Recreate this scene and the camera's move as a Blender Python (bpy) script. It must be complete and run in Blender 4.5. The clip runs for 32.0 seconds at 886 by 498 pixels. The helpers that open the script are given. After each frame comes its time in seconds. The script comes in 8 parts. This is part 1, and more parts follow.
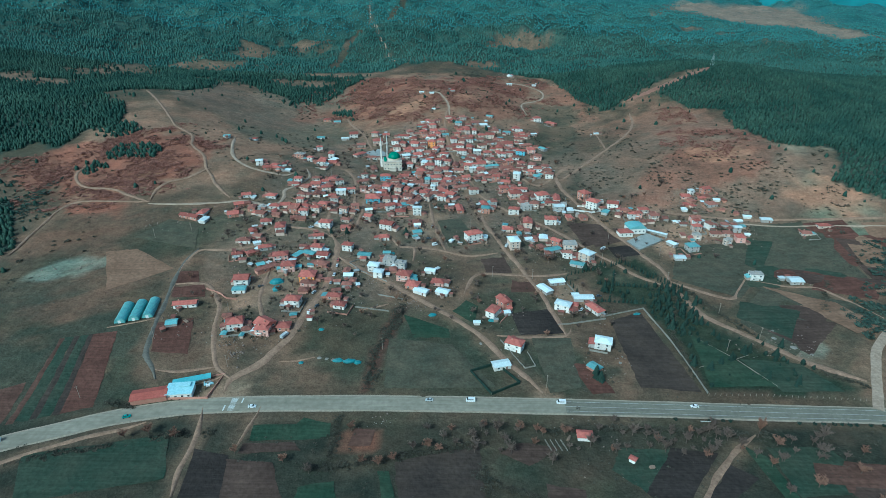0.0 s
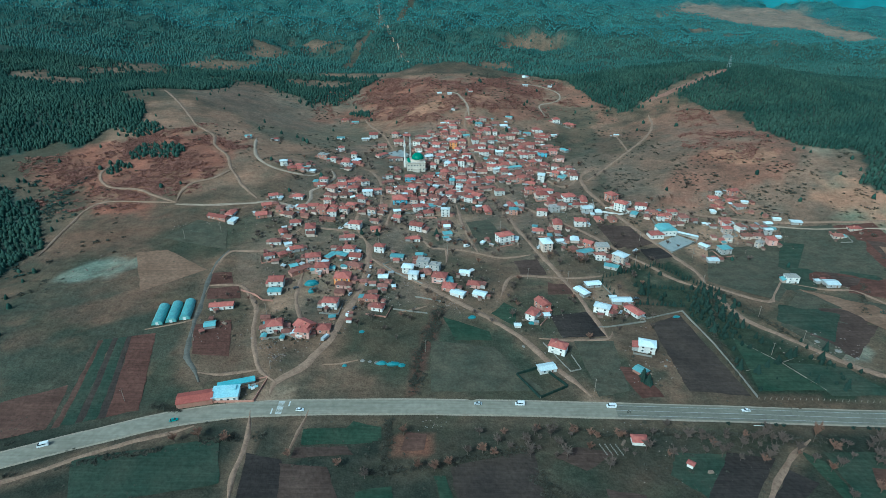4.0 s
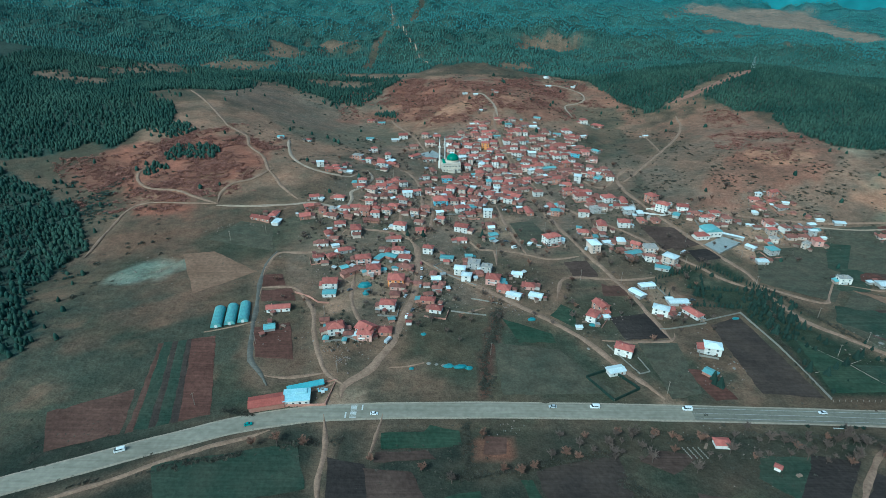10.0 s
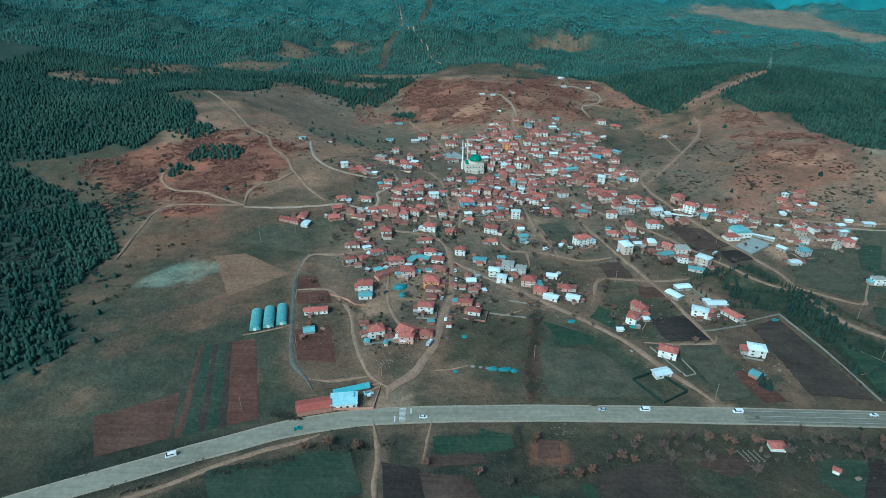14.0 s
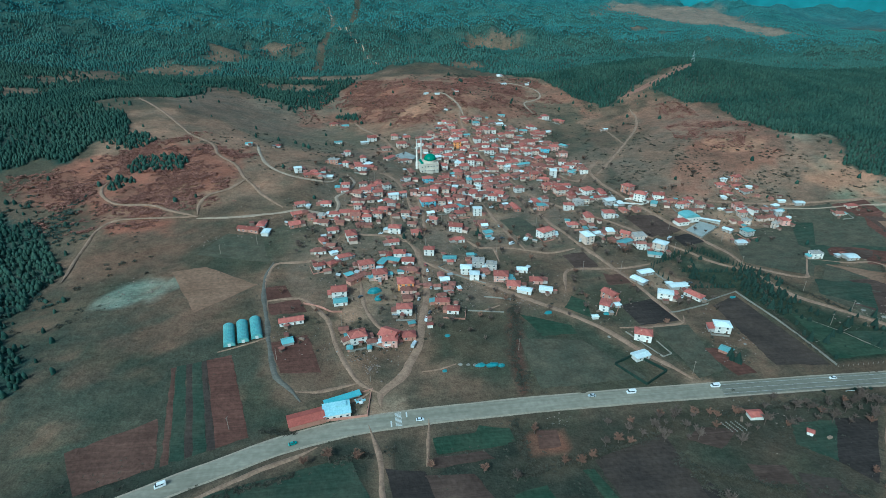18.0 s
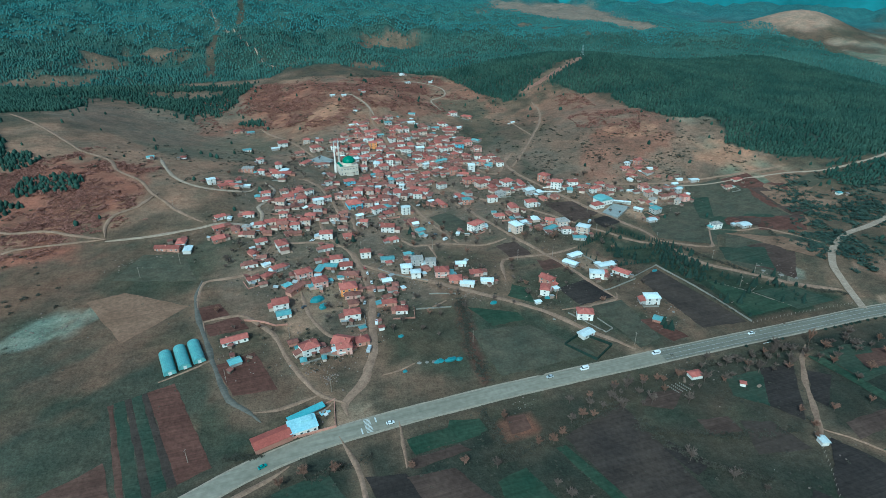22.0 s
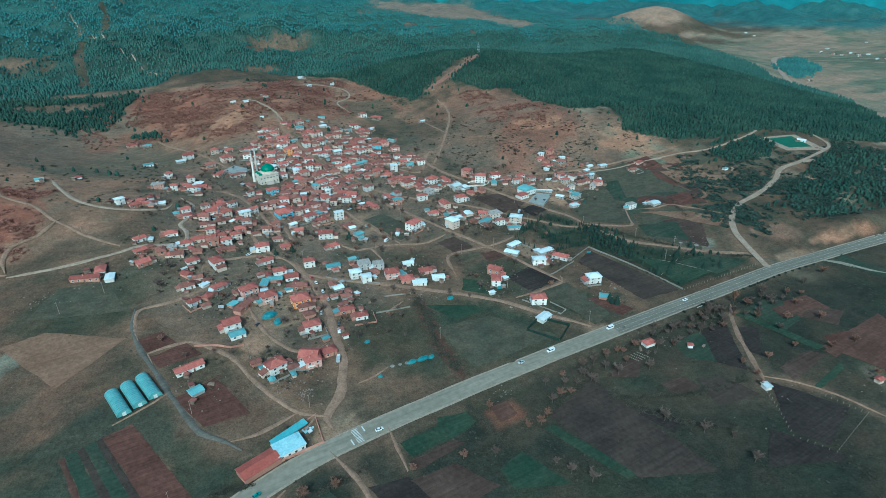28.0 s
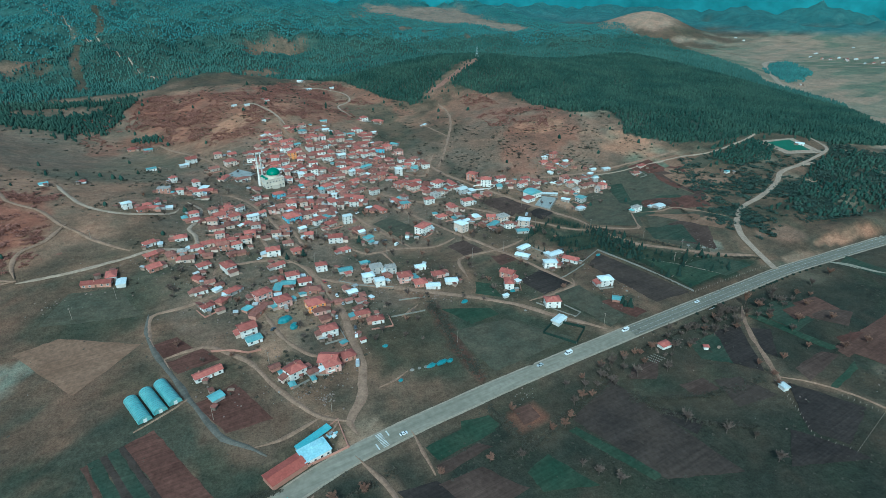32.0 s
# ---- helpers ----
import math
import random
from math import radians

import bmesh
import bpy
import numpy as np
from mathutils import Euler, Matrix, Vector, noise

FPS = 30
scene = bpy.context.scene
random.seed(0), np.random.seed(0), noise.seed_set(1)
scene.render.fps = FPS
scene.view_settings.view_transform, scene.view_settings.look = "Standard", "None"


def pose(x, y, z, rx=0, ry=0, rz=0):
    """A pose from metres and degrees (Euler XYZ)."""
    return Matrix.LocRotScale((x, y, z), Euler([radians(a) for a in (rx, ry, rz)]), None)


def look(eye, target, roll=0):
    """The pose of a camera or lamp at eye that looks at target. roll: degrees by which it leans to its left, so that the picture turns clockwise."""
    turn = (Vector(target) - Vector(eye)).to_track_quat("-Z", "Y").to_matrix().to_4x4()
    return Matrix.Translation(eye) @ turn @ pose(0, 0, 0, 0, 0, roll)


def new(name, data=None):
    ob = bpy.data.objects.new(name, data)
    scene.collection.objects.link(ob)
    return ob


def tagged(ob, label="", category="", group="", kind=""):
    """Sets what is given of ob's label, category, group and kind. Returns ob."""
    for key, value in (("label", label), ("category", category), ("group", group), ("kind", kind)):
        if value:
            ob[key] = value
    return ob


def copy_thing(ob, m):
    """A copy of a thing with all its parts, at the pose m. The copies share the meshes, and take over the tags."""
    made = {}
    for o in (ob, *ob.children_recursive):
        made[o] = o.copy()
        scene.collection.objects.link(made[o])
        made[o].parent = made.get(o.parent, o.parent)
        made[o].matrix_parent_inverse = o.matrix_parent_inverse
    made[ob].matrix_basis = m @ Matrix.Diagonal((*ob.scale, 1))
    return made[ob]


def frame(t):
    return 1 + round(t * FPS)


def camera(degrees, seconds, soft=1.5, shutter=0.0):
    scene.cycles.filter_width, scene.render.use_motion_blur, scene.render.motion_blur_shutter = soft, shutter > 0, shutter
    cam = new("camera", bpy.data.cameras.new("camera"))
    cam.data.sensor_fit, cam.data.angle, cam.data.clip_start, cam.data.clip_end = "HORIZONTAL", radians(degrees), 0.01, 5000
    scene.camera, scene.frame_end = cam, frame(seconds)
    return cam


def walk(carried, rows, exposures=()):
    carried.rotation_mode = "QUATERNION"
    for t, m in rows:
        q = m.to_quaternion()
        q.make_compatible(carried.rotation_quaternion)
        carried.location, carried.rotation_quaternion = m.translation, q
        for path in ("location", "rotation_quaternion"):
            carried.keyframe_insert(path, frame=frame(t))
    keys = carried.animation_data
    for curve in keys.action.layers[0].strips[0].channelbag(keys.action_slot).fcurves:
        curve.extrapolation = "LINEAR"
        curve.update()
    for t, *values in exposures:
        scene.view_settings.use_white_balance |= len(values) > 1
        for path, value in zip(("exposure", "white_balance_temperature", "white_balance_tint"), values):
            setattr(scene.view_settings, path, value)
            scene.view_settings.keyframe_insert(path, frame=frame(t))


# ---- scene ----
cam = camera(76.6, 32.0, 0.75)
EXPOSURE, KELVIN, TINT = 0.46, 4470, -17
PATH = [
    (0, (5.193, 0.624, 216.541), (5.154, 2.417, 215.655), -0.10),
    (0.5, (1.365, 1.283, 216.553), (1.326, 3.076, 215.669), 0.11),
    (1, (-2.409, 1.810, 216.541), (-2.445, 3.603, 215.657), 0.23),
    (1.5, (-6.125, 2.192, 216.510), (-6.160, 3.985, 215.626), 0.14),
    (2, (-9.776, 2.449, 216.466), (-9.810, 4.242, 215.581), 0.15),
    (2.5, (-13.372, 2.640, 216.419), (-13.405, 4.433, 215.534), 0.17),
    (3, (-16.898, 2.765, 216.370), (-16.928, 4.559, 215.484), 0.18),
    (3.5, (-20.368, 2.844, 216.310), (-20.398, 4.638, 215.425), 0.19),
    (5.5, (-34.288, 3.146, 215.775), (-34.314, 4.940, 214.891), 0.24),
    (6, (-37.915, 3.305, 215.697), (-37.939, 5.099, 214.813), 0.35),
    (6.5, (-41.680, 3.689, 215.644), (-41.703, 5.483, 214.761), 0.27),
    (7, (-45.462, 4.108, 215.593), (-45.483, 5.902, 214.709), 0.38),
    (7.5, (-49.204, 4.443, 215.541), (-49.223, 6.237, 214.658), 0.39),
    (8, (-52.865, 4.670, 215.492), (-52.883, 6.464, 214.609), 0.30),
    (8.5, (-56.417, 4.807, 215.445), (-56.436, 6.601, 214.562), 0.31),
    (9, (-59.908, 4.890, 215.397), (-59.926, 6.685, 214.514), 0.32),
    (9.5, (-63.416, 4.992, 215.349), (-63.434, 6.786, 214.467), 0.33),
    (10, (-66.983, 5.124, 215.299), (-66.999, 6.919, 214.417), 0.34),
    (10.5, (-70.567, 5.277, 215.252), (-70.584, 7.073, 214.370), 0.35),
    (11, (-74.126, 5.489, 215.204), (-74.140, 7.284, 214.322), 0.36),
    (11.5, (-77.634, 5.762, 215.162), (-77.647, 7.558, 214.280), 0.37),
    (12, (-81.110, 6.069, 215.122), (-81.123, 7.864, 214.240), 0.38),
    (12.5, (-84.570, 6.367, 215.085), (-84.581, 8.162, 214.203), 0.39),
    (13, (-87.996, 6.673, 215.045), (-88.006, 8.469, 214.164), 0.31),
    (13.5, (-91.375, 6.977, 215.015), (-91.386, 8.773, 214.134), 0.42),
    (14, (-94.768, 7.278, 214.988), (-94.777, 9.073, 214.108), 0.33),
    (14.5, (-98.191, 7.571, 214.952), (-98.200, 9.367, 214.072), 0.34),
    (16.5, (-111.965, 8.817, 214.495), (-111.864, 10.611, 213.616), 0.30),
    (17, (-115.532, 9.093, 214.457), (-115.378, 10.883, 213.578), 0.22),
    (17.5, (-119.142, 9.433, 214.427), (-118.950, 11.219, 213.547), 0.13),
    (18, (-122.734, 9.857, 214.388), (-122.509, 11.639, 213.508), 0.15),
    (18.5, (-126.266, 10.420, 214.349), (-126.003, 12.196, 213.467), 0.17),
    (19, (-129.753, 11.077, 214.295), (-129.437, 12.845, 213.415), 0.09),
    (19.5, (-133.220, 11.664, 214.213), (-132.854, 13.422, 213.333), 0.01),
    (20, (-136.663, 12.228, 214.135), (-136.254, 13.977, 213.255), 0.03),
    (20.5, (-140.116, 12.845, 214.067), (-139.666, 14.584, 213.187), -0.05),
    (21, (-143.566, 13.567, 214.009), (-143.076, 15.295, 213.129), -0.04),
    (21.5, (-147.017, 14.393, 213.961), (-146.488, 16.109, 213.081), -0.12),
    (22, (-150.463, 15.327, 213.924), (-149.898, 17.031, 213.043), -0.10),
    (22.5, (-153.889, 16.348, 213.896), (-153.289, 18.040, 213.015), -0.18),
    (23, (-157.254, 17.533, 213.872), (-156.620, 19.212, 212.990), -0.07),
    (23.5, (-160.573, 18.837, 213.847), (-159.909, 20.505, 212.965), -0.15),
    (24, (-163.898, 20.205, 213.822), (-163.206, 21.861, 212.940), -0.14),
    (24.5, (-167.223, 21.628, 213.792), (-166.502, 23.272, 212.910), -0.12),
    (25, (-170.493, 23.099, 213.758), (-169.747, 24.732, 212.876), -0.11),
    (25.5, (-173.668, 24.476, 213.713), (-172.897, 26.097, 212.831), -0.09),
    (27.5, (-186.012, 29.962, 213.553), (-185.136, 31.529, 212.672), -0.15),
    (28, (-189.047, 31.422, 213.528), (-188.137, 32.969, 212.647), -0.14),
    (28.5, (-192.021, 32.891, 213.533), (-191.075, 34.417, 212.652), -0.13),
    (29, (-194.815, 34.346, 213.552), (-193.841, 35.854, 212.671), -0.22),
    (29.5, (-197.292, 35.751, 213.584), (-196.314, 37.257, 212.704), -0.21),
    (30, (-199.327, 37.032, 213.612), (-198.358, 38.545, 212.734), -0.20),
    (30.5, (-200.924, 38.128, 213.634), (-199.961, 39.646, 212.757), -0.19),
    (31, (-202.204, 38.993, 213.651), (-201.245, 40.515, 212.777), -0.09),
    (31.5, (-203.319, 39.680, 213.669), (-202.366, 41.207, 212.797), 0.02),
    (32, (-204.389, 40.261, 213.683), (-203.444, 41.794, 212.813), 0.13),
]
walk(cam, [(t, look(eye, target, roll)) for t, eye, target, roll in PATH],
     [(0.0, EXPOSURE, KELVIN, TINT), (32.0, EXPOSURE, KELVIN, TINT)])
# exposure and white balance are keyed with the walk above

# ---- world and sun: high thin overcast, soft light from the south-west ----
world = bpy.data.worlds.new("sky")
scene.world = world
world.use_nodes = True
wn = world.node_tree.nodes
sky = wn.new("ShaderNodeTexSky")
sky.sky_type = "NISHITA"
sky.sun_disc = False
sky.sun_elevation = radians(38)
sky.sun_rotation = radians(215)
sky.air_density = 1.6
sky.dust_density = 3.5
world.node_tree.links.new(sky.outputs[0], wn["Background"].inputs[0])
wn["Background"].inputs[1].default_value = 0.088
sun_data = bpy.data.lights.new("sun", "SUN")
sun_data.energy, sun_data.angle, sun_data.color = 2.15, radians(8), (1.0, 0.93, 0.84)
sun = new("sun", sun_data)
sun.matrix_world = look((-300, -380, 430), (0, 0, 0))


# ---- materials ----
def material(name, a, b, scale=1.0, rough=0.9, bump=0.3, fine=6.0, contrast=0.5, vary=0.0, metal=0.0, attr=None, spec=0.3, island=0.0):
    """Two colours mixed by coarse noise, dulled by fine grain, with a little relief; vary shifts each object's brightness."""
    m = bpy.data.materials.new(name)
    m.use_nodes = True
    nt = m.node_tree
    n, link = nt.nodes, nt.links.new
    p = n["Principled BSDF"]
    p.inputs["Roughness"].default_value = rough
    p.inputs["Metallic"].default_value = metal
    p.inputs["Specular IOR Level"].default_value = spec
    tc = n.new("ShaderNodeTexCoord")
    co = n.new("ShaderNodeTexNoise")
    co.inputs["Scale"].default_value, co.inputs["Detail"].default_value = 1.0 / scale, 5
    fi = n.new("ShaderNodeTexNoise")
    fi.inputs["Scale"].default_value, fi.inputs["Detail"].default_value = fine / scale, 4
    link(tc.outputs["Object"], co.inputs["Vector"])
    link(tc.outputs["Object"], fi.inputs["Vector"])
    ramp = n.new("ShaderNodeMapRange")
    ramp.inputs["From Min"].default_value, ramp.inputs["From Max"].default_value = 0.5 - contrast / 2, 0.5 + contrast / 2
    link(co.outputs["Fac"], ramp.inputs["Value"])
    mix = n.new("ShaderNodeMix")
    mix.data_type = "RGBA"
    link(ramp.outputs[0], mix.inputs["Factor"])
    mix.inputs["A"].default_value, mix.inputs["B"].default_value = (*a, 1), (*b, 1)
    last = mix.outputs["Result"]
    if attr:
        at = n.new("ShaderNodeAttribute")
        at.attribute_name = attr
        mul = n.new("ShaderNodeMix")
        mul.data_type, mul.blend_type = "RGBA", "MULTIPLY"
        mul.inputs["Factor"].default_value = 1
        link(at.outputs["Color"], mul.inputs["A"])
        link(last, mul.inputs["B"])
        last = mul.outputs["Result"]
    hsv = n.new("ShaderNodeHueSaturation")
    link(last, hsv.inputs["Color"])
    val = n.new("ShaderNodeMath")
    val.operation = "MULTIPLY_ADD"
    val.inputs[1].default_value, val.inputs[2].default_value = 0.7, 0.65
    link(fi.outputs["Fac"], val.inputs[0])
    if vary:
        oi = n.new("ShaderNodeObjectInfo")
        sh = n.new("ShaderNodeMath")
        sh.operation = "MULTIPLY_ADD"
        sh.inputs[1].default_value, sh.inputs[2].default_value = vary, 1 - vary / 2
        link(oi.outputs["Random"], sh.inputs[0])
        pr = n.new("ShaderNodeMath")
        pr.operation = "MULTIPLY"
        link(val.outputs[0], pr.inputs[0])
        link(sh.outputs[0], pr.inputs[1])
        link(pr.outputs[0], hsv.inputs["Value"])
    elif island:
        ge = n.new("ShaderNodeNewGeometry")
        sh = n.new("ShaderNodeMath")
        sh.operation = "MULTIPLY_ADD"
        sh.inputs[1].default_value, sh.inputs[2].default_value = island, 1 - island / 2
        link(ge.outputs["Random Per Island"], sh.inputs[0])
        pr = n.new("ShaderNodeMath")
        pr.operation = "MULTIPLY"
        link(val.outputs[0], pr.inputs[0])
        link(sh.outputs[0], pr.inputs[1])
        link(pr.outputs[0], hsv.inputs["Value"])
    else:
        link(val.outputs[0], hsv.inputs["Value"])
    link(hsv.outputs[0], p.inputs["Base Color"])
    if bump:
        bp = n.new("ShaderNodeBump")
        bp.inputs["Strength"].default_value, bp.inputs["Distance"].default_value = bump, 0.05 * scale
        link(fi.outputs["Fac"], bp.inputs["Height"])
        link(bp.outputs[0], p.inputs["Normal"])
    return m


def layered(m, specs):
    """Multiplies a material's brightness by further noise: (size, stretch along x, turn, low, high)."""
    nt = m.node_tree
    n, link = nt.nodes, nt.links.new
    hsv = [x for x in n if x.type == "HUE_SAT"][0]
    for size, stretch, turn, low, high in specs:
        tc = n.new("ShaderNodeTexCoord")
        mp = n.new("ShaderNodeMapping")
        mp.inputs["Rotation"].default_value[2] = radians(turn)
        mp.inputs["Scale"].default_value = (1.0 / (size * stretch), 1.0 / size, 1.0 / size)
        link(tc.outputs["Object"], mp.inputs["Vector"])
        nz = n.new("ShaderNodeTexNoise")
        nz.inputs["Scale"].default_value, nz.inputs["Detail"].default_value, nz.inputs["Roughness"].default_value = 1.0, 4, 0.6
        link(mp.outputs[0], nz.inputs["Vector"])
        mr = n.new("ShaderNodeMapRange")
        mr.inputs["From Min"].default_value, mr.inputs["From Max"].default_value = 0.32, 0.68
        mr.inputs["To Min"].default_value, mr.inputs["To Max"].default_value = low, high
        link(nz.outputs["Fac"], mr.inputs["Value"])
        mu = n.new("ShaderNodeMath")
        mu.operation = "MULTIPLY"
        link(hsv.inputs["Value"].links[0].from_socket, mu.inputs[0])
        link(mr.outputs[0], mu.inputs[1])
        link(mu.outputs[0], hsv.inputs["Value"])
    return m


def furrowed(name, a, b, angle, depth=1.0):
    """Tilled ground: patchy soil with faint long drill lines."""
    m = material(name, a, b, 22.0, 0.97, 0.5, 9.0, 0.35, spec=0.1)
    return layered(m, [(0.9, 40.0, angle, 1 - 0.20 * depth, 1 + 0.16 * depth), (5.0, 9.0, angle, 0.86, 1.14), (2.2, 1.0, 0, 0.88, 1.12)])


GROUND_MAT = layered(material("ground_cover", (0.78, 0.83, 0.79), (1.28, 1.09, 0.98), 26.0, 0.97, 0.6, 9.0, 0.40, attr="cover", spec=0.1),
                     [(0.9, 1.0, 0, 0.70, 1.24), (5.5, 1.6, 30, 0.80, 1.16), (70.0, 1.0, 0, 0.82, 1.15)])
DIRT_MAT = layered(material("packed_dirt", (0.180, 0.112, 0.073), (0.275, 0.176, 0.118), 7.0, 0.95, 0.2, 7.0), [(2.0, 1.0, 0, 0.82, 1.15)])
PALE_MAT = layered(material("pale_gravel", (0.245, 0.178, 0.125), (0.34, 0.26, 0.19), 9.0, 0.95, 0.2, 7.0), [(2.0, 1.0, 0, 0.82, 1.15)])
RED_MAT = material("red_clay", (0.17, 0.086, 0.060), (0.24, 0.128, 0.090), 12.0, 0.95, 0.4)
ROAD_MAT = layered(material("old_asphalt", (0.216, 0.192, 0.144), (0.262, 0.234, 0.178), 30.0, 0.9, 0.0, 10.0, spec=0.2), [(1.2, 60.0, 0, 0.88, 1.09), (9.0, 14.0, 0, 0.90, 1.08), (2.5, 3.0, 10, 0.92, 1.06)])
ROAD_NEW_MAT = layered(material("newer_asphalt", (0.142, 0.130, 0.100), (0.176, 0.160, 0.124), 20.0, 0.9, 0.0, 10.0, spec=0.2), [(1.6, 30.0, 0, 0.88, 1.1)])
LANE_MAT = layered(material("lane_asphalt", (0.080, 0.073, 0.060), (0.135, 0.122, 0.100), 6.0, 0.95, 0.1, 8.0, spec=0.2), [(1.4, 8.0, 70, 0.8, 1.2)])
SHOULDER_MAT = layered(material("gravel_shoulder", (0.26, 0.212, 0.155), (0.33, 0.275, 0.205), 8.0, 0.95, 0.2, 8.0), [(1.5, 1, 0, 0.85, 1.12)])
WORN_LINE_MAT = material("worn_road_paint", (0.32, 0.32, 0.30), (0.44, 0.44, 0.42), 3.0, 0.8, 0.0)
LINE_MAT = material("road_paint", (0.46, 0.46, 0.43), (0.62, 0.62, 0.59), 3.0, 0.7, 0.0)
SOIL_RED = furrowed("red_tilled_soil", (0.072, 0.035, 0.026), (0.108, 0.053, 0.039), 20)
SOIL_BROWN = furrowed("brown_tilled_soil", (0.056, 0.037, 0.029), (0.084, 0.056, 0.043), 75)
SOIL_DARK = furrowed("dark_tilled_soil", (0.029, 0.0235, 0.021), (0.043, 0.034, 0.029), 40)
SOIL_TAN = furrowed("tan_fallow_soil", (0.160, 0.096, 0.061), (0.212, 0.131, 0.085), 60, 0.5)
SOIL_DUSK = furrowed("dull_brown_soil", (0.040, 0.031, 0.026), (0.062, 0.046, 0.036), 55, 0.7)
CROP = furrowed("young_green_crop", (0.026, 0.048, 0.029), (0.046, 0.062, 0.038), 15, 0.8)
CROP_DARK = furrowed("dark_green_crop", (0.030, 0.048, 0.032), (0.052, 0.060, 0.040), 15, 0.8)
SOIL_WARM = furrowed("warm_brown_soil", (0.076, 0.042, 0.031), (0.108, 0.060, 0.044), 30, 0.7)
GRASS = layered(material("meadow_grass", (0.060, 0.062, 0.043), (0.088, 0.075, 0.050), 16.0, 0.97, 0.5, spec=0.1), [(1.2, 1, 0, 0.8, 1.18), (6.0, 2.0, 20, 0.8, 1.15)])
GARDEN = furrowed("garden_beds", (0.05, 0.042, 0.036), (0.085, 0.068, 0.054), 65, 1.6)
TREE_GREEN = material("pine_needles", (0.016, 0.032, 0.026), (0.036, 0.054, 0.040), 7.0, 0.9, 0.0, 5.0, 0.4, vary=0.3, spec=0.1)
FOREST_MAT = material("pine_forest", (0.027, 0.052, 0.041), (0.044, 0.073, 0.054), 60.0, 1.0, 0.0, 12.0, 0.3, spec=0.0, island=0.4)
# these two pine greens are shifted pale and bluish, haze put into the colour
HAZED_FOREST_MAT = material("far_pine_forest", (0.048, 0.118, 0.110), (0.064, 0.144, 0.132), 130.0, 0.95, 0.0, 12.0, 0.3, spec=0.05, island=0.3)
FAINT_HAZE_FOREST_MAT = material("upper_pine_forest", (0.036, 0.080, 0.068), (0.058, 0.108, 0.086), 90.0, 0.9, 0.0, 12.0, 0.3, spec=0.1, island=0.35)
BARK_MAT = material("bark", (0.07, 0.05, 0.04), (0.13, 0.10, 0.08), 0.5, 0.95, 0.4)
TWIG_MAT = material("bare_twigs", (0.085, 0.062, 0.050), (0.140, 0.102, 0.082), 1.5, 0.95, 0.0, vary=0.3)
RUST_LEAF_MAT = material("rusty_winter_leaves", (0.15, 0.080, 0.055), (0.22, 0.125, 0.085), 1.5, 0.95, 0.0, vary=0.3)
SCRUB_MAT = material("dark_scrub", (0.040, 0.042, 0.031), (0.080, 0.068, 0.050), 9.0, 0.95, 0.0, spec=0.1, island=0.7)
EAST_MAT = material("dark_green_thicket", (0.030, 0.050, 0.042), (0.060, 0.080, 0.060), 14.0, 0.95, 0.0, spec=0.1, island=0.6)
RED_SCRUB_MAT = material("rust_red_scrub", (0.160, 0.074, 0.056), (0.280, 0.138, 0.102), 9.0, 0.95, 0.0, spec=0.1, island=0.8)


# ---- the lie of the land: a flat valley, village spur, side hills and ranges behind ----
KNOLL_HEIGHTS = [
    -2.4, -7.6, -2.8, -1.2, -8.1, 4.5, -1.8,
    -10.1, 1.1, -0.3, 4.3, 6.5, -31.1, 6.9,
    6.4, 6.6, 29.8, -25.0, 0.2, 42.6, 8.6,
    3.9, 32.9, -50.0, 40.8, -16.2, -24.0, -11.1,
    0.8, 1.8, 0.7, 22.1, -12.8, 39.3, 32.3,
]
RIDGE_HEIGHTS = [58.1, 23.9, -2.8, 53.1, 1.0, 30.2, 41.5, -61.7, -5.1, -20.9]
RANGE_HEIGHTS = [160.1, 135.7, 78.6, 45.0, 123.5]
KNOLLS = [(x, y, 115.0) for y in (360, 490, 620, 750, 880) for x in (-500, -340, -180, -20, 140, 300, 460)]
RIDGES = [(-1000, 500), (-1000, 1100), (-500, 1400), (100, 1400), (700, 1250), (750, 600), (1050, 1000), (1300, 500), (1650, 1450), (1700, 900)]
RANGES = [(-1800, 1700), (-700, 2600), (700, 2700), (2200, 2800), (3700, 2000)]
HILLS = [(*k, h) for k, h in zip(KNOLLS, KNOLL_HEIGHTS)]
HILLS += [(x, y, 330.0, h) for (x, y), h in zip(RIDGES, RIDGE_HEIGHTS)]
HILLS += [(x, y, 800.0, h) for (x, y), h in zip(RANGES, RANGE_HEIGHTS)]


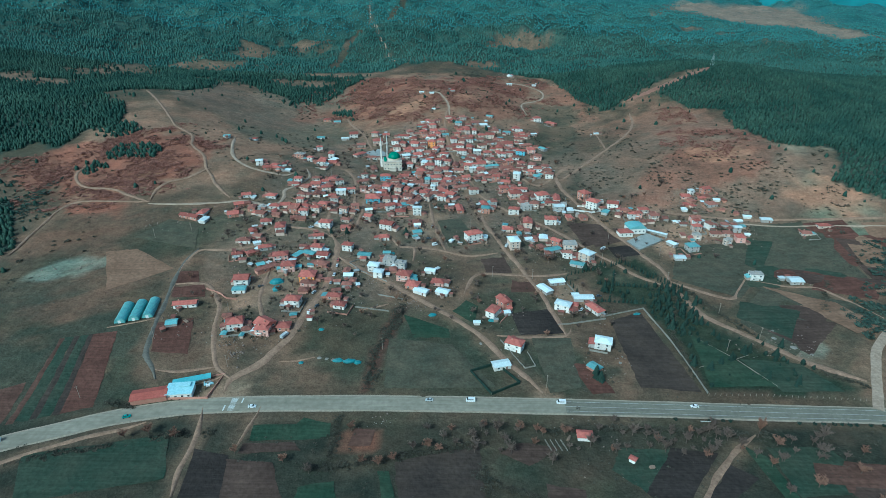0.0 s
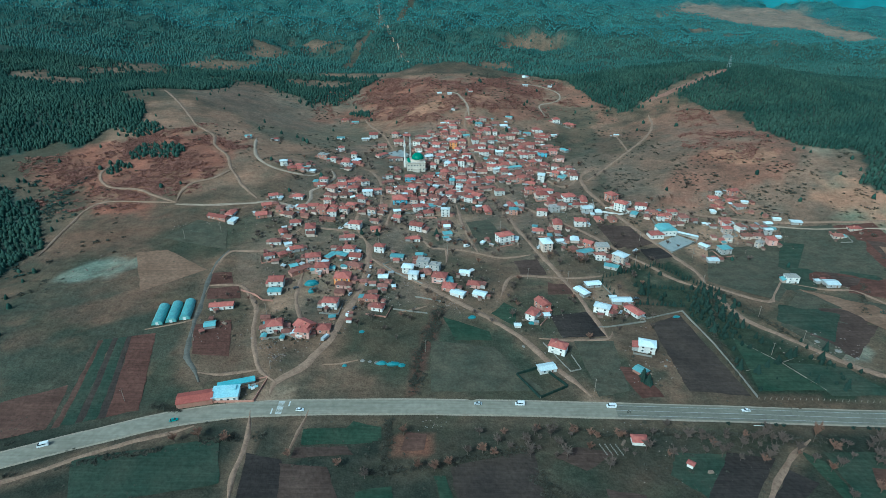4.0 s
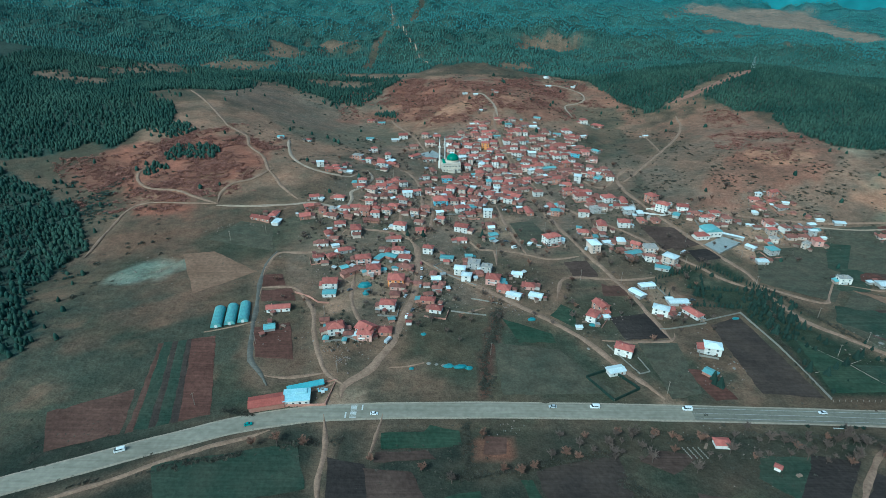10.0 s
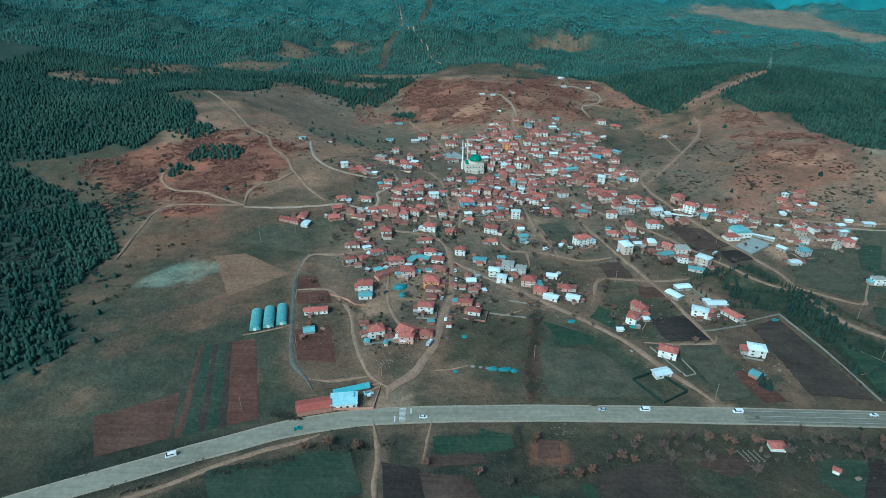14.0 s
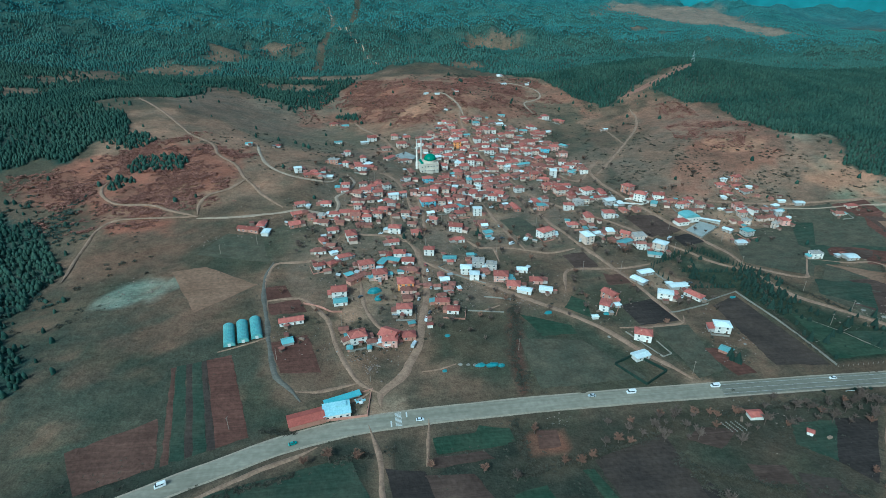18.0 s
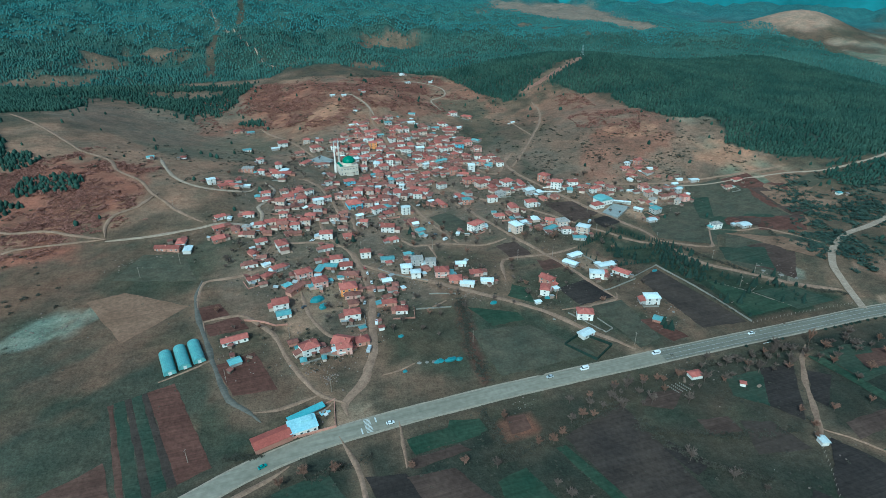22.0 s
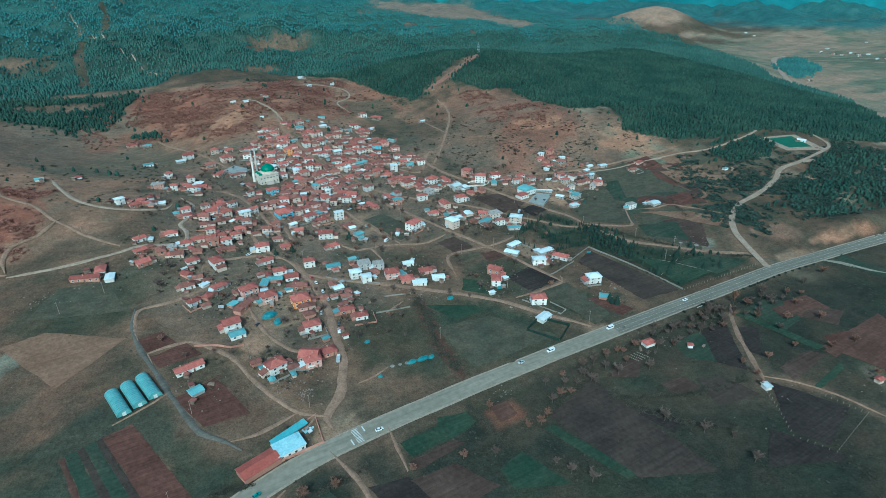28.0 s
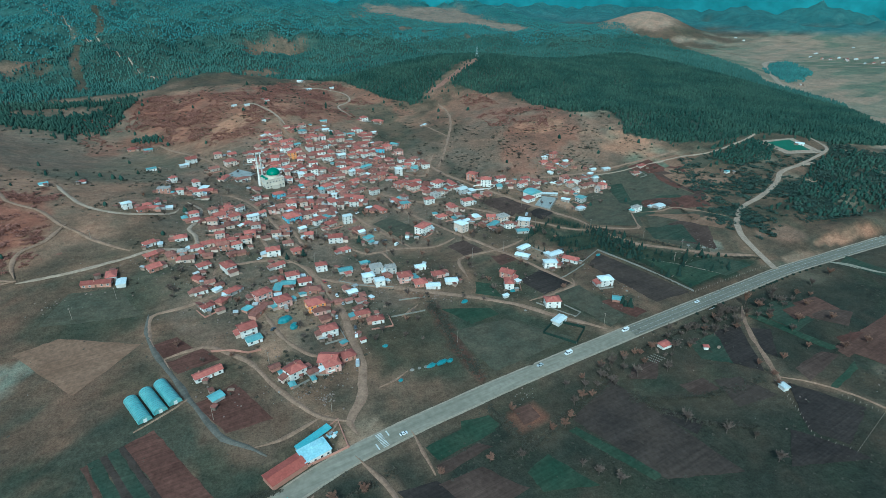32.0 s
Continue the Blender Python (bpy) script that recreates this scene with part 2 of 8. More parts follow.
def height(x, y):
    """Height of the ground, for numbers or arrays."""
    x, y = np.asarray(x, float), np.asarray(y, float)
    edge = 235 - 0.12 * np.maximum(0, -x - 150) - 0.12 * np.maximum(0, x - 290)
    u = np.clip((y - edge - 6) / 80, 0, 1)
    total = 80 * np.exp(-((x - 1640) ** 2 + (y - 1560) ** 2) / (2 * 120.0 ** 2))
    for a, b, r, h in HILLS:
        total += h * np.exp(-((x - a) ** 2 + (y - b) ** 2) / (2 * r * r))
    wild = np.clip((y - 980) / 260, 0, 1) * np.clip((1600 - x) / 300, 0, 1)
    wild = wild * (1 - 0.85 * np.exp(-(((x - 1060) / 420) ** 2) - ((y - 2150) / 520) ** 2))
    total = total + wild * (24 * ripple(x, y, 58, 31) + 6 * ripple(x, y, 24, 33))
    far = np.clip((np.hypot(x - 200, y) - 2250) / 700, 0, 1)
    total = total + far * (48 * ripple(x, y, 120, 37) + 16 * ripple(x, y, 45, 39))
    cut = 9 * np.exp(-(((x - 383) / 55) ** 2) - ((y - 249 + 0.12 * (x - 383)) / 13) ** 2)
    return np.maximum(u * u * (3 - 2 * u) * total, 0) + cut


def ripple(x, y, size, seed=0.0):
    """Smooth noise in about -1 to 1 over the plan."""
    x, y = np.asarray(x, float) / size + seed * 7.3, np.asarray(y, float) / size - seed * 3.1
    out = np.zeros(np.broadcast(x, y).shape)
    for k, (c, s, f) in enumerate(((1, 0.3, 1.0), (-0.4, 1, 1.27), (0.8, -0.9, 1.9), (0.5, 1.1, 2.7), (-1.2, 0.4, 3.9), (0.2, -1.3, 5.3))):
        out += np.sin(f * (c * x + s * y) + 1.7 * k + 1.3 * np.sin(0.9 * f * (s * x - c * y) + k)) / (1 + 0.5 * k)
    return out / 2.4


def mesh_object(name, verts, faces, mat, parent=None, label="", smooth=False):
    me = bpy.data.meshes.new(name)
    me.from_pydata(verts, [], faces)
    if smooth:
        me.polygons.foreach_set("use_smooth", [True] * len(me.polygons))
    if mat:
        for m in mat if isinstance(mat, (list, tuple)) else [mat]:
            me.materials.append(m)
    ob = new(name, me)
    ob.parent = parent
    if label:
        tagged(ob, label)
    return ob


def inside(x, y, polygon):
    """Which of the points lie in a polygon."""
    x, y = np.asarray(x, float), np.asarray(y, float)
    hit = np.zeros(x.shape, bool)
    for (ax, ay), (bx, by) in zip(polygon, polygon[1:] + polygon[:1]):
        if ay != by:
            hit ^= ((ay > y) != (by > y)) & (x < (bx - ax) * (y - ay) / (by - ay) + ax)
    return hit


def blob(x, y, cx, cy, rx, ry, turn=0.0, rag=0.35, size=40.0):
    """1 inside an ellipse with a ragged soft edge, 0 outside."""
    c, s = math.cos(radians(turn)), math.sin(radians(turn))
    u, v = ((x - cx) * c + (y - cy) * s) / rx, ((y - cy) * c - (x - cx) * s) / ry
    d = np.sqrt(u * u + v * v) + rag * ripple(x, y, size, cx * 0.01)
    return np.clip((1.12 - d) / 0.24, 0, 1)


FOREST_NORTH = [(-549.3, 535.2), (-472.5, 560.0), (-452.7, 585.7), (-417.8, 578.5), (-411.3, 613.5), (-374.5, 635.3), (-407.9, 688.8), (-474.8, 760.5), (-444.6, 782.0), (-372.3, 792.1), (-356.2, 906.7),
                (-278.8, 860.6), (-213.2, 838.2), (-177.5, 921.0), (-149.0, 971.8), (-80.8, 1074.3), (1.9, 1041.5), (81.7, 1020.4), (155.3, 976.9), (195.4, 861.7), (219.3, 810.9), (248.6, 810.3),
                (287.1, 850.4), (322.5, 777.6), (361.6, 760.9), (341.8, 675.4), (368.1, 624.2), (420.3, 601.9), (387.0, 549.3), (371.0, 530.1), (418.3, 480.2), (493.9, 449.3), (552.1, 441.5), (577.4, 417.7), (593.1, 374.6), (637.4, 347.0), (729.7, 351.1), (842.4, 451.3),
                (990.2, 568.6), (982.5, 696.4), (1122.5, 826.4), (1203.8, 937.0), (1531.3, 1621.6), (1439.9, 2933.0), (-2059.5, 3159.6), (-1822.7, 710.4), (-863.4, 425.7)]
FOREST_WEST = [(-679.0, 580.6), (-541.6, 548.3), (-456.3, 507.2), (-398.7, 477.5), (-364.0, 405.8), (-371.3, 349.7), (-330.5, 298.7), (-344.0, 264.6), (-413.5, 221.7), (-552.5, 194.6), (-867.1, 298.0)]
CLUMP_EAST = [(421.4, 445.9), (471.6, 454.4), (512.0, 434.3), (505.8, 404.5), (465.5, 388.4), (418.8, 404.8)]
WOOD_EAST = [(477.0, 349.4), (573.1, 366.9), (611.6, 328.4), (533.3, 265.2), (433.4, 250.9), (372.9, 274.5), (345.8, 312.5), (409.3, 320.5)]
CLEARINGS = [(-300, 878, 105, 15, -27), (-212, 842, 26, 34, 10), (-125, 1005, 60, 12, 8), (-439.0, 1034.2, 80, 32, 10), (-594.9, 839.7, 42, 24, 20), (-307.9, 1238.9, 46, 42, 0), (-245.5, 953.2, 60, 18, 0), (-85.5, 1103.2, 40, 16, 0), (50.7, 1059.0, 30, 14, 0),
             (685.0, 1680.0, 150, 16, 26), (746.0, 1398.0, 130, 13, 70), (318.0, 858.0, 92, 12, 27), (1060.0, 2260.0, 300, 330, -10), (1140.0, 1830.0, 60, 170, 0), (-556.0, 959.0, 55, 55, 20), (-649.9, 857.7, 30, 24, 0), (130.0, 1261.6, 62, 42, 0), (-220.7, 1002.2, 70, 14, -5), (-393.5, 1151.8, 30, 40, 0)]


def forest_cover(x, y):
    """Chance of a tree standing there, 0 to 1."""
    w = np.zeros(x.shape)
    for poly in (FOREST_NORTH, FOREST_WEST):
        w = np.maximum(w, inside(x + 9 * ripple(x, y, 30, 1), y + 9 * ripple(x, y, 30, 2), poly))
    for c in CLEARINGS:
        w = w * (1 - (0.90 if c[1] < 1500 else 1.0) * blob(x, y, *c, 0.6 if c[1] < 1500 else 0.3, 22 if c[1] < 1500 else 90))
    w = w * (1 - 0.96 * (np.abs(x + 187 - 0.12 * (y - 1360) + 14 * np.sin(y / 90)) < 7) * (y > 1050))
    return w


def spaced(lo, hi, fine, grow, far):
    """Coordinates dense between lo and hi, widening out to far on both sides."""
    mid = list(np.arange(lo, hi + 0.1, fine))
    up, step, v = [], fine, hi
    while v < far:
        step *= grow
        v += step
        up.append(v)
    down, step, v = [], fine, lo
    while v > -far:
        step *= grow
        v -= step
        down.append(v)
    return np.array(down[::-1] + mid + up)


gx, gy = spaced(-480, 700, 5.0, 1.035, 4700), spaced(60, 900, 5.0, 1.035, 4700)
GX, GY = np.meshgrid(gx, gy)
GZ = height(GX, GY) + 0.25 * ripple(GX, GY, 9.0, 4)
cover = np.empty((*GX.shape, 3))
cover[:] = (0.090, 0.071, 0.050)


def lay(colour, mask):
    m = np.clip(mask, 0, 1)[..., None]
    cover[:] = cover * (1 - m) + np.array(colour) * m


lay((0.115, 0.086, 0.062), np.clip(0.5 + 0.9 * ripple(GX, GY, 60, 5), 0, 1) * 0.6)
lay((0.052, 0.062, 0.042), np.clip(0.2 + 0.9 * ripple(GX, GY, 45, 6), 0, 1) * 0.6)
lay((0.084, 0.068, 0.048), (GY < 330) * 0.5)
lay((0.030, 0.036, 0.028), (GY < 228) * np.clip(0.8 + 0.6 * ripple(GX, GY, 35, 12), 0.5, 1) * 0.92)
for z in ((-324.8, 286.9, 110, 55, 10), (-226.9, 272.5, 70, 40, 0), (-151.2, 417.9, 40, 26, 0), (-233.5, 460.5, 60, 26, 10), (61.7, 293.1, 90, 30, 0)):
    lay((0.058, 0.064, 0.047), 0.75 * blob(GX, GY, *z, 0.5, 30))
for z in ((-261.9, 327.7, 50, 22, 30), (-173.8, 273.2, 22, 26, 0), (-101.9, 297.3, 18, 26, 0), (-59.1, 307.8, 22, 26, 0), (100.5, 304.4, 30, 26, 0), (-332.6, 411.1, 70, 26, 20), (-293.9, 449.4, 70, 30, 10)):
    lay((0.125, 0.080, 0.056), 0.6 * blob(GX, GY, *z, 0.5, 22))
# dry open hillsides
for z in ((-254.0, 631.5, 150, 120, 20), (6.3, 841.6, 190, 150, 0), (273.8, 592.6, 160, 130, 0), (245.8, 489.5, 90, 70, 0)):
    lay((0.235, 0.152, 0.105) if z[0] < 200 else (0.190, 0.132, 0.096), 0.8 * blob(GX, GY, *z))
lay((0.120, 0.110, 0.078), 0.8 * blob(GX, GY, -220.7, 744.8, 85, 95, 0))
lay((0.165, 0.122, 0.090), 0.8 * blob(GX, GY, -290.7, 796.1, 130, 75, 0))
# red heath
for z in ((-317.0, 553.9, 62, 84, -25), (-317.0, 553.9, 55, 75, -25), (274.6, 584.2, 120, 40, 30), (-31.7, 839.6, 150, 90, 0), (-117.4, 897.6, 90, 60, 0), (-388.1, 541.6, 50, 40, 0), (72.8, 915.6, 60, 40, 0), (192.8, 884.3, 60, 50, 0)):
    lay((0.205, 0.095, 0.066), (0.8 if z[0] < -250 else 0.55) * blob(GX, GY, *z, 0.55, 25))
for z in ((285.0, 735.0, 62, 75, 10), (195.0, 794.0, 14, 12, 0), (330.0, 660.0, 50, 60, 20)):
    lay((0.200, 0.118, 0.084), 0.7 * blob(GX, GY, *z, 0.5, 22))
lay((0.17, 0.098, 0.07), 0.7 * blob(GX, GY, 92.4, 365.2, 15, 14, 20, 0.4, 12))
for z in ((142.9, 817.0, 42, 40, 20), (147.9, 743.5, 26, 40, 10), (134.1, 645.3, 22, 50, 0)):
    lay((0.082, 0.080, 0.056), 0.7 * blob(GX, GY, *z, 0.45, 24))
# bare clay
for z in ((364.4, 504.1, 45, 28, -40), (-39.7, 792.4, 60, 16, 30), (292.8, 603.9, 30, 20, 0), (-330.4, 502.7, 40, 10, 40), (363.9, 241.3, 46, 5, -9), (363.9, 241.3, 46, 5, -9)):
    lay((0.30, 0.175, 0.115), 0.75 * blob(GX, GY, *z, 0.5, 20))
# pale quarry floor and dump
for z in ((-289.9, 383.0, 27, 14, 25), (227.4, 305.1, 15, 18, 30)):
    lay((0.205, 0.240, 0.195), (0.85 if z[0] < 0 else 0.45) * blob(GX, GY, *z, 0.5, 14))
# trodden ground among the houses
for z in ((-66.2, 552.4, 130, 150, 0), (28.3, 510.9, 150, 90, 20), (-112.4, 396.6, 70, 70, 0), (29.0, 646.7, 110, 90, 0)):
    lay((0.150, 0.118, 0.090), 0.65 * blob(GX, GY, *z))
lay((0.160, 0.105, 0.072), 0.65 * (GY < 430) * (GY > 236) * np.clip(1.8 * ripple(GX, GY, 13, 81) - 0.55, 0, 1))
lay((0.046, 0.058, 0.038), 0.42 * (GY < 470) * np.clip(1.8 * ripple(GX, GY, 17, 83) - 0.45, 0, 1))
lay((0.085, 0.062, 0.045), 0.35 * (GY < 232) * np.clip(1.8 * ripple(GX, GY, 11, 85) - 0.6, 0, 1))
for z in ((-245.0, 425.0, 45, 22, 0), (-165.0, 250.0, 40, 14, 10), (-55.0, 300.0, 34, 45, 0), (10.0, 285.0, 40, 34, 0), (60.0, 340.0, 30, 24, 0), (70.0, 278.0, 14, 24, 0)):
    lay((0.044, 0.056, 0.038), 0.55 * blob(GX, GY, *z, 0.5, 22))
in_village = np.maximum(blob(GX, GY, -20, 520, 190, 190), blob(GX, GY, 120, 440, 120, 70, 10))
lay((0.055, 0.066, 0.045), 0.5 * in_village * np.clip(2.2 * ripple(GX, GY, 11, 71) - 0.3, 0, 1))
# dusty open yards and the mouth of the village street
for z in ((-124.6, 249.8, 13, 9, 30), (-129.4, 368.8, 17, 24, 20), (-112.3, 384.6, 16, 12, 0), (-18.2, 462.7, 26, 16, 20), (58.8, 250.2, 10, 6, -40), (279.9, 242.7, 24, 9, -10), (-23.5, 490.6, 22, 10, 0), (-140.6, 341.6, 14, 12, 0), (150.3, 454.6, 30, 10, 10), (214.1, 466.6, 22, 14, 0), (196.6, 433.4, 16, 24, 30), (-161.8, 479.6, 30, 10, 20), (92.3, 359.1, 12, 16, 20)):
    lay((0.265, 0.185, 0.128), 0.85 * blob(GX, GY, *z, 0.35, 12))
lay((0.085, 0.047, 0.037), 0.9 * blob(GX, GY, -38.8, 295.3, 44, 4.5, 80, 0.3, 8))
lay((0.17, 0.085, 0.058), 0.8 * blob(GX, GY, -40.9, 214.4, 11, 8, 0, 0.4, 8))
lay((0.19, 0.13, 0.095), 0.7 * blob(GX, GY, 305.0, 279.8, 20, 18, 0, 0.4, 12))
lay((0.165, 0.135, 0.10), 0.7 * blob(GX, GY, -230.9, 884.1, 75, 55, 20))
wood = forest_cover(GX, GY)
for poly in (CLUMP_EAST, WOOD_EAST):
    lay((0.036, 0.042, 0.032), 0.85 * inside(GX + 6 * ripple(GX, GY, 20, 1), GY + 6 * ripple(GX, GY, 20, 2), poly))
lay((0.027, 0.042, 0.028), 0.92 * inside(GX, GY, [(117.9, 406.2), (156.0, 416.6), (175.7, 384.4), (192.9, 332.3), (218.7, 285.0), (246.0, 257.2), (196.7, 254.4), (154.5, 257.6), (150.4, 305.2), (141.0, 345.1), (115.1, 364.5)]))
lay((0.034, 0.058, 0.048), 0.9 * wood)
# floor under the far woods paled northwards, haze mixed into its colour
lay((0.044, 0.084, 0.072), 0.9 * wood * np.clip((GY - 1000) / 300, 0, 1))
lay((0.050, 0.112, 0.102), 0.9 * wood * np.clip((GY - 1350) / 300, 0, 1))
for z in CLEARINGS:
    lay((0.19, 0.13, 0.092), 0.75 * blob(GX, GY, *z, 0.5, 30) * np.clip(0.7 + ripple(GX, GY, 9, 21), 0.2, 1))
# far valley fields and far bald hills
far_valley = blob(GX, GY, 1646.3, 780.3, 1100, 480, 20) * (1 - wood)
lay((0.21, 0.19, 0.14), 0.9 * far_valley)
lay((0.11, 0.14, 0.098), 0.8 * far_valley * (ripple(GX * 0.35, GY, 60, 15) > 0.25))
lay((0.28, 0.21, 0.155), 0.8 * far_valley * (ripple(GX * 0.3, GY, 70, 17) > 0.4))
lay((0.28, 0.20, 0.15), 0.9 * blob(GX, GY, 1633.3, 1567.9, 170, 135, 20, 0.25, 60))
# far bare slope, its tan greyed to carry haze in the colour
lay((0.20, 0.168, 0.135), 0.85 * np.maximum(blob(GX, GY, 1060.0, 2260.0, 290, 320, -10, 0.3, 90), blob(GX, GY, 1140.0, 1830.0, 58, 165, 0, 0.3, 90)))
lay((0.28, 0.23, 0.18), 0.7 * blob(GX, GY, 1732.9, 2127.7, 110, 190, 0, 0.4, 60))
# distant ranges washed blue-green, haze laid into the ground colour
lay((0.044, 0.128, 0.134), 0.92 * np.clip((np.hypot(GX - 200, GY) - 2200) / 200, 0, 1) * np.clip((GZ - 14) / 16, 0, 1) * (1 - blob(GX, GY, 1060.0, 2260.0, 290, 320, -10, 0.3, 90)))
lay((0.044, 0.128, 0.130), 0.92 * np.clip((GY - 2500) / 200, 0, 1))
nx, ny = len(gx), len(gy)
ground_mesh = bpy.data.meshes.new("ground")
idx = np.arange(nx * ny).reshape(ny, nx)
quads = np.stack([idx[:-1, :-1], idx[:-1, 1:], idx[1:, 1:], idx[1:, :-1]], -1).reshape(-1, 4)


def fill_mesh(me, verts, faces):
    """Quick mesh from arrays; all faces have the same number of corners."""
    n, k = faces.shape
    me.vertices.add(len(verts))
    me.vertices.foreach_set("co", np.ascontiguousarray(verts, np.float32).ravel())
    me.loops.add(n * k)
    me.loops.foreach_set("vertex_index", np.ascontiguousarray(faces, np.int32).ravel())
    me.polygons.add(n)
    me.polygons.foreach_set("loop_start", np.arange(0, n * k, k, dtype=np.int32))
    me.update(calc_edges=True)
    me.validate()


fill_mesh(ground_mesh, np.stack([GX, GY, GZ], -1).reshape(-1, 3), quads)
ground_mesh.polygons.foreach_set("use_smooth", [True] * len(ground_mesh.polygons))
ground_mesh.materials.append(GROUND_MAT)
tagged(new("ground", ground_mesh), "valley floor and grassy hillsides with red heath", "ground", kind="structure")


def smooth_line(points, step=4.0):
    """A rounded line through the points, with a place about every step metres."""
    p = [Vector(q) for q in points]
    p = [p[0] * 2 - p[1], *p, p[-1] * 2 - p[-2]]
    out = []
    for a, b, c, d in zip(p, p[1:], p[2:], p[3:]):
        n = max(1, int((c - b).length / step))
        for i in range(n):
            t = i / n
            out.append(0.5 * (2 * b + (c - a) * t + (2 * a - 5 * b + 4 * c - d) * t * t + (3 * b - a - 3 * c + d) * t ** 3))
    return out + [p[-2]]


def ribbon(name, points, width, mat, lift, rough=0.0, label="", category="road", shift=0.0):
    """A strip laid on the ground along a line."""
    line = smooth_line(points)
    verts, faces = [], []
    for i, q in enumerate(line):
        ends = min(1.0, 0.25 + 0.25 * min(i, len(line) - 1 - i)) if rough > 0.1 else 1.0
        a, b = line[max(i - 1, 0)], line[min(i + 1, len(line) - 1)]
        along = (b - a).normalized()
        side = Vector((along.y, -along.x))
        for k in (-0.5, -0.17, 0.17, 0.5):
            r = ends * width * k * (1 + (rough * (random.uniform(-1, 1) + 1.2 * math.sin(0.11 * (q.x + 1.7 * q.y) + 2 * k)) if abs(k) > 0.3 else 0)) + shift
            v = q + side * r
            verts.append((v.x, v.y, float(height(v.x, v.y)) + lift - ((0.55 if rough > 0.1 else 0.06) if abs(k) > 0.3 else 0)))
        if i:
            o = 4 * i
            faces += [(o - 4 + j, o - 3 + j, o + 1 + j, o + j) for j in range(3)]
    ob = mesh_object(name, verts, faces, mat, smooth=True)
    return tagged(ob, label or "dusty village track", category, kind="structure")


lane_places, worn_places = [], []


def track(points, width, mat):
    lane_places.extend((q.x, q.y) for q in smooth_line(points, 4.0))
    if width < 6:
        worn_places.extend((q.x, q.y, width) for q in smooth_line(points, 3.0))
    kind = {"packed_dirt": "packed brown dirt lane between fields and houses", "pale_gravel": "pale gravel lane", "red_clay": "red clay track cut through heath and pines",
            "old_asphalt": "grey asphalt side road", "lane_asphalt": "narrow dark asphalt lane past the greenhouses"}[mat.name]
    ribbon("lane", points, width, mat, 1.0 if points[0][0] > 330 or (points[0][0] < -240 and points[0][1] > 300) else 0.55, 0.05 if mat is PALE_MAT and width >= 4 else 0.16, kind)


field_count = [0]


def field(corners, mat):
    """A tilled or sown plot draped on the ground, with slightly ragged borders."""
    a, b, c, d = [Vector(q) for q in corners]
    n = max(2, int(max((b - a).length, (c - d).length) / 5))
    m = max(2, int(max((d - a).length, (c - b).length) / 5))
    field_count[0] += 1
    lift = 0.36 + 0.0015 * field_count[0]
    verts = []
    for j in range(m + 1):
        for i in range(n + 1):
            u, v = i / n, j / m
            q = (a * (1 - u) + b * u) * (1 - v) + (d * (1 - u) + c * u) * v
            if i in (0, n) or j in (0, m):
                q = q + Vector((random.uniform(-0.5, 0.5), random.uniform(-0.5, 0.5)))
            verts.append((q.x, q.y, float(height(q.x, q.y)) + lift - (0.2 if i in (0, n) or j in (0, m) else 0)))
    faces = [(j * (n + 1) + i, j * (n + 1) + i + 1, (j + 1) * (n + 1) + i + 1, (j + 1) * (n + 1) + i) for j in range(m) for i in range(n)]
    what = mat.name.replace("_", " ")
    tagged(mesh_object("field", verts, faces, mat, smooth=True), f"plot of {what} in the valley", "field", kind="structure")


# ---- the highway ----
ROAD_LINE = [(-700, -50), (-472.5, 73.4), (-355.8, 146.4), (-281.5, 184.4), (-252.1, 197.3), (-226.6, 209.0), (-202.2, 219.3), (-176.9, 229.5), (-149.7, 236.3), (-118.7, 240.3), (-58.8, 242.6), (0.2, 243.0), (67.7, 242.1), (129.4, 240.8), (189.0, 239.2), (239.9, 238.0), (299.8, 232.2), (385.3, 222.4), (496.2, 207.2), (729.5, 178.5), (1143.6, 141.9), (2200, 20)]
ribbon("road_shoulder", ROAD_LINE, 13.2, SHOULDER_MAT, 0.30, 0.015, "gravel shoulder along the highway", "road")
ribbon("road", ROAD_LINE[:13], 10.8, ROAD_MAT, 0.46, 0.0, "worn grey asphalt highway past the village", "road")
ribbon("road", ROAD_LINE[12:], 11.0, ROAD_NEW_MAT, 0.48, 0.0, "darker newer asphalt highway with lane lines", "road")
for off, wide in ((0.0, 0.14), (-3.7, 0.14), (3.7, 0.14)):
    ribbon("lane_marking", ROAD_LINE[12:], wide, WORN_LINE_MAT, 0.60, 0.0, "white painted lane line", "road marking", off)


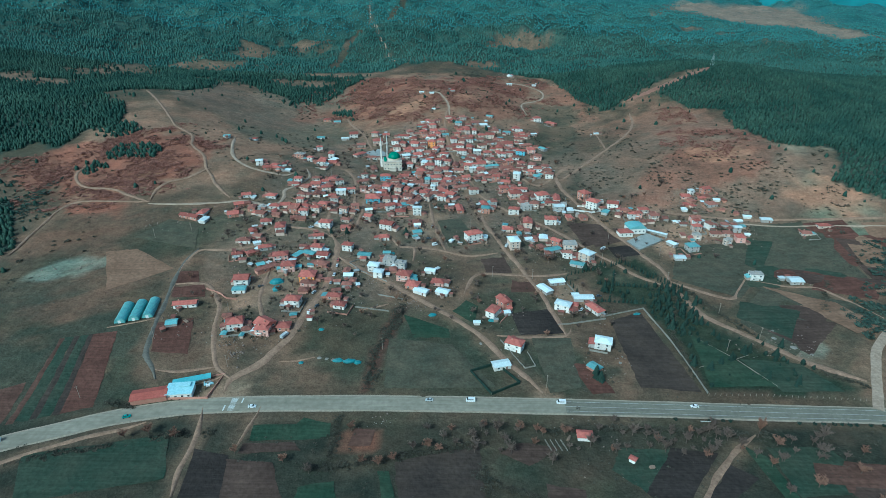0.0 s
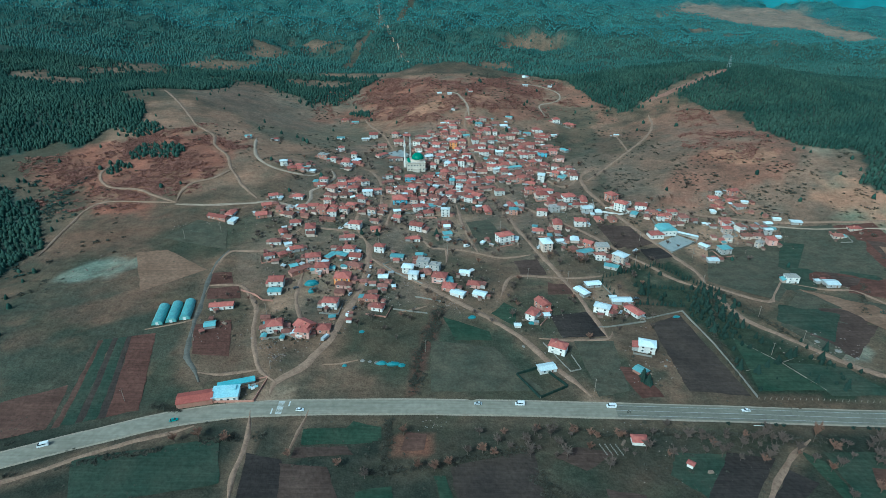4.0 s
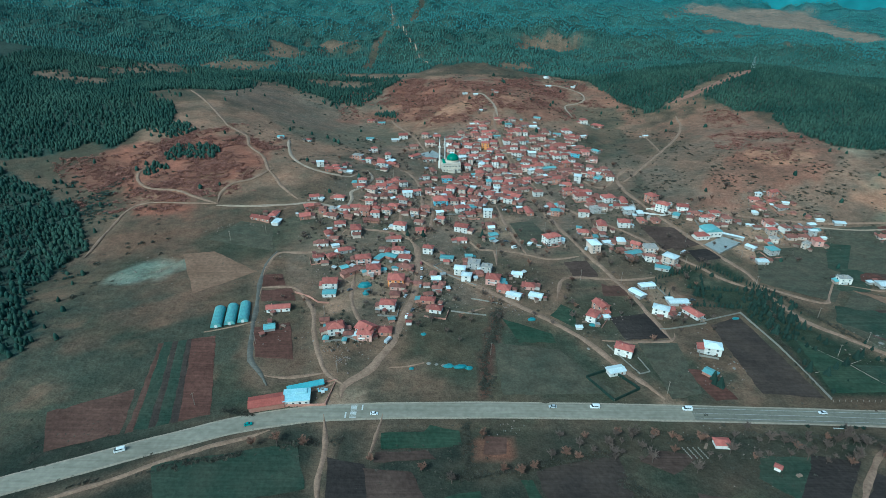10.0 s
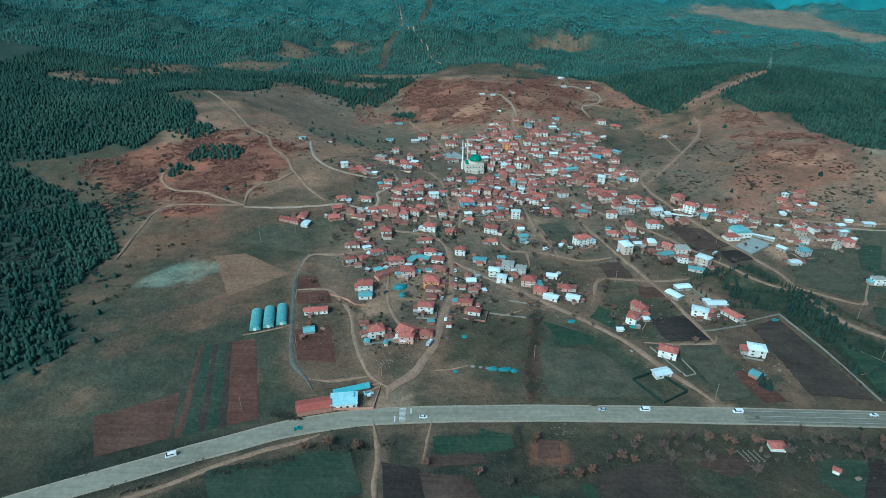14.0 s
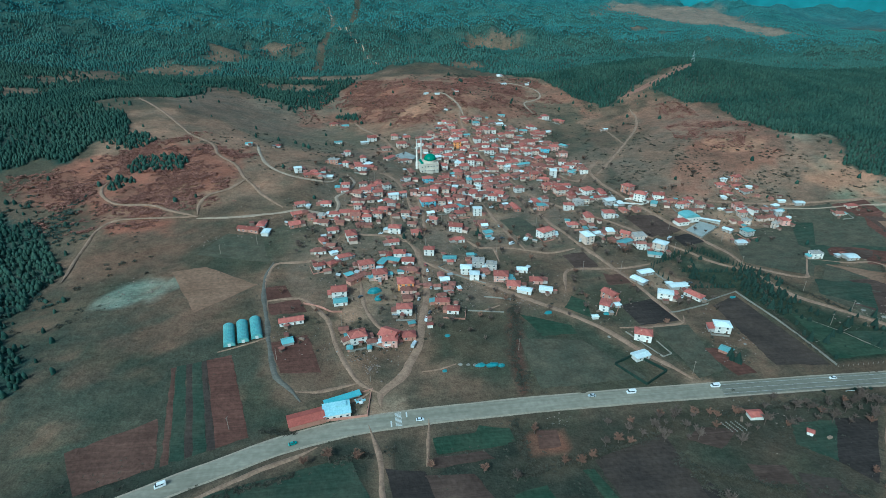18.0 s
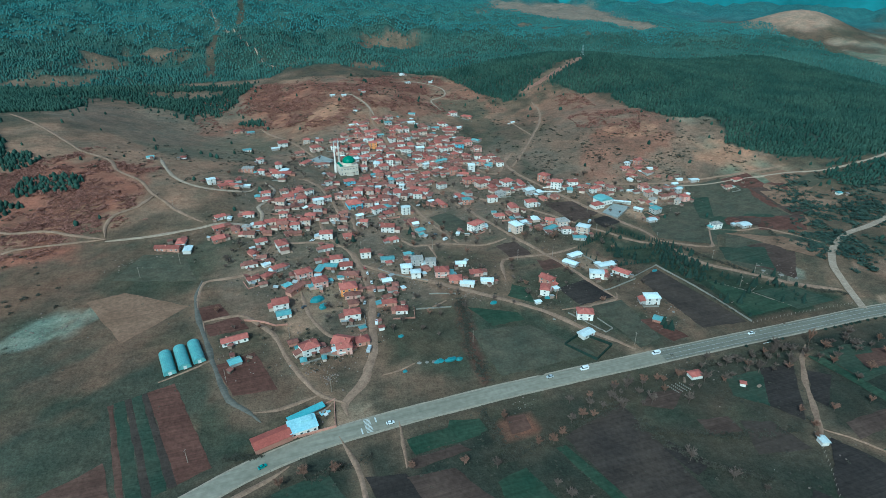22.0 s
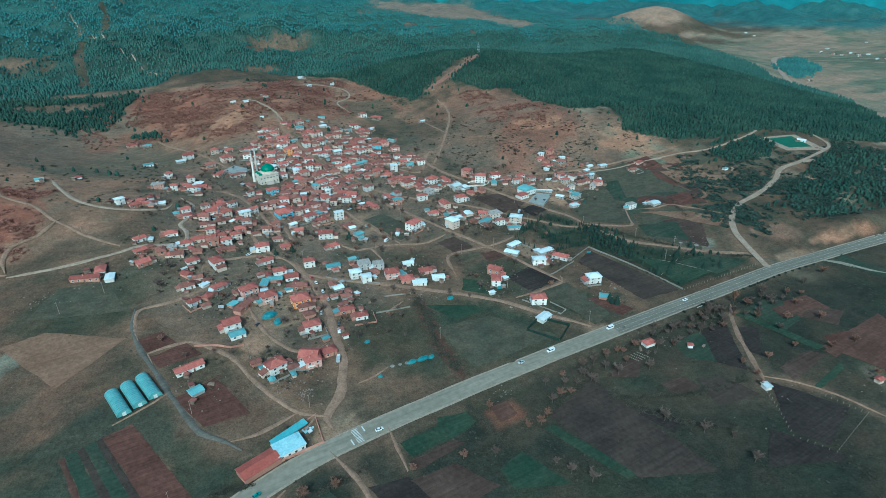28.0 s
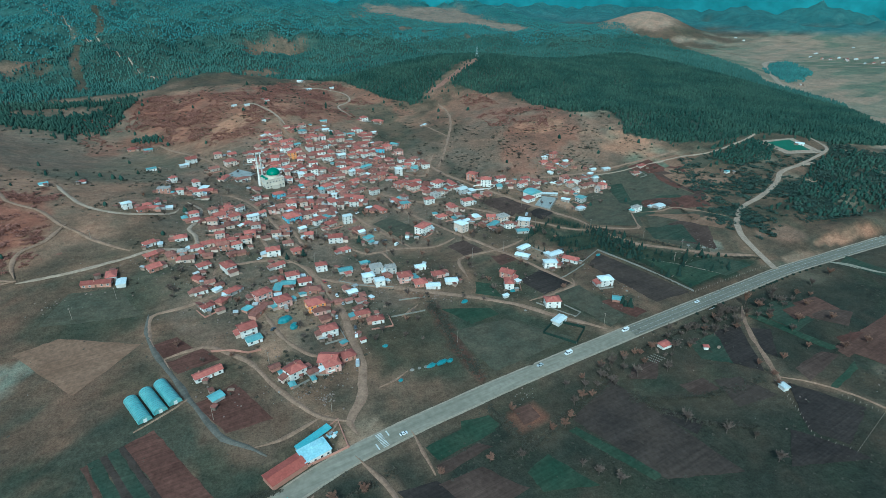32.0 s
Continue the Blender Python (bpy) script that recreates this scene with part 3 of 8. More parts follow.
# far mountains beyond the ranges, haze painted into their pale blue-green
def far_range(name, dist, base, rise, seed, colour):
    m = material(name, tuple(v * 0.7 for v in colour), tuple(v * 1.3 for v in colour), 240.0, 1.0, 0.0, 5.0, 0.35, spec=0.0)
    verts, faces = [], []
    n = 150
    for i in range(n + 1):
        a = radians(70 - 175 * i / n)
        d = dist * (1 + 0.03 * math.sin(3.1 * a + seed))
        x, y = -100 + d * math.sin(-a), d * math.cos(a)
        top = base + rise * (0.55 + 0.30 * math.sin(4.3 * a + seed) + 0.18 * math.sin(9.7 * a + 2.1 * seed) + 0.10 * math.sin(23 * a + seed) + 0.05 * math.sin(51 * a))
        for k, back in ((0.0, 0.0), (0.5, 110.0), (0.85, 230.0), (1.0, 330.0)):
            verts.append((x - back * math.sin(a), y + back * math.cos(a), -20 + (top + 20) * k))
        if i:
            o = 4 * i
            faces += [(o - 4 + j, o + j, o + 1 + j, o - 3 + j) for j in range(3)]
    tagged(mesh_object(name, verts, faces, m, smooth=True), "mountain range in the far distance, haze painted in as blue-green", "mountains", kind="structure")


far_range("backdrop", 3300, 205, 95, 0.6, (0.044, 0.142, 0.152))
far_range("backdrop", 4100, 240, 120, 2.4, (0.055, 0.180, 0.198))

track([(-126.2, 251.0), (-126.2, 259.9), (-118.9, 269.7), (-111.0, 277.3), (-100.8, 304.4), (-96.8, 327.9), (-91.6, 351.6), (-89.3, 383.1), (-90.4, 408.9), (-93.7, 425.3), (-98.7, 435.3)], 5.5, DIRT_MAT)
track([(-88.7, 404.6), (-82.3, 398.9), (-67.7, 386.1), (-38.9, 364.3), (-12.3, 341.1), (3.8, 326.0), (22.5, 305.5), (39.0, 280.6), (51.0, 263.3), (56.8, 253.0)], 4.5, DIRT_MAT)
track([(79.9, 308.0), (76.5, 325.9), (71.3, 353.9), (62.3, 384.9), (47.3, 429.6), (34.2, 475.3), (23.4, 518.6), (17.2, 547.6)], 4.2, DIRT_MAT)
track([(173.5, 382.8), (172.3, 401.5), (160.4, 432.4), (149.2, 457.6), (135.0, 492.1), (122.2, 533.0), (115.7, 565.0), (116.1, 588.3), (122.2, 602.1), (136.4, 616.7)], 4.2, DIRT_MAT)
track([(17.3, 570.3), (41.8, 526.4), (62.5, 498.9), (82.3, 478.0), (104.9, 451.2), (124.3, 423.2), (137.3, 407.8), (148.8, 391.3), (164.4, 378.1)], 3.6, DIRT_MAT)
track([(-126.1, 261.3), (-139.1, 272.7), (-148.2, 292.0), (-155.0, 314.9), (-160.4, 335.0), (-172.5, 354.8), (-179.1, 361.4), (-191.6, 362.6), (-202.8, 360.8)], 3.2, DIRT_MAT)
track([(-204.9, 410.6), (-208.1, 392.6), (-206.9, 370.6), (-202.8, 351.9), (-198.6, 330.5), (-194.4, 310.6), (-191.2, 296.0), (-186.2, 281.1), (-177.4, 270.4), (-170.6, 260.0)], 3.4, LANE_MAT)
track([(-202.8, 360.8), (-201.2, 348.2)], 2.6, DIRT_MAT)
track([(-174.5, 268.1), (-162.6, 267.0), (-149.7, 268.9), (-137.6, 271.7)], 2.6, DIRT_MAT)
track([(-98.7, 435.3), (-89.3, 442.4), (-82.7, 456.9), (-81.2, 481.9), (-82.0, 519.7), (-81.7, 548.5)], 3.6, DIRT_MAT)
track([(-98.7, 435.3), (-115.2, 446.1), (-135.4, 448.5), (-150.9, 451.4), (-157.6, 439.6)], 3.4, DIRT_MAT)
track([(-98.7, 435.3), (-109.1, 460.2), (-109.5, 481.8), (-106.5, 510.0)], 3.2, DIRT_MAT)
track([(-277.4, 477.4), (-252.9, 477.2), (-232.1, 479.1), (-209.3, 482.8), (-192.1, 487.7), (-164.1, 482.4), (-157.9, 499.7), (-160.1, 513.1), (-153.1, 524.7), (-144.1, 548.0), (-151.5, 568.8)], 3.2, PALE_MAT)
track([(-249.7, 635.2), (-237.6, 591.2), (-223.3, 567.6), (-203.9, 553.6), (-184.5, 547.8), (-166.7, 546.2), (-160.3, 555.8)], 3.4, PALE_MAT)
track([(-51.6, 444.1), (-45.7, 434.3), (-39.1, 424.9), (-28.1, 423.9), (-27.8, 400.3)], 3.0, DIRT_MAT)
track([(-28.1, 423.9), (-16.0, 424.0), (-1.5, 419.2), (17.6, 413.0), (41.8, 419.5)], 3.0, DIRT_MAT)
track([(-19.3, 518.1), (-14.6, 481.1), (-8.2, 446.6), (-1.5, 419.2)], 3.0, DIRT_MAT)
track([(12.4, 354.4), (17.8, 373.6), (23.9, 384.0), (35.3, 386.4), (48.7, 384.9), (64.4, 384.2), (78.1, 386.1), (94.5, 389.8)], 3.0, DIRT_MAT)
track([(33.7, 306.1), (41.1, 305.9), (63.5, 305.9), (79.9, 308.0), (84.1, 315.7)], 3.0, DIRT_MAT)
track([(173.5, 382.8), (189.4, 370.3), (209.3, 358.7), (218.6, 369.4), (238.9, 395.7)], 3.4, DIRT_MAT)
track([(171.1, 378.5), (174.3, 364.0), (179.6, 337.5), (193.5, 317.9), (208.6, 297.7), (223.7, 281.3), (247.6, 266.2)], 4.6, DIRT_MAT)
track([(183.1, 505.6), (217.8, 494.8), (257.7, 486.4), (282.2, 481.5), (317.5, 479.1), (395.8, 468.0)], 3.2, DIRT_MAT)
track([(267.2, 477.4), (301.8, 469.5), (334.8, 466.2), (389.5, 455.0), (433.8, 441.5), (501.3, 442.8), (568.2, 458.8)], 3.2, PALE_MAT)
track([(-35.5, 833.6), (-18.9, 830.5), (-4.6, 785.8), (-2.3, 750.4)], 3.2, PALE_MAT)
track([(85.1, 940.1), (113.7, 936.4), (140.4, 901.7), (134.6, 868.1), (103.4, 837.4), (106.1, 796.1)], 2.8, PALE_MAT)
track([(239.3, 242.6), (254.3, 267.9), (271.3, 293.9), (294.9, 314.4), (330.5, 331.3), (367.5, 335.7), (412.6, 346.7), (442.5, 359.4), (475.7, 360.0), (500.3, 354.6)], 5.5, PALE_MAT)
track([(475.7, 360.0), (514.5, 362.7), (563.8, 373.0), (588.0, 407.7)], 4.0, PALE_MAT)
track([(-148.1, 254.6), (-136.1, 260.3), (-131.6, 264.0)], 3.0, DIRT_MAT)
track([(-124.4, 178.6), (-127.4, 195.5), (-127.6, 210.0), (-129.0, 221.8), (-131.3, 230.9), (-133.3, 238.0)], 2.8, DIRT_MAT)
track([(-250.6, 180.4), (-229.6, 190.1), (-215.6, 198.2), (-196.6, 209.2), (-184.4, 215.3), (-171.2, 219.8), (-159.1, 225.9)], 3.0, DIRT_MAT)
track([(-101.3, 238.7), (-101.6, 233.0), (-102.3, 227.4), (-103.6, 218.4), (-105.4, 206.8)], 2.6, DIRT_MAT)
track([(162.6, 222.8), (146.8, 210.6), (132.3, 195.6), (118.8, 178.7), (106.6, 163.4), (98.4, 156.5)], 3.2, DIRT_MAT)
track([(106.6, 163.4), (118.7, 149.9), (128.4, 129.6), (132.2, 105.9)], 1.4, DIRT_MAT)
track([(-101.7, 276.6), (-90.2, 277.9), (-80.5, 281.2)], 2.2, DIRT_MAT)
track([(-137.4, 382.3), (-136.9, 364.9), (-133.8, 342.8), (-125.6, 322.2), (-114.5, 313.0)], 3.0, DIRT_MAT)
track([(-40.6, 339.5), (-57.8, 331.6)], 2.6, DIRT_MAT)
track([(-86.3, 448.0), (-95.2, 543.8), (-109.0, 578.2), (-118.6, 582.9)], 4.0, DIRT_MAT)
track([(-94.5, 658.5), (-111.8, 714.3), (-132.7, 758.1), (-148.1, 794.6)], 3.0, DIRT_MAT)
track([(26.5, 570.8), (12.5, 614.5), (3.2, 642.2), (-3.3, 683.6), (-7.4, 734.2), (-4.2, 776.3)], 3.0, DIRT_MAT)
track([(117.5, 592.9), (92.6, 568.2), (67.8, 617.3), (50.8, 647.1), (32.6, 688.3), (31.2, 740.7)], 3.0, DIRT_MAT)
track([(-412.1, 767.4), (-378.9, 725.2), (-334.3, 664.1), (-320.5, 644.0), (-293.1, 621.9), (-281.5, 595.1), (-261.0, 572.5), (-248.3, 546.1), (-238.2, 531.3), (-228.2, 515.1), (-206.0, 491.6)], 3.0, DIRT_MAT)
track([(-277.9, 483.4), (-279.9, 498.5), (-275.1, 513.6), (-258.6, 524.8), (-243.4, 546.2)], 3.2, DIRT_MAT)
track([(-369.6, 542.4), (-372.5, 530.7), (-364.7, 515.9), (-349.3, 504.8), (-322.9, 501.5), (-301.6, 491.0), (-277.0, 480.1)], 2.8, DIRT_MAT)
track([(-353.2, 395.7), (-355.3, 417.2), (-355.6, 446.5), (-353.8, 468.8), (-342.8, 480.1), (-312.2, 481.2), (-277.0, 480.1)], 2.4, DIRT_MAT)
track([(-258.6, 1926.3), (-212.2, 1539.5), (-185.1, 1413.0), (-144.4, 1209.9), (-102.7, 1100.8)], 2.4, PALE_MAT)
track([(253.6, 829.7), (296.0, 844.4), (340.7, 864.1), (386.2, 892.9), (402.0, 906.0)], 9.0, RED_MAT)
track([(235.5, 386.8), (260.3, 376.5), (279.7, 373.4), (290.3, 352.3), (298.1, 327.9)], 2.6, DIRT_MAT)
track([(-206.5, 375.5), (-207.5, 390.0), (-203.3, 407.5), (-190.5, 409.5), (-176.0, 410.9), (-149.4, 419.2)], 3.2, DIRT_MAT)
track([(118.3, 576.2), (134.8, 595.1), (173.4, 643.9), (222.2, 712.5), (242.4, 753.0), (248.6, 791.2)], 3.2, DIRT_MAT)
track([(190.9, 751.0), (189.6, 700.5), (186.5, 662.1)], 2.4, DIRT_MAT)
track([(290.3, 227.1), (298.9, 217.3), (304.9, 198.8), (312.2, 186.8)], 7.0, ROAD_MAT)
track([(986.3, 658.3), (1065.3, 719.4), (1208.0, 819.0), (1347.8, 917.7), (1434.4, 969.0), (1495.3, 974.6)], 13.0, PALE_MAT)
track([(1485.9, 965.6), (1554.3, 925.0), (1613.1, 861.3), (1696.2, 771.2)], 7.0, PALE_MAT)
track([(825.3, 481.0), (817.9, 447.5), (793.7, 398.8)], 9.0, PALE_MAT)
field([(-248.5, 294.9), (-245.9, 295.6), (-230.3, 223.4), (-233.6, 222.2)], SOIL_WARM)
field([(-245.9, 295.6), (-240.6, 297.0), (-223.6, 225.9), (-230.3, 223.4)], CROP_DARK)
field([(-240.6, 297.0), (-237.5, 297.8), (-219.9, 227.4), (-223.6, 225.9)], SOIL_DUSK)
field([(-237.5, 297.8), (-232.6, 299.1), (-213.7, 229.7), (-219.9, 227.4)], CROP_DARK)
field([(-232.6, 299.1), (-229.6, 299.9), (-209.9, 231.1), (-213.7, 229.7)], SOIL_DUSK)
field([(-229.6, 299.9), (-216.0, 303.5), (-194.7, 237.3), (-209.9, 231.1)], SOIL_RED)
field([(-283.6, 236.8), (-244.4, 255.1), (-235.9, 222.1), (-267.7, 209.3)], SOIL_WARM)
field([(-195.2, 312.6), (-171.8, 319.1), (-160.2, 282.6), (-184.2, 284.4)], SOIL_RED)
field([(-202.0, 357.1), (-181.4, 360.6), (-173.9, 345.3), (-198.9, 343.3)], SOIL_RED)
field([(-206.4, 377.6), (-193.0, 379.5), (-185.9, 363.5), (-203.4, 362.3)], SOIL_RED)
field([(-279.0, 404.7), (-255.3, 409.3), (-212.8, 382.1), (-250.7, 353.0)], SOIL_TAN)
field([(-248.3, 453.8), (-219.4, 448.7), (-208.2, 410.5), (-265.7, 425.8)], GRASS)
field([(27.0, 408.9), (46.2, 413.0), (51.3, 388.4), (30.7, 385.2)], SOIL_BROWN)
field([(45.6, 332.6), (71.5, 339.4), (79.6, 310.8), (49.2, 307.5)], SOIL_DARK)
field([(47.4, 329.3), (57.9, 331.4), (58.5, 309.7), (49.4, 308.7)], GARDEN)
field([(-10.8, 479.1), (10.3, 486.4), (27.9, 438.6), (0.8, 426.4)], GRASS)
field([(-29.3, 327.5), (1.9, 311.7), (3.7, 302.8), (-20.4, 301.7)], CROP)
field([(4.5, 332.7), (14.4, 348.0), (23.2, 340.2), (18.9, 319.1)], CROP)
field([(50.4, 377.5), (66.1, 374.3), (67.1, 362.9), (47.4, 360.1)], SOIL_WARM)
field([(-37.0, 301.0), (3.9, 295.9), (30.7, 257.0), (-34.7, 255.2)], GRASS)
field([(112.8, 326.5), (136.9, 338.8), (148.1, 255.4), (114.0, 259.2)], SOIL_DUSK)
field([(77.3, 280.9), (90.7, 278.8), (98.2, 254.1), (85.0, 252.8)], SOIL_RED)
field([(56.0, 305.5), (82.0, 305.6), (79.8, 258.4), (61.1, 253.1)], GRASS)
field([(109.3, 480.7), (140.0, 475.7), (145.1, 450.5), (116.9, 434.0)], SOIL_BROWN)
field([(136.7, 435.4), (154.9, 439.4), (165.9, 426.2), (139.6, 416.9)], SOIL_DARK)
field([(117.2, 464.4), (139.0, 470.4), (151.6, 446.0), (126.8, 434.7)], SOIL_BROWN)
field([(274.5, 474.8), (320.6, 474.4), (315.8, 410.7), (253.1, 413.8)], GRASS)
field([(319.7, 472.7), (354.7, 471.9), (355.9, 405.3), (319.0, 401.4)], SOIL_RED)
field([(366.1, 465.4), (392.4, 462.3), (400.5, 423.7), (355.9, 405.3)], SOIL_TAN)
field([(328.3, 449.4), (381.8, 444.8), (366.5, 421.1), (334.3, 426.2)], SOIL_RED)
field([(196.6, 439.4), (264.6, 450.1), (222.7, 369.6), (178.5, 393.3)], GRASS)
field([(236.7, 349.2), (276.1, 348.9), (250.9, 316.2), (207.6, 316.6)], SOIL_BROWN)
field([(258.8, 406.6), (295.2, 399.0), (304.2, 385.0), (248.7, 386.9)], SOIL_RED)
field([(289.1, 381.6), (333.5, 373.9), (321.8, 358.4), (289.4, 368.7)], SOIL_TAN)
field([(161.9, 313.0), (178.9, 286.3), (193.8, 261.2), (154.8, 260.3)], CROP)
field([(182.3, 286.3), (217.0, 281.1), (229.9, 257.3), (194.7, 256.5)], CROP_DARK)
field([(-100.4, 224.5), (-60.2, 227.7), (-59.0, 217.6), (-99.7, 213.8)], CROP)
field([(-101.9, 211.8), (-76.1, 213.3), (-71.8, 207.8), (-102.4, 205.0)], SOIL_BROWN)
field([(-125.3, 208.1), (-106.3, 203.9), (-101.4, 176.7), (-120.7, 176.2)], SOIL_DARK)
field([(-210.1, 202.2), (-142.7, 217.3), (-131.9, 188.6), (-195.4, 174.2)], CROP_DARK)
field([(-106.8, 201.3), (-83.6, 199.4), (-71.8, 177.5), (-101.4, 176.7)], SOIL_BROWN)
field([(178.6, 167.2), (240.7, 153.2), (184.3, 128.6), (173.2, 145.3)], SOIL_RED)
field([(206.7, 200.4), (222.7, 177.0), (200.5, 169.5), (184.8, 195.9)], SOIL_BROWN)
field([(164.6, 214.0), (195.9, 214.9), (205.3, 188.0), (165.1, 183.9)], CROP_DARK)
field([(288.8, 456.4), (326.3, 424.4), (305.8, 372.6), (275.6, 414.0)], CROP_DARK)
field([(337.4, 459.8), (358.1, 427.9), (354.9, 401.9), (332.3, 438.0)], SOIL_BROWN)
field([(337.5, 434.3), (387.9, 383.6), (353.8, 372.1), (329.2, 403.3)], SOIL_TAN)
field([(272.3, 407.0), (334.9, 378.4), (320.6, 360.0), (271.8, 383.4)], SOIL_BROWN)
field([(233.6, 378.0), (254.1, 346.1), (306.4, 323.0), (324.5, 336.5)], GRASS)
field([(221.6, 352.2), (259.6, 324.3), (218.1, 288.5), (201.3, 326.9)], GRASS)
field([(213.3, 157.0), (263.3, 142.1), (212.5, 110.5), (178.0, 119.8)], SOIL_RED)
field([(310.3, 466.8), (331.7, 459.4), (323.7, 383.2), (290.8, 397.9)], GRASS)
field([(333.4, 461.4), (349.1, 459.1), (362.8, 377.4), (325.9, 381.7)], SOIL_BROWN)
field([(341.7, 449.8), (365.1, 444.0), (373.0, 380.8), (348.5, 377.0)], SOIL_TAN)
field([(236.2, 371.3), (253.3, 362.8), (209.4, 319.6), (202.5, 333.0)], GRASS)
field([(231.2, 338.3), (265.0, 324.2), (227.7, 288.4), (209.4, 317.1)], SOIL_BROWN)
field([(264.2, 454.2), (291.5, 450.2), (253.5, 374.8), (224.3, 376.9)], CROP_DARK)

field([(-23.5, 201.1), (19.3, 213.7), (22.9, 131.0), (-13.4, 147.5)], SOIL_DUSK)
field([(19.4, 178.9), (26.2, 181.5), (35.0, 162.8), (24.5, 159.0)], SOIL_DARK)
field([(-31.1, 195.3), (-25.3, 195.7), (-11.9, 150.3), (-18.8, 150.6)], CROP)
field([(-66.9, 185.4), (-50.8, 189.1), (-42.9, 161.4), (-68.0, 173.1)], CROP)
field([(71.5, 181.5), (86.9, 175.5), (90.1, 154.7), (61.8, 159.7)], SOIL_DUSK)
field([(106.4, 157.6), (122.1, 122.7), (84.5, 113.4), (76.8, 130.2)], SOIL_DARK)
field([(69.8, 135.8), (82.0, 112.7), (84.0, 103.0), (44.8, 121.0)], SOIL_DARK)
field([(90.3, 212.6), (117.1, 211.8), (95.6, 185.4), (82.6, 198.2)], CROP_DARK)
field([(116.0, 213.0), (138.6, 210.1), (104.4, 170.1), (94.9, 186.4)], SOIL_DARK)
field([(141.5, 203.0), (151.3, 195.0), (124.9, 174.6), (122.3, 181.8)], SOIL_DARK)
field([(153.0, 215.3), (161.5, 207.9), (168.7, 160.8), (161.0, 161.0)], CROP)
field([(123.8, 163.2), (154.8, 163.6), (160.7, 156.0), (118.9, 151.1)], SOIL_BROWN)
field([(164.4, 158.6), (196.3, 165.7), (171.2, 151.2), (162.4, 151.1)], SOIL_WARM)
field([(122.3, 142.9), (161.5, 147.5), (155.7, 142.2), (125.1, 139.6)], CROP)
field([(180.2, 209.3), (222.3, 202.9), (219.1, 184.6), (171.4, 188.8)], SOIL_WARM)
field([(40.5, 215.6), (60.3, 211.9), (42.8, 199.7), (28.4, 208.3)], SOIL_BROWN)
field([(49.6, 189.3), (66.9, 186.7), (67.0, 175.0), (48.4, 177.3)], SOIL_BROWN)
field([(-75.7, 230.9), (-59.5, 227.0), (-60.7, 218.2), (-83.4, 214.1)], CROP)
field([(-46.0, 223.9), (-35.9, 222.7), (-36.8, 211.5), (-47.8, 210.6)], SOIL_WARM)
field([(-99.2, 225.4), (-61.9, 226.1), (-63.0, 215.3), (-100.1, 214.3)], CROP)
field([(315.1, 225.3), (317.2, 183.9), (302.2, 177.7), (296.8, 221.9)], CROP_DARK)
field([(166.9, 161.5), (240.5, 163.3), (233.8, 149.8), (177.0, 126.6)], SOIL_WARM)
field([(291.0, 465.8), (337.5, 447.7), (309.1, 396.2), (251.3, 407.5)], GRASS)
field([(212.9, 424.3), (256.3, 408.1), (217.2, 359.0), (175.3, 388.4)], GRASS)
field([(359.8, 437.6), (414.4, 443.5), (416.1, 426.3), (386.8, 419.2)], GRASS)
field([(336.0, 442.2), (379.1, 421.1), (367.3, 377.5), (328.5, 400.5)], SOIL_TAN)
field([(240.7, 377.8), (282.8, 351.3), (290.7, 319.3), (270.3, 311.1)], SOIL_TAN)
field([(331.0, 472.5), (352.4, 460.9), (352.9, 436.0), (326.1, 446.2)], SOIL_RED)
field([(296.4, 397.0), (330.5, 376.7), (310.1, 352.9), (273.8, 371.4)], SOIL_RED)
field([(214.6, 355.4), (254.6, 342.9), (225.0, 299.4), (201.8, 332.7)], CROP_DARK)
track([(1433.4, 964.6), (1488.3, 883.2), (1555.2, 812.1), (1630.6, 720.4)], 8.0, PALE_MAT)

# dusty worn verges along the lanes, then the ground's colours are fixed
worn = np.zeros(GX.shape)
for x, y, w in worn_places:
    i0, i1 = np.searchsorted(gx, (x - 14, x + 14))
    j0, j1 = np.searchsorted(gy, (y - 14, y + 14))
    d = np.hypot(GX[j0:j1, i0:i1] - x, GY[j0:j1, i0:i1] - y)
    worn[j0:j1, i0:i1] = np.maximum(worn[j0:j1, i0:i1], np.clip((w + 5.5 - d) / 6.0, 0, 1))
lay((0.19, 0.132, 0.092), 0.62 * worn * np.clip(0.75 + 0.8 * ripple(GX, GY, 7, 41), 0.1, 1))
# the stored colours hold ground cover plus the painted haze of far ground
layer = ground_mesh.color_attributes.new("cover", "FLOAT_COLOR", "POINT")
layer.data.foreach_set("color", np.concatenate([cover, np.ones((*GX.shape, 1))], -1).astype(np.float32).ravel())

# ---- houses ----
ROOF_MATS = {
    "r": material("red_roof_tiles", (0.225, 0.066, 0.052), (0.37, 0.122, 0.094), 2.5, 0.85, 0.5, 6.0, 0.5, vary=0.6),
    "d": material("weathered_roof_tiles", (0.15, 0.068, 0.052), (0.28, 0.115, 0.085), 2.5, 0.9, 0.5, 6.0, 0.5, vary=0.5),
    "w": material("white_metal_roofing", (0.52, 0.58, 0.58), (0.66, 0.71, 0.71), 3.0, 0.45, 0.1, 5.0, 0.6, vary=0.3),
    "c": material("turquoise_metal_roofing", (0.12, 0.27, 0.275), (0.21, 0.37, 0.37), 3.0, 0.5, 0.1, 5.0, 0.6, vary=0.5),
    "f": material("bare_concrete", (0.30, 0.28, 0.25), (0.40, 0.37, 0.34), 2.5, 0.9, 0.3, 6.0, vary=0.3),
}
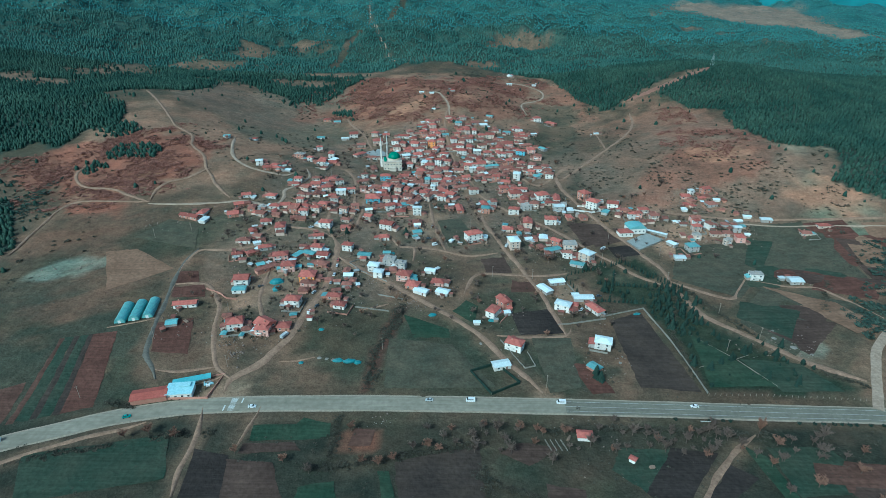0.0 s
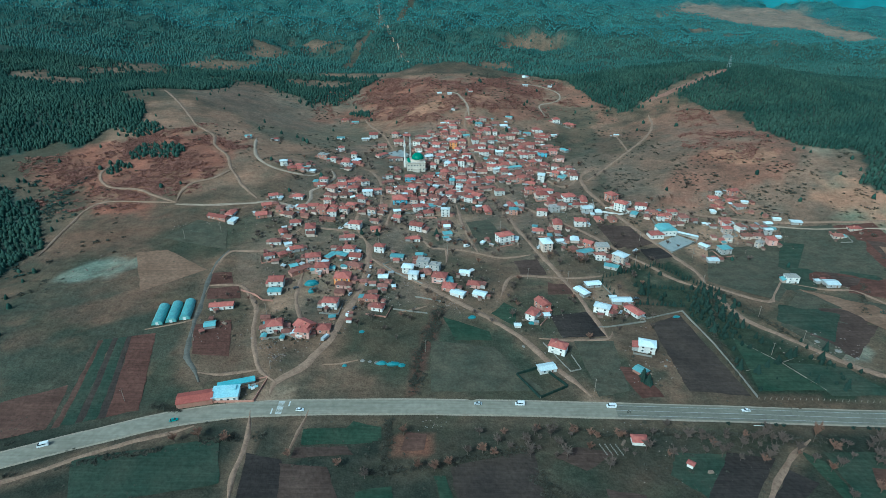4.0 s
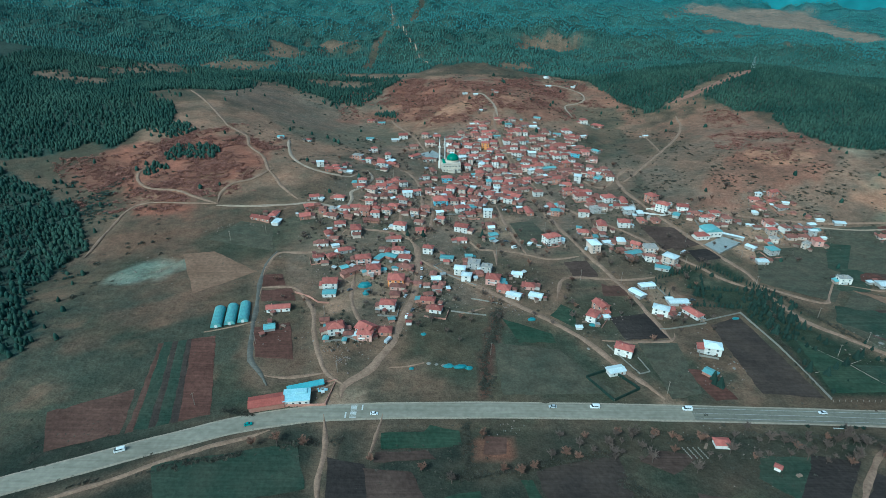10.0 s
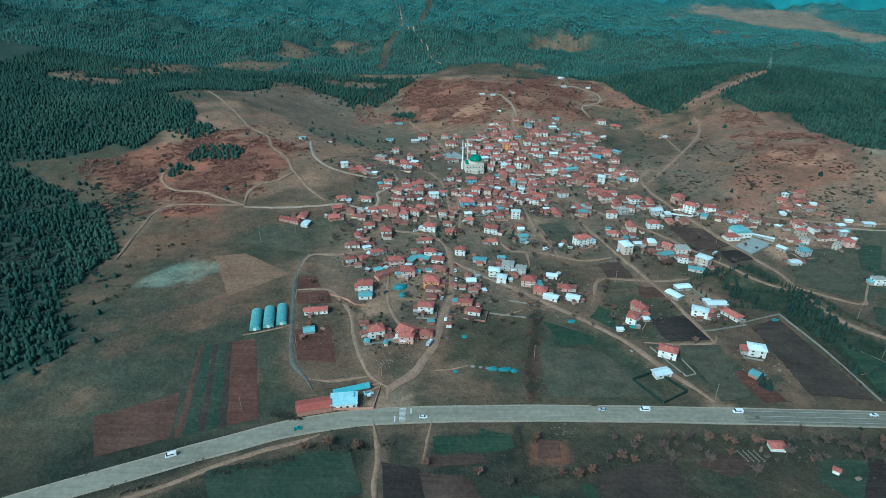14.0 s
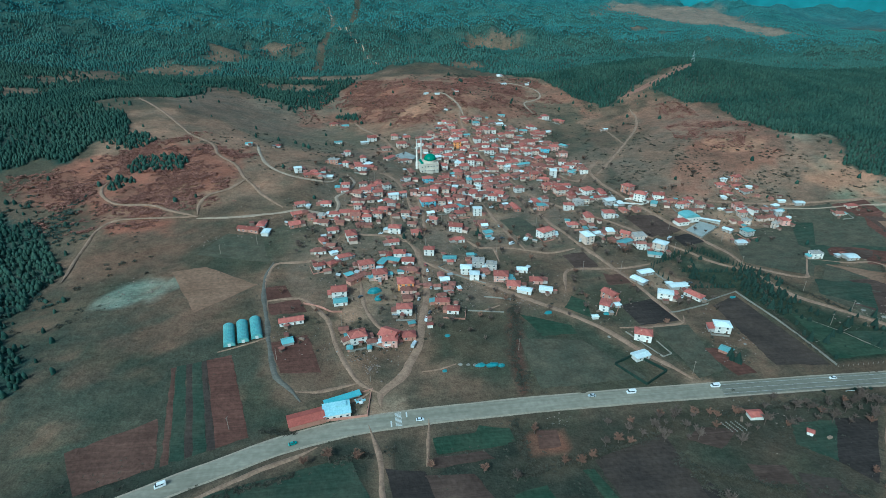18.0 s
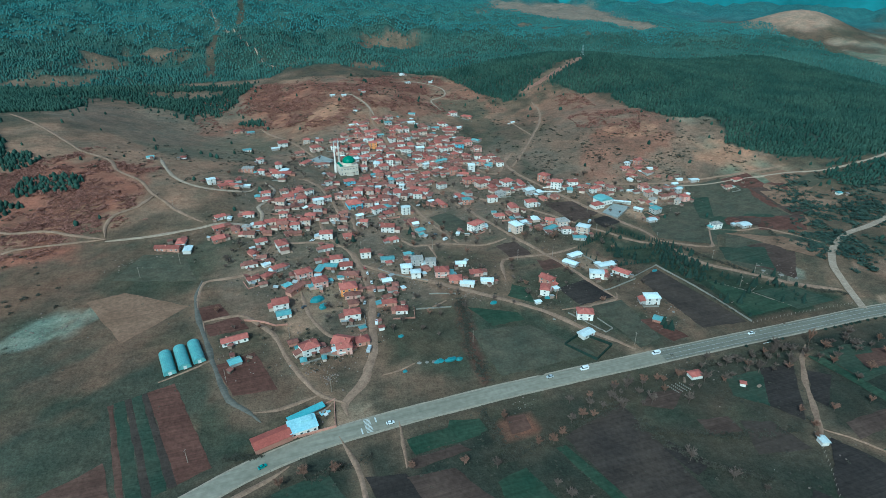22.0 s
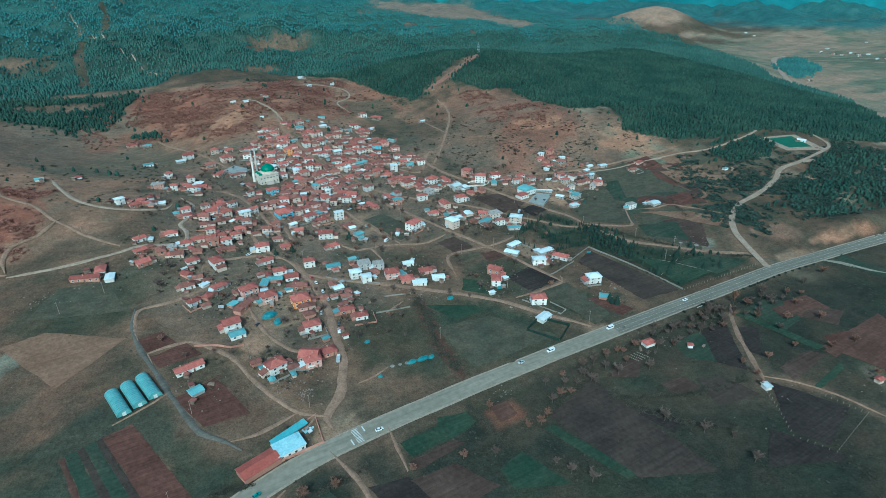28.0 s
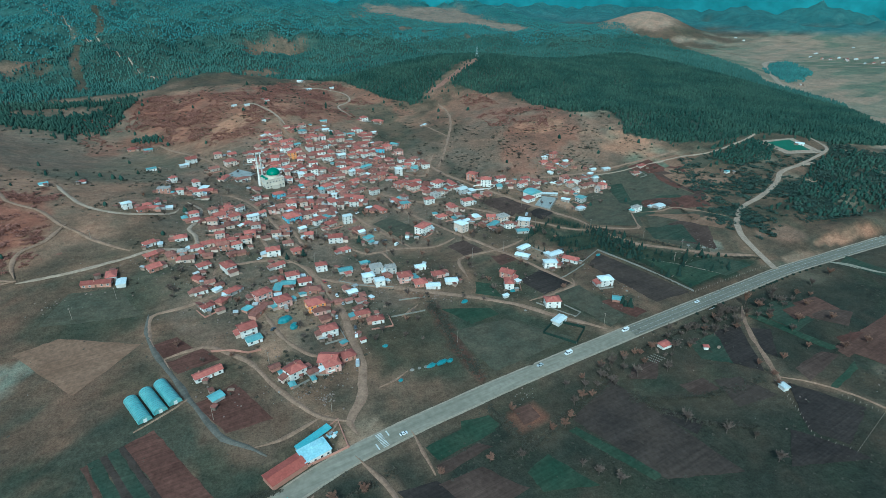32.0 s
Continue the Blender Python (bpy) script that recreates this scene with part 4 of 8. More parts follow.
WALL_MATS = {
    "W": material("white_plaster", (0.55, 0.525, 0.485), (0.69, 0.66, 0.615), 3.0, 0.9, 0.2, 6.0, vary=0.3),
    "C": material("cream_plaster", (0.43, 0.335, 0.275), (0.55, 0.435, 0.355), 3.0, 0.9, 0.2, 6.0, vary=0.5),
    "P": material("pink_plaster", (0.50, 0.28, 0.23), (0.60, 0.36, 0.30), 3.0, 0.9, 0.2, 6.0, vary=0.3),
    "G": material("grey_render", (0.30, 0.28, 0.26), (0.42, 0.39, 0.36), 3.0, 0.9, 0.2, 6.0, vary=0.4),
    "B": material("blue_plaster", (0.14, 0.36, 0.46), (0.20, 0.45, 0.55), 3.0, 0.9, 0.2, 6.0, vary=0.2),
    "O": material("orange_plaster", (0.62, 0.24, 0.07), (0.72, 0.31, 0.10), 3.0, 0.9, 0.2, 6.0, vary=0.1),
    "K": material("brick_wall", (0.33, 0.155, 0.11), (0.43, 0.23, 0.17), 2.0, 0.9, 0.4, 8.0, vary=0.4),
}
GLASS_MAT = material("window_glass", (0.035, 0.045, 0.05), (0.07, 0.08, 0.085), 2.0, 0.15, 0.0, vary=0.5, spec=0.6)
FRAME_MAT = material("white_frame", (0.6, 0.6, 0.58), (0.7, 0.7, 0.68), 1.0, 0.6, 0.0)
DOOR_MAT = material("brown_door", (0.10, 0.06, 0.04), (0.17, 0.10, 0.07), 0.6, 0.6, 0.1, vary=0.4)
ROOF_WORDS = {"r": "red tiled roof", "d": "weathered brown tiled roof", "w": "white metal roof", "c": "turquoise metal roof", "f": "flat unfinished concrete roof"}
WALL_WORDS = {"W": "white plastered", "C": "cream plastered", "P": "pink plastered", "G": "grey rendered", "B": "blue plastered", "O": "orange plastered", "K": "bare brick"}


def box(cx, cy, z0, z1, sx, sy):
    """Corners and faces of a block."""
    x, y = sx / 2, sy / 2
    v = [(cx + i * x, cy + j * y, z) for z in (z0, z1) for i, j in ((-1, -1), (1, -1), (1, 1), (-1, 1))]
    return v, [(3, 2, 1, 0), (4, 5, 6, 7), (0, 1, 5, 4), (1, 2, 6, 5), (2, 3, 7, 6), (3, 0, 4, 7)]


def joined(pieces):
    verts, faces = [], []
    for v, f in pieces:
        o = len(verts)
        verts += v
        faces += [tuple(i + o for i in q) for q in f]
    return verts, faces


def shared(name, pieces, mats):
    """A mesh to be used by many alike parts."""
    me = bpy.data.meshes.new(name)
    v, f = joined(pieces)
    me.from_pydata(v, [], f)
    for m in mats:
        me.materials.append(m)
    return me




def window_mesh():
    """A frame with sill and a pane set back in it, in one skin."""
    me = bpy.data.meshes.new("window")
    def ring(x, z0, z1, y):
        return [(-x, y, z0), (x, y, z0), (x, y, z1), (-x, y, z1)]
    v = ring(0.72, -0.74, 0.70, 0.05) + ring(0.72, -0.74, 0.70, -0.09) + ring(0.62, -0.62, 0.62, -0.09) + ring(0.62, -0.62, 0.62, -0.02)
    f = [(0, 1, 2, 3)] + [(4 * k + i, 4 * k + 4 + i, 4 * k + 4 + (i + 1) % 4, 4 * k + (i + 1) % 4) for k in range(3) for i in range(4)] + [(15, 14, 13, 12)]
    me.from_pydata(v, [], [q[::-1] for q in f])
    me.materials.append(FRAME_MAT)
    me.materials.append(GLASS_MAT)
    me.polygons[len(f) - 1].material_index = 1
    return me


WINDOW_MESH = window_mesh()
DOOR_MESH = shared("door", [box(0, 0, 0, 2.1, 1.0, 0.12)], [DOOR_MAT])
CHIMNEY_MESH = shared("chimney", [box(0, 0, -1.2, 1.0, 0.6, 0.5), box(0, 0, 1.0, 1.12, 0.8, 0.7)], [WALL_MATS["K"]])


def hung(name, me, parent, x, y, z, turn=0):
    ob = new(name, me)
    ob.parent = parent
    ob.matrix_basis = pose(x, y, z, 0, 0, turn)
    return ob


def hip_roof(w, d, z, rise, eave, ridge):
    """A hipped or gabled roof with its eaves board and a ridge cap; ridge is the length of the ridge."""
    x, y, r = w / 2 + eave, d / 2 + eave, ridge / 2
    v = [(-x, -y, z), (x, -y, z), (x, y, z), (-x, y, z), (-x, -y, z + 0.16), (x, -y, z + 0.16), (x, y, z + 0.16), (-x, y, z + 0.16), (-r, 0, z + rise), (r, 0, z + rise)]
    f = [(3, 2, 1, 0), (0, 1, 5, 4), (1, 2, 6, 5), (2, 3, 7, 6), (3, 0, 4, 7), (4, 5, 9, 8), (6, 7, 8, 9), (5, 6, 9), (7, 4, 8)]
    return [(v, f), box(0, 0, z + rise - 0.08, z + rise + 0.1, ridge + 0.1, 0.34)]


house_rng = random.Random(11)


def house(x, y, turn, w, floors, roof, wall):
    rng = house_rng
    if abs(turn) <= 16 and y > 430 and x < 260:
        turn += 24 * float(ripple(x, y, 24, 51)) + (90 if rng.random() < 0.2 else 0)
    small = w < 7.5 and floors == 1
    shed = floors == 1 and roof in "wc"
    d = w * rng.uniform(0.62, 0.9) if w < 15 else rng.uniform(7, 9.5)
    if w > 10 and floors == 1:
        d = min(d, rng.uniform(5.2, 6.6))
    storey = 2.1 if small else 2.45
    h = floors * storey + (0.2 if shed else 0.5)
    base = float(min(height(x - 3, y - 3), height(x + 3, y - 3), height(x, y + 3)))
    name = "shed" if shed or small else "house"
    words = f"{WALL_WORDS[wall]} {'one' if floors == 1 else 'two' if floors == 2 else 'three'}-storey {name} with {ROOF_WORDS[roof]}"
    top = tagged(new(name), words, name, "village houses" if name == "house" else "village sheds")
    top.matrix_basis = pose(x, y, base, 0, 0, turn)
    pieces = [box(0, 0, -1.5, h, w, d)]
    if floors > 1:
        pieces += [box(0, 0, k * storey + 0.1, k * storey + 0.28, w + 0.12, d + 0.12) for k in range(1, floors)]
    v, f = joined(pieces)
    mesh_object("wall", v, f, WALL_MATS[wall], top)
    if roof == "f":
        v, f = joined([box(0, 0, h, h + 0.2, w + 0.5, d + 0.5), box(0, 0, h + 0.2, h + 1.6, 2.6, 2.2)] + [box(i * w * 0.42, j * d * 0.42, h + 0.2, h + 1.1, 0.3, 0.3) for i in (-1, 0, 1) for j in (-1, 1)])
        rise = 0.3
    elif shed and w > 5:
        rise = 0.09 * d + 0.3
        v, f = joined(hip_roof(w, d, h, rise, 0.4, w + 0.8))
    else:
        rise = 0.23 * d + 0.25 if roof in "rd" else 0.16 * d + 0.2
        gable = rng.random() < 0.35
        v, f = joined(hip_roof(w, d, h, rise, 0.55, w + 1.05 if gable else max(w - d * 0.95, 0.6)))
    mesh_object("roof", v, f, ROOF_MATS[roof], top)
    if not small and not shed and w < 14 and rng.random() < 0.6:
        side, aw, ad, ah = rng.choice((-1, 1)), rng.uniform(2.6, 4.6), d * rng.uniform(0.5, 0.95), rng.uniform(2.1, 2.7)
        cx, cy = side * (w / 2 + aw / 2), rng.uniform(-0.2, 0.2) * (d - ad)
        annex = mesh_object("annex", *joined([box(cx, cy, -1.5, ah, aw, ad)]), WALL_MATS[rng.choice("KGC")], top)
        x0, x1, y0, y1 = side * w / 2, side * (w / 2 + aw + 0.4), cy - ad / 2 - 0.3, cy + ad / 2 + 0.3
        lean = [(x0, y0, ah + 0.9), (x1, y0, ah), (x1, y1, ah), (x0, y1, ah + 0.9)]
        lean += [(a, b, c + 0.15) for a, b, c in lean]
        quads = [(3, 2, 1, 0), (4, 5, 6, 7), (0, 1, 5, 4), (1, 2, 6, 5), (2, 3, 7, 6), (3, 0, 4, 7)]
        mesh_object("annex_roof", lean, quads if side > 0 else [q[::-1] for q in quads], ROOF_MATS[rng.choice("rddddcw")], annex)
    if roof in "rd" and not small:
        hung("chimney", CHIMNEY_MESH, top, rng.uniform(-0.3, 0.3) * w, rng.choice((-0.16, 0.18)) * d, h + rise * 0.75)
    if not small:
        n = max(1, int(w / 3.6))
        for k in range(floors):
            z = k * storey + 1.65
            for i in range(n):
                u = (i + 0.5) / n * w - w / 2
                if k == 0 and i == n // 2:
                    hung("door", DOOR_MESH, top, u, -d / 2 - 0.02, 0)
                elif not shed or rng.random() < 0.4:
                    hung("window", WINDOW_MESH, top, u, -d / 2 - 0.02, z)
            if not shed:
                for sx, ang in ((-1, -90), (1, 90)):
                    for u in ((-0.22, 0.24) if d > 8 else (0.0,)):
                        hung("window", WINDOW_MESH, top, sx * (w / 2 + 0.02), u * d, z, ang)
        if floors > 1 and wall in "WCPO" and rng.random() < 0.6:
            v, f = joined([box(0, 0, -0.12, 0.06, w * 0.45, 1.3), box(0, -0.6, 0.06, 0.95, w * 0.45, 0.08), box(-w * 0.22, 0, 0.06, 0.95, 0.08, 1.3), box(w * 0.22, 0, 0.06, 0.95, 0.08, 1.3)])
            b = mesh_object("balcony", v, f, WALL_MATS["W"], top)
            b.matrix_basis = pose(rng.uniform(-0.2, 0.2) * w, -d / 2 - 0.6, storey + 0.2)
    return top


house(-152.0, 535.3, -7, 7.6, 2, 'r', 'W')
house(-152.7, 527.5, 1, 7.5, 1, 'r', 'W')
house(-132.6, 527.8, -14, 9.3, 2, 'r', 'P')
house(-135.3, 540.9, -8, 7.6, 2, 'd', 'C')
house(-120.2, 533.9, -6, 7.5, 1, 'd', 'C')
house(-120.8, 549.7, 12, 8.6, 1, 'r', 'C')
house(-106.6, 520.1, -10, 9.2, 2, 'w', 'W')
house(-97.7, 525.7, 8, 7.4, 2, 'r', 'W')
house(-140.0, 310.1, 19, 9.8, 2, 'r', 'W')
house(-119.2, 308.3, -34, 10.9, 2, 'r', 'K')
house(-122.7, 305.2, -9, 4, 1, 'w', 'G')
house(21.1, 318.1, 1, 4, 1, 'w', 'W')
house(32.6, 329.7, 58, 9.6, 2, 'r', 'W')
house(41.0, 342.3, -62, 10.4, 2, 'r', 'K')
house(42.5, 331.5, 8, 4, 1, 'w', 'G')
house(83.7, 375.0, 12, 11.5, 1, 'w', 'G')
house(73.3, 363.8, -58, 11.5, 1, 'w', 'G')
house(82.6, 340.0, -27, 10.4, 2, 'w', 'W')
house(99.9, 353.4, 2, 14.2, 1, 'w', 'G')
house(90.9, 343.9, -11, 5.9, 1, 'r', 'K')
house(105.1, 339.5, -60, 13.0, 1, 'r', 'W')
house(113.9, 412.3, -47, 10.5, 3, 'w', 'C')
house(104.8, 402.8, -21, 11.1, 1, 'c', 'G')
house(-90.2, 567.8, 7, 6.9, 2, 'd', 'W')
house(-68.3, 570.8, 8, 10.9, 2, 'r', 'B')
house(-88.7, 555.8, 10, 7.7, 1, 'd', 'C')
house(-86.1, 532.4, -13, 6.5, 2, 'd', 'P')
house(-79.0, 533.3, 12, 5.6, 2, 'd', 'C')
house(-64.1, 545.6, -11, 10.5, 2, 'r', 'W')
house(-64.0, 525.4, -4, 8.3, 1, 'r', 'C')
house(-74.3, 512.2, 3, 13.6, 2, 'r', 'B')
house(-56.3, 498.1, 12, 8.8, 2, 'r', 'W')
house(-45.8, 491.7, -5, 8.8, 1, 'r', 'C')
house(-29.7, 490.8, -12, 7.8, 3, 'w', 'W')
house(-14.2, 535.3, -9, 11.3, 2, 'd', 'W')
house(1.9, 536.1, -13, 9.4, 2, 'r', 'W')
house(10.3, 505.3, -80, 15.3, 1, 'r', 'K')
house(2.5, 514.5, 14, 5.5, 1, 'w', 'G')
house(34.5, 518.1, -76, 10.1, 1, 'r', 'K')
house(41.5, 522.6, -67, 5.5, 1, 'c', 'G')
house(35.4, 502.2, 1, 8.0, 2, 'c', 'K')
house(25.4, 550.2, 3, 9.7, 2, 'd', 'W')
house(44.0, 519.3, 9, 8.3, 2, 'd', 'G')
house(-48.5, 525.3, -1, 6.5, 1, 'd', 'C')
house(-45.0, 516.2, -2, 6.4, 1, 'd', 'C')
house(-52.0, 534.6, -12, 5.6, 1, 'd', 'C')
house(-49.5, 581.3, 12, 9.1, 1, 'r', 'C')
house(-57.4, 566.5, -13, 10.8, 1, 'd', 'C')
house(-40.2, 575.8, 0, 7.0, 1, 'd', 'C')
house(-40.6, 560.3, 9, 5.9, 1, 'w', 'G')
house(-35.7, 546.2, -10, 11.5, 1, 'd', 'K')
house(-44.4, 547.1, 6, 7.7, 1, 'r', 'K')
house(-32.1, 530.7, 13, 6.5, 1, 'd', 'C')
house(-23.8, 573.3, 4, 8.0, 2, 'c', 'G')
house(-14.9, 579.6, 8, 11.1, 2, 'r', 'W')
house(-2.7, 575.3, -11, 8.0, 2, 'r', 'W')
house(-16.9, 554.7, -2, 4.9, 2, 'w', 'W')
house(11.6, 584.5, -10, 11.2, 1, 'd', 'C')
house(10.9, 561.6, 10, 13.8, 1, 'd', 'C')
house(2.1, 568.3, -6, 7.9, 1, 'd', 'C')
house(17.6, 583.5, -1, 8.1, 2, 'r', 'P')
house(4.9, 551.9, 14, 6.8, 1, 'd', 'C')
house(-39.2, 594.7, 10, 6.2, 1, 'c', 'G')
house(33.8, 593.5, 13, 10.3, 1, 'd', 'C')
house(41.5, 587.6, -1, 10.2, 1, 'd', 'C')
house(60.2, 576.6, 0, 10.1, 1, 'r', 'K')
house(56.9, 554.9, 6, 9.7, 2, 'r', 'K')
house(67.4, 540.8, -1, 12.4, 2, 'r', 'C')
house(67.7, 560.6, -6, 7.9, 1, 'd', 'C')
house(80.3, 541.7, -3, 11.5, 1, 'd', 'K')
house(93.5, 534.4, -10, 12.3, 2, 'r', 'W')
house(107.3, 529.4, -14, 14.2, 1, 'r', 'W')
house(62.3, 499.8, -3, 9.7, 2, 'r', 'W')
house(72.6, 522.0, 14, 7.4, 1, 'd', 'C')
house(75.1, 509.0, 13, 9.0, 2, 'f', 'G')
house(83.8, 521.4, 4, 5.6, 1, 'd', 'C')
house(105.5, 505.3, 0, 9.9, 2, 'w', 'G')
house(116.4, 503.0, -5, 7.2, 1, 'w', 'G')
house(94.1, 478.5, -12, 10.2, 2, 'r', 'W')
house(72.3, 472.2, -6, 10.9, 2, 'r', 'C')
house(112.6, 487.5, 8, 7.8, 1, 'r', 'K')
house(125.8, 487.5, 10, 7.9, 1, 'd', 'K')
house(134.5, 528.9, -60, 10.4, 3, 'r', 'K')
house(139.5, 509.6, -38, 11.0, 3, 'r', 'W')
house(158.2, 509.3, -4, 10.2, 2, 'r', 'W')
house(148.8, 497.6, 59, 8.1, 1, 'c', 'G')
house(167.6, 500.6, 8, 8.2, 1, 'd', 'K')
house(171.0, 488.2, 8, 6.2, 2, 'r', 'W')
house(53.4, 461.8, 5, 9.1, 1, 'r', 'C')
house(70.7, 443.9, 7, 7.2, 1, 'w', 'G')
house(83.1, 446.7, -4, 8.0, 1, 'w', 'C')
house(79.1, 430.0, -70, 7.0, 1, 'd', 'K')
house(93.0, 436.0, -41, 7.8, 2, 'r', 'K')
house(103.5, 431.7, 6, 10.9, 2, 'f', 'C')
house(88.3, 425.7, 23, 13.1, 1, 'c', 'G')
house(73.2, 586.9, -6, 8.2, 3, 'w', 'W')
house(95.3, 589.4, -70, 8.3, 1, 'c', 'G')
house(108.8, 587.6, 0, 8.3, 2, 'd', 'W')
house(-124.8, 710.3, 8, 10.6, 2, 'r', 'W')
house(-134.0, 700.5, 5, 9.3, 1, 'w', 'G')
house(-96.3, 706.3, -6, 8.3, 2, 'r', 'C')
house(-89.5, 676.8, 12, 11.4, 2, 'r', 'C')
house(-108.9, 668.7, 4, 10.1, 1, 'd', 'C')
house(-105.6, 634.2, 51, 15.1, 1, 'r', 'C')
house(-135.4, 619.5, 2, 7.4, 2, 'r', 'W')
house(-130.7, 605.8, -14, 9.4, 1, 'w', 'K')
house(-128.5, 596.6, 1, 9.2, 1, 'r', 'K')
house(-58.7, 693.8, -7, 14.0, 1, 'r', 'W')
house(-90.6, 626.0, 5, 11.8, 1, 'd', 'W')
house(-83.9, 593.8, -1, 11.3, 1, 'd', 'C')
house(-64.2, 656.6, 9, 8.9, 2, 'd', 'C')
house(-47.1, 651.1, 4, 11.0, 2, 'r', 'C')
house(-36.6, 720.8, 8, 10.8, 1, 'r', 'C')
house(-23.3, 715.7, -4, 8.4, 2, 'r', 'C')
house(-21.4, 700.7, 4, 8.2, 2, 'r', 'P')
house(-23.1, 686.2, 7, 9.2, 2, 'r', 'W')
house(-22.7, 667.7, 9, 9.0, 3, 'r', 'O')
house(-42.5, 666.6, -4, 9.0, 2, 'r', 'W')
house(-37.9, 638.1, 10, 9.8, 2, 'r', 'W')
house(-51.4, 633.4, 10, 8.6, 2, 'w', 'C')
house(-29.4, 618.1, 5, 7.4, 2, 'w', 'W')
house(-22.9, 611.6, 13, 10.5, 2, 'r', 'C')
house(-32.1, 600.8, 13, 9.3, 1, 'r', 'C')
house(-13.2, 598.1, 1, 9.3, 2, 'd', 'C')
house(-48.8, 620.9, 1, 7.4, 1, 'd', 'C')
house(-66.9, 675.2, -9, 9.1, 2, 'd', 'W')
house(-81.9, 701.7, 9, 8.2, 1, 'r', 'C')
house(-42.8, 698.3, 12, 8.2, 1, 'd', 'C')
house(-45.6, 686.2, -1, 8.1, 1, 'r', 'C')
house(-59.9, 643.2, 5, 7.7, 1, 'd', 'W')
house(-56.4, 619.5, 6, 6.4, 1, 'd', 'C')
house(2.4, 735.4, 6, 8.5, 1, 'r', 'C')
house(9.9, 723.2, -9, 8.4, 2, 'c', 'G')
house(-7.0, 696.2, 8, 8.2, 1, 'c', 'G')
house(3.7, 682.0, 2, 9.1, 2, 'r', 'W')
house(-10.7, 707.6, 5, 8.3, 1, 'r', 'C')
house(-17.1, 656.3, -2, 8.9, 2, 'r', 'W')
house(-6.9, 642.8, 3, 9.8, 2, 'r', 'W')
house(0.1, 665.7, 8, 9.0, 1, 'd', 'C')
house(11.8, 666.0, 4, 9.0, 2, 'r', 'W')
house(13.6, 653.5, 6, 11.0, 2, 'r', 'W')
house(22.7, 628.6, -13, 7.5, 2, 'd', 'W')
house(-3.6, 624.6, -10, 9.6, 2, 'r', 'C')
house(-13.4, 620.6, -2, 7.4, 3, 'r', 'W')
house(6.2, 621.0, 4, 11.7, 1, 'd', 'C')
house(10.3, 606.8, -8, 10.5, 1, 'd', 'C')
house(25.6, 608.3, 5, 6.3, 2, 'w', 'W')
house(32.0, 654.2, 4, 8.8, 2, 'w', 'G')
house(26.9, 644.6, -1, 8.7, 1, 'd', 'C')
house(47.2, 621.3, 17, 16.0, 1, 'c', 'G')
house(64.3, 615.6, 17, 15.9, 1, 'd', 'P')
house(61.0, 649.9, -8, 8.8, 2, 'r', 'W')
house(59.2, 666.7, -12, 12.3, 2, 'r', 'C')
house(69.8, 679.4, -10, 12.5, 2, 'r', 'P')
house(49.2, 700.0, -5, 10.4, 2, 'r', 'C')
house(56.8, 718.9, -9, 9.5, 1, 'd', 'C')
house(58.4, 693.9, -13, 10.4, 1, 'd', 'C')
house(72.1, 719.2, -1, 9.4, 1, 'c', 'G')
house(84.8, 729.8, -3, 9.5, 2, 'r', 'W')
house(92.5, 711.9, 3, 11.7, 1, 'r', 'C')
house(85.0, 700.9, 3, 9.2, 1, 'd', 'C')
house(84.7, 658.5, -7, 10.0, 2, 'r', 'B')
house(97.3, 664.8, 11, 10.1, 2, 'r', 'P')
house(93.4, 683.4, 17, 14.8, 1, 'd', 'K')
house(76.7, 639.8, -14, 7.6, 2, 'd', 'W')
house(102.6, 643.5, -3, 9.9, 2, 'd', 'P')
house(113.1, 674.8, -57, 10.2, 1, 'c', 'G')
house(93.2, 617.9, -6, 9.6, 2, 'd', 'W')
house(98.9, 612.1, -3, 8.5, 1, 'r', 'C')
house(76.2, 608.9, -11, 8.4, 1, 'd', 'C')
house(107.7, 726.4, 9, 7.1, 1, 'w', 'W')
house(118.6, 780.4, -4, 9.9, 2, 'r', 'W')
house(136.9, 773.1, -41, 15.9, 1, 'r', 'K')
house(85.6, 608.3, -13, 7.4, 1, 'd', 'C')
house(38.5, 669.5, 3, 10.1, 2, 'd', 'C')
house(25.5, 694.4, -11, 8.1, 1, 'r', 'C')
house(29.7, 707.4, 1, 8.2, 2, 'r', 'W')
house(18.2, 693.2, -4, 8.1, 1, 'd', 'C')
house(18.8, 715.1, 2, 9.5, 1, 'r', 'W')
house(30.8, 733.2, 13, 9.7, 1, 'd', 'G')
house(42.3, 731.9, 9, 9.6, 1, 'w', 'G')
house(-18.6, 731.6, -2, 8.5, 1, 'd', 'C')
house(-29.8, 732.5, 9, 8.5, 1, 'r', 'C')
house(15.5, 739.7, 4, 8.5, 2, 'd', 'C')
house(-3.7, 742.8, -4, 7.4, 1, 'r', 'C')
house(46.9, 601.5, 3, 9.4, 1, 'd', 'C')
house(55.7, 593.8, 2, 9.3, 1, 'd', 'C')
house(34.9, 611.7, 13, 9.5, 1, 'r', 'C')
house(46.7, 639.3, 13, 10.9, 1, 'r', 'C')
house(56.4, 635.4, 3, 9.7, 1, 'd', 'C')
house(36.1, 630.9, -4, 8.6, 1, 'd', 'C')
house(36.2, 689.2, 11, 8.0, 1, 'd', 'C')
house(44.1, 651.1, -14, 9.9, 2, 'r', 'C')
house(52.4, 666.8, -11, 9.0, 1, 'r', 'C')
house(-166.6, 706.7, 2, 9.4, 1, 'c', 'W')
house(-258.8, 635.7, 3, 7.0, 1, 'c', 'W')
house(-229.4, 643.5, -10, 5.7, 1, 'r', 'W')
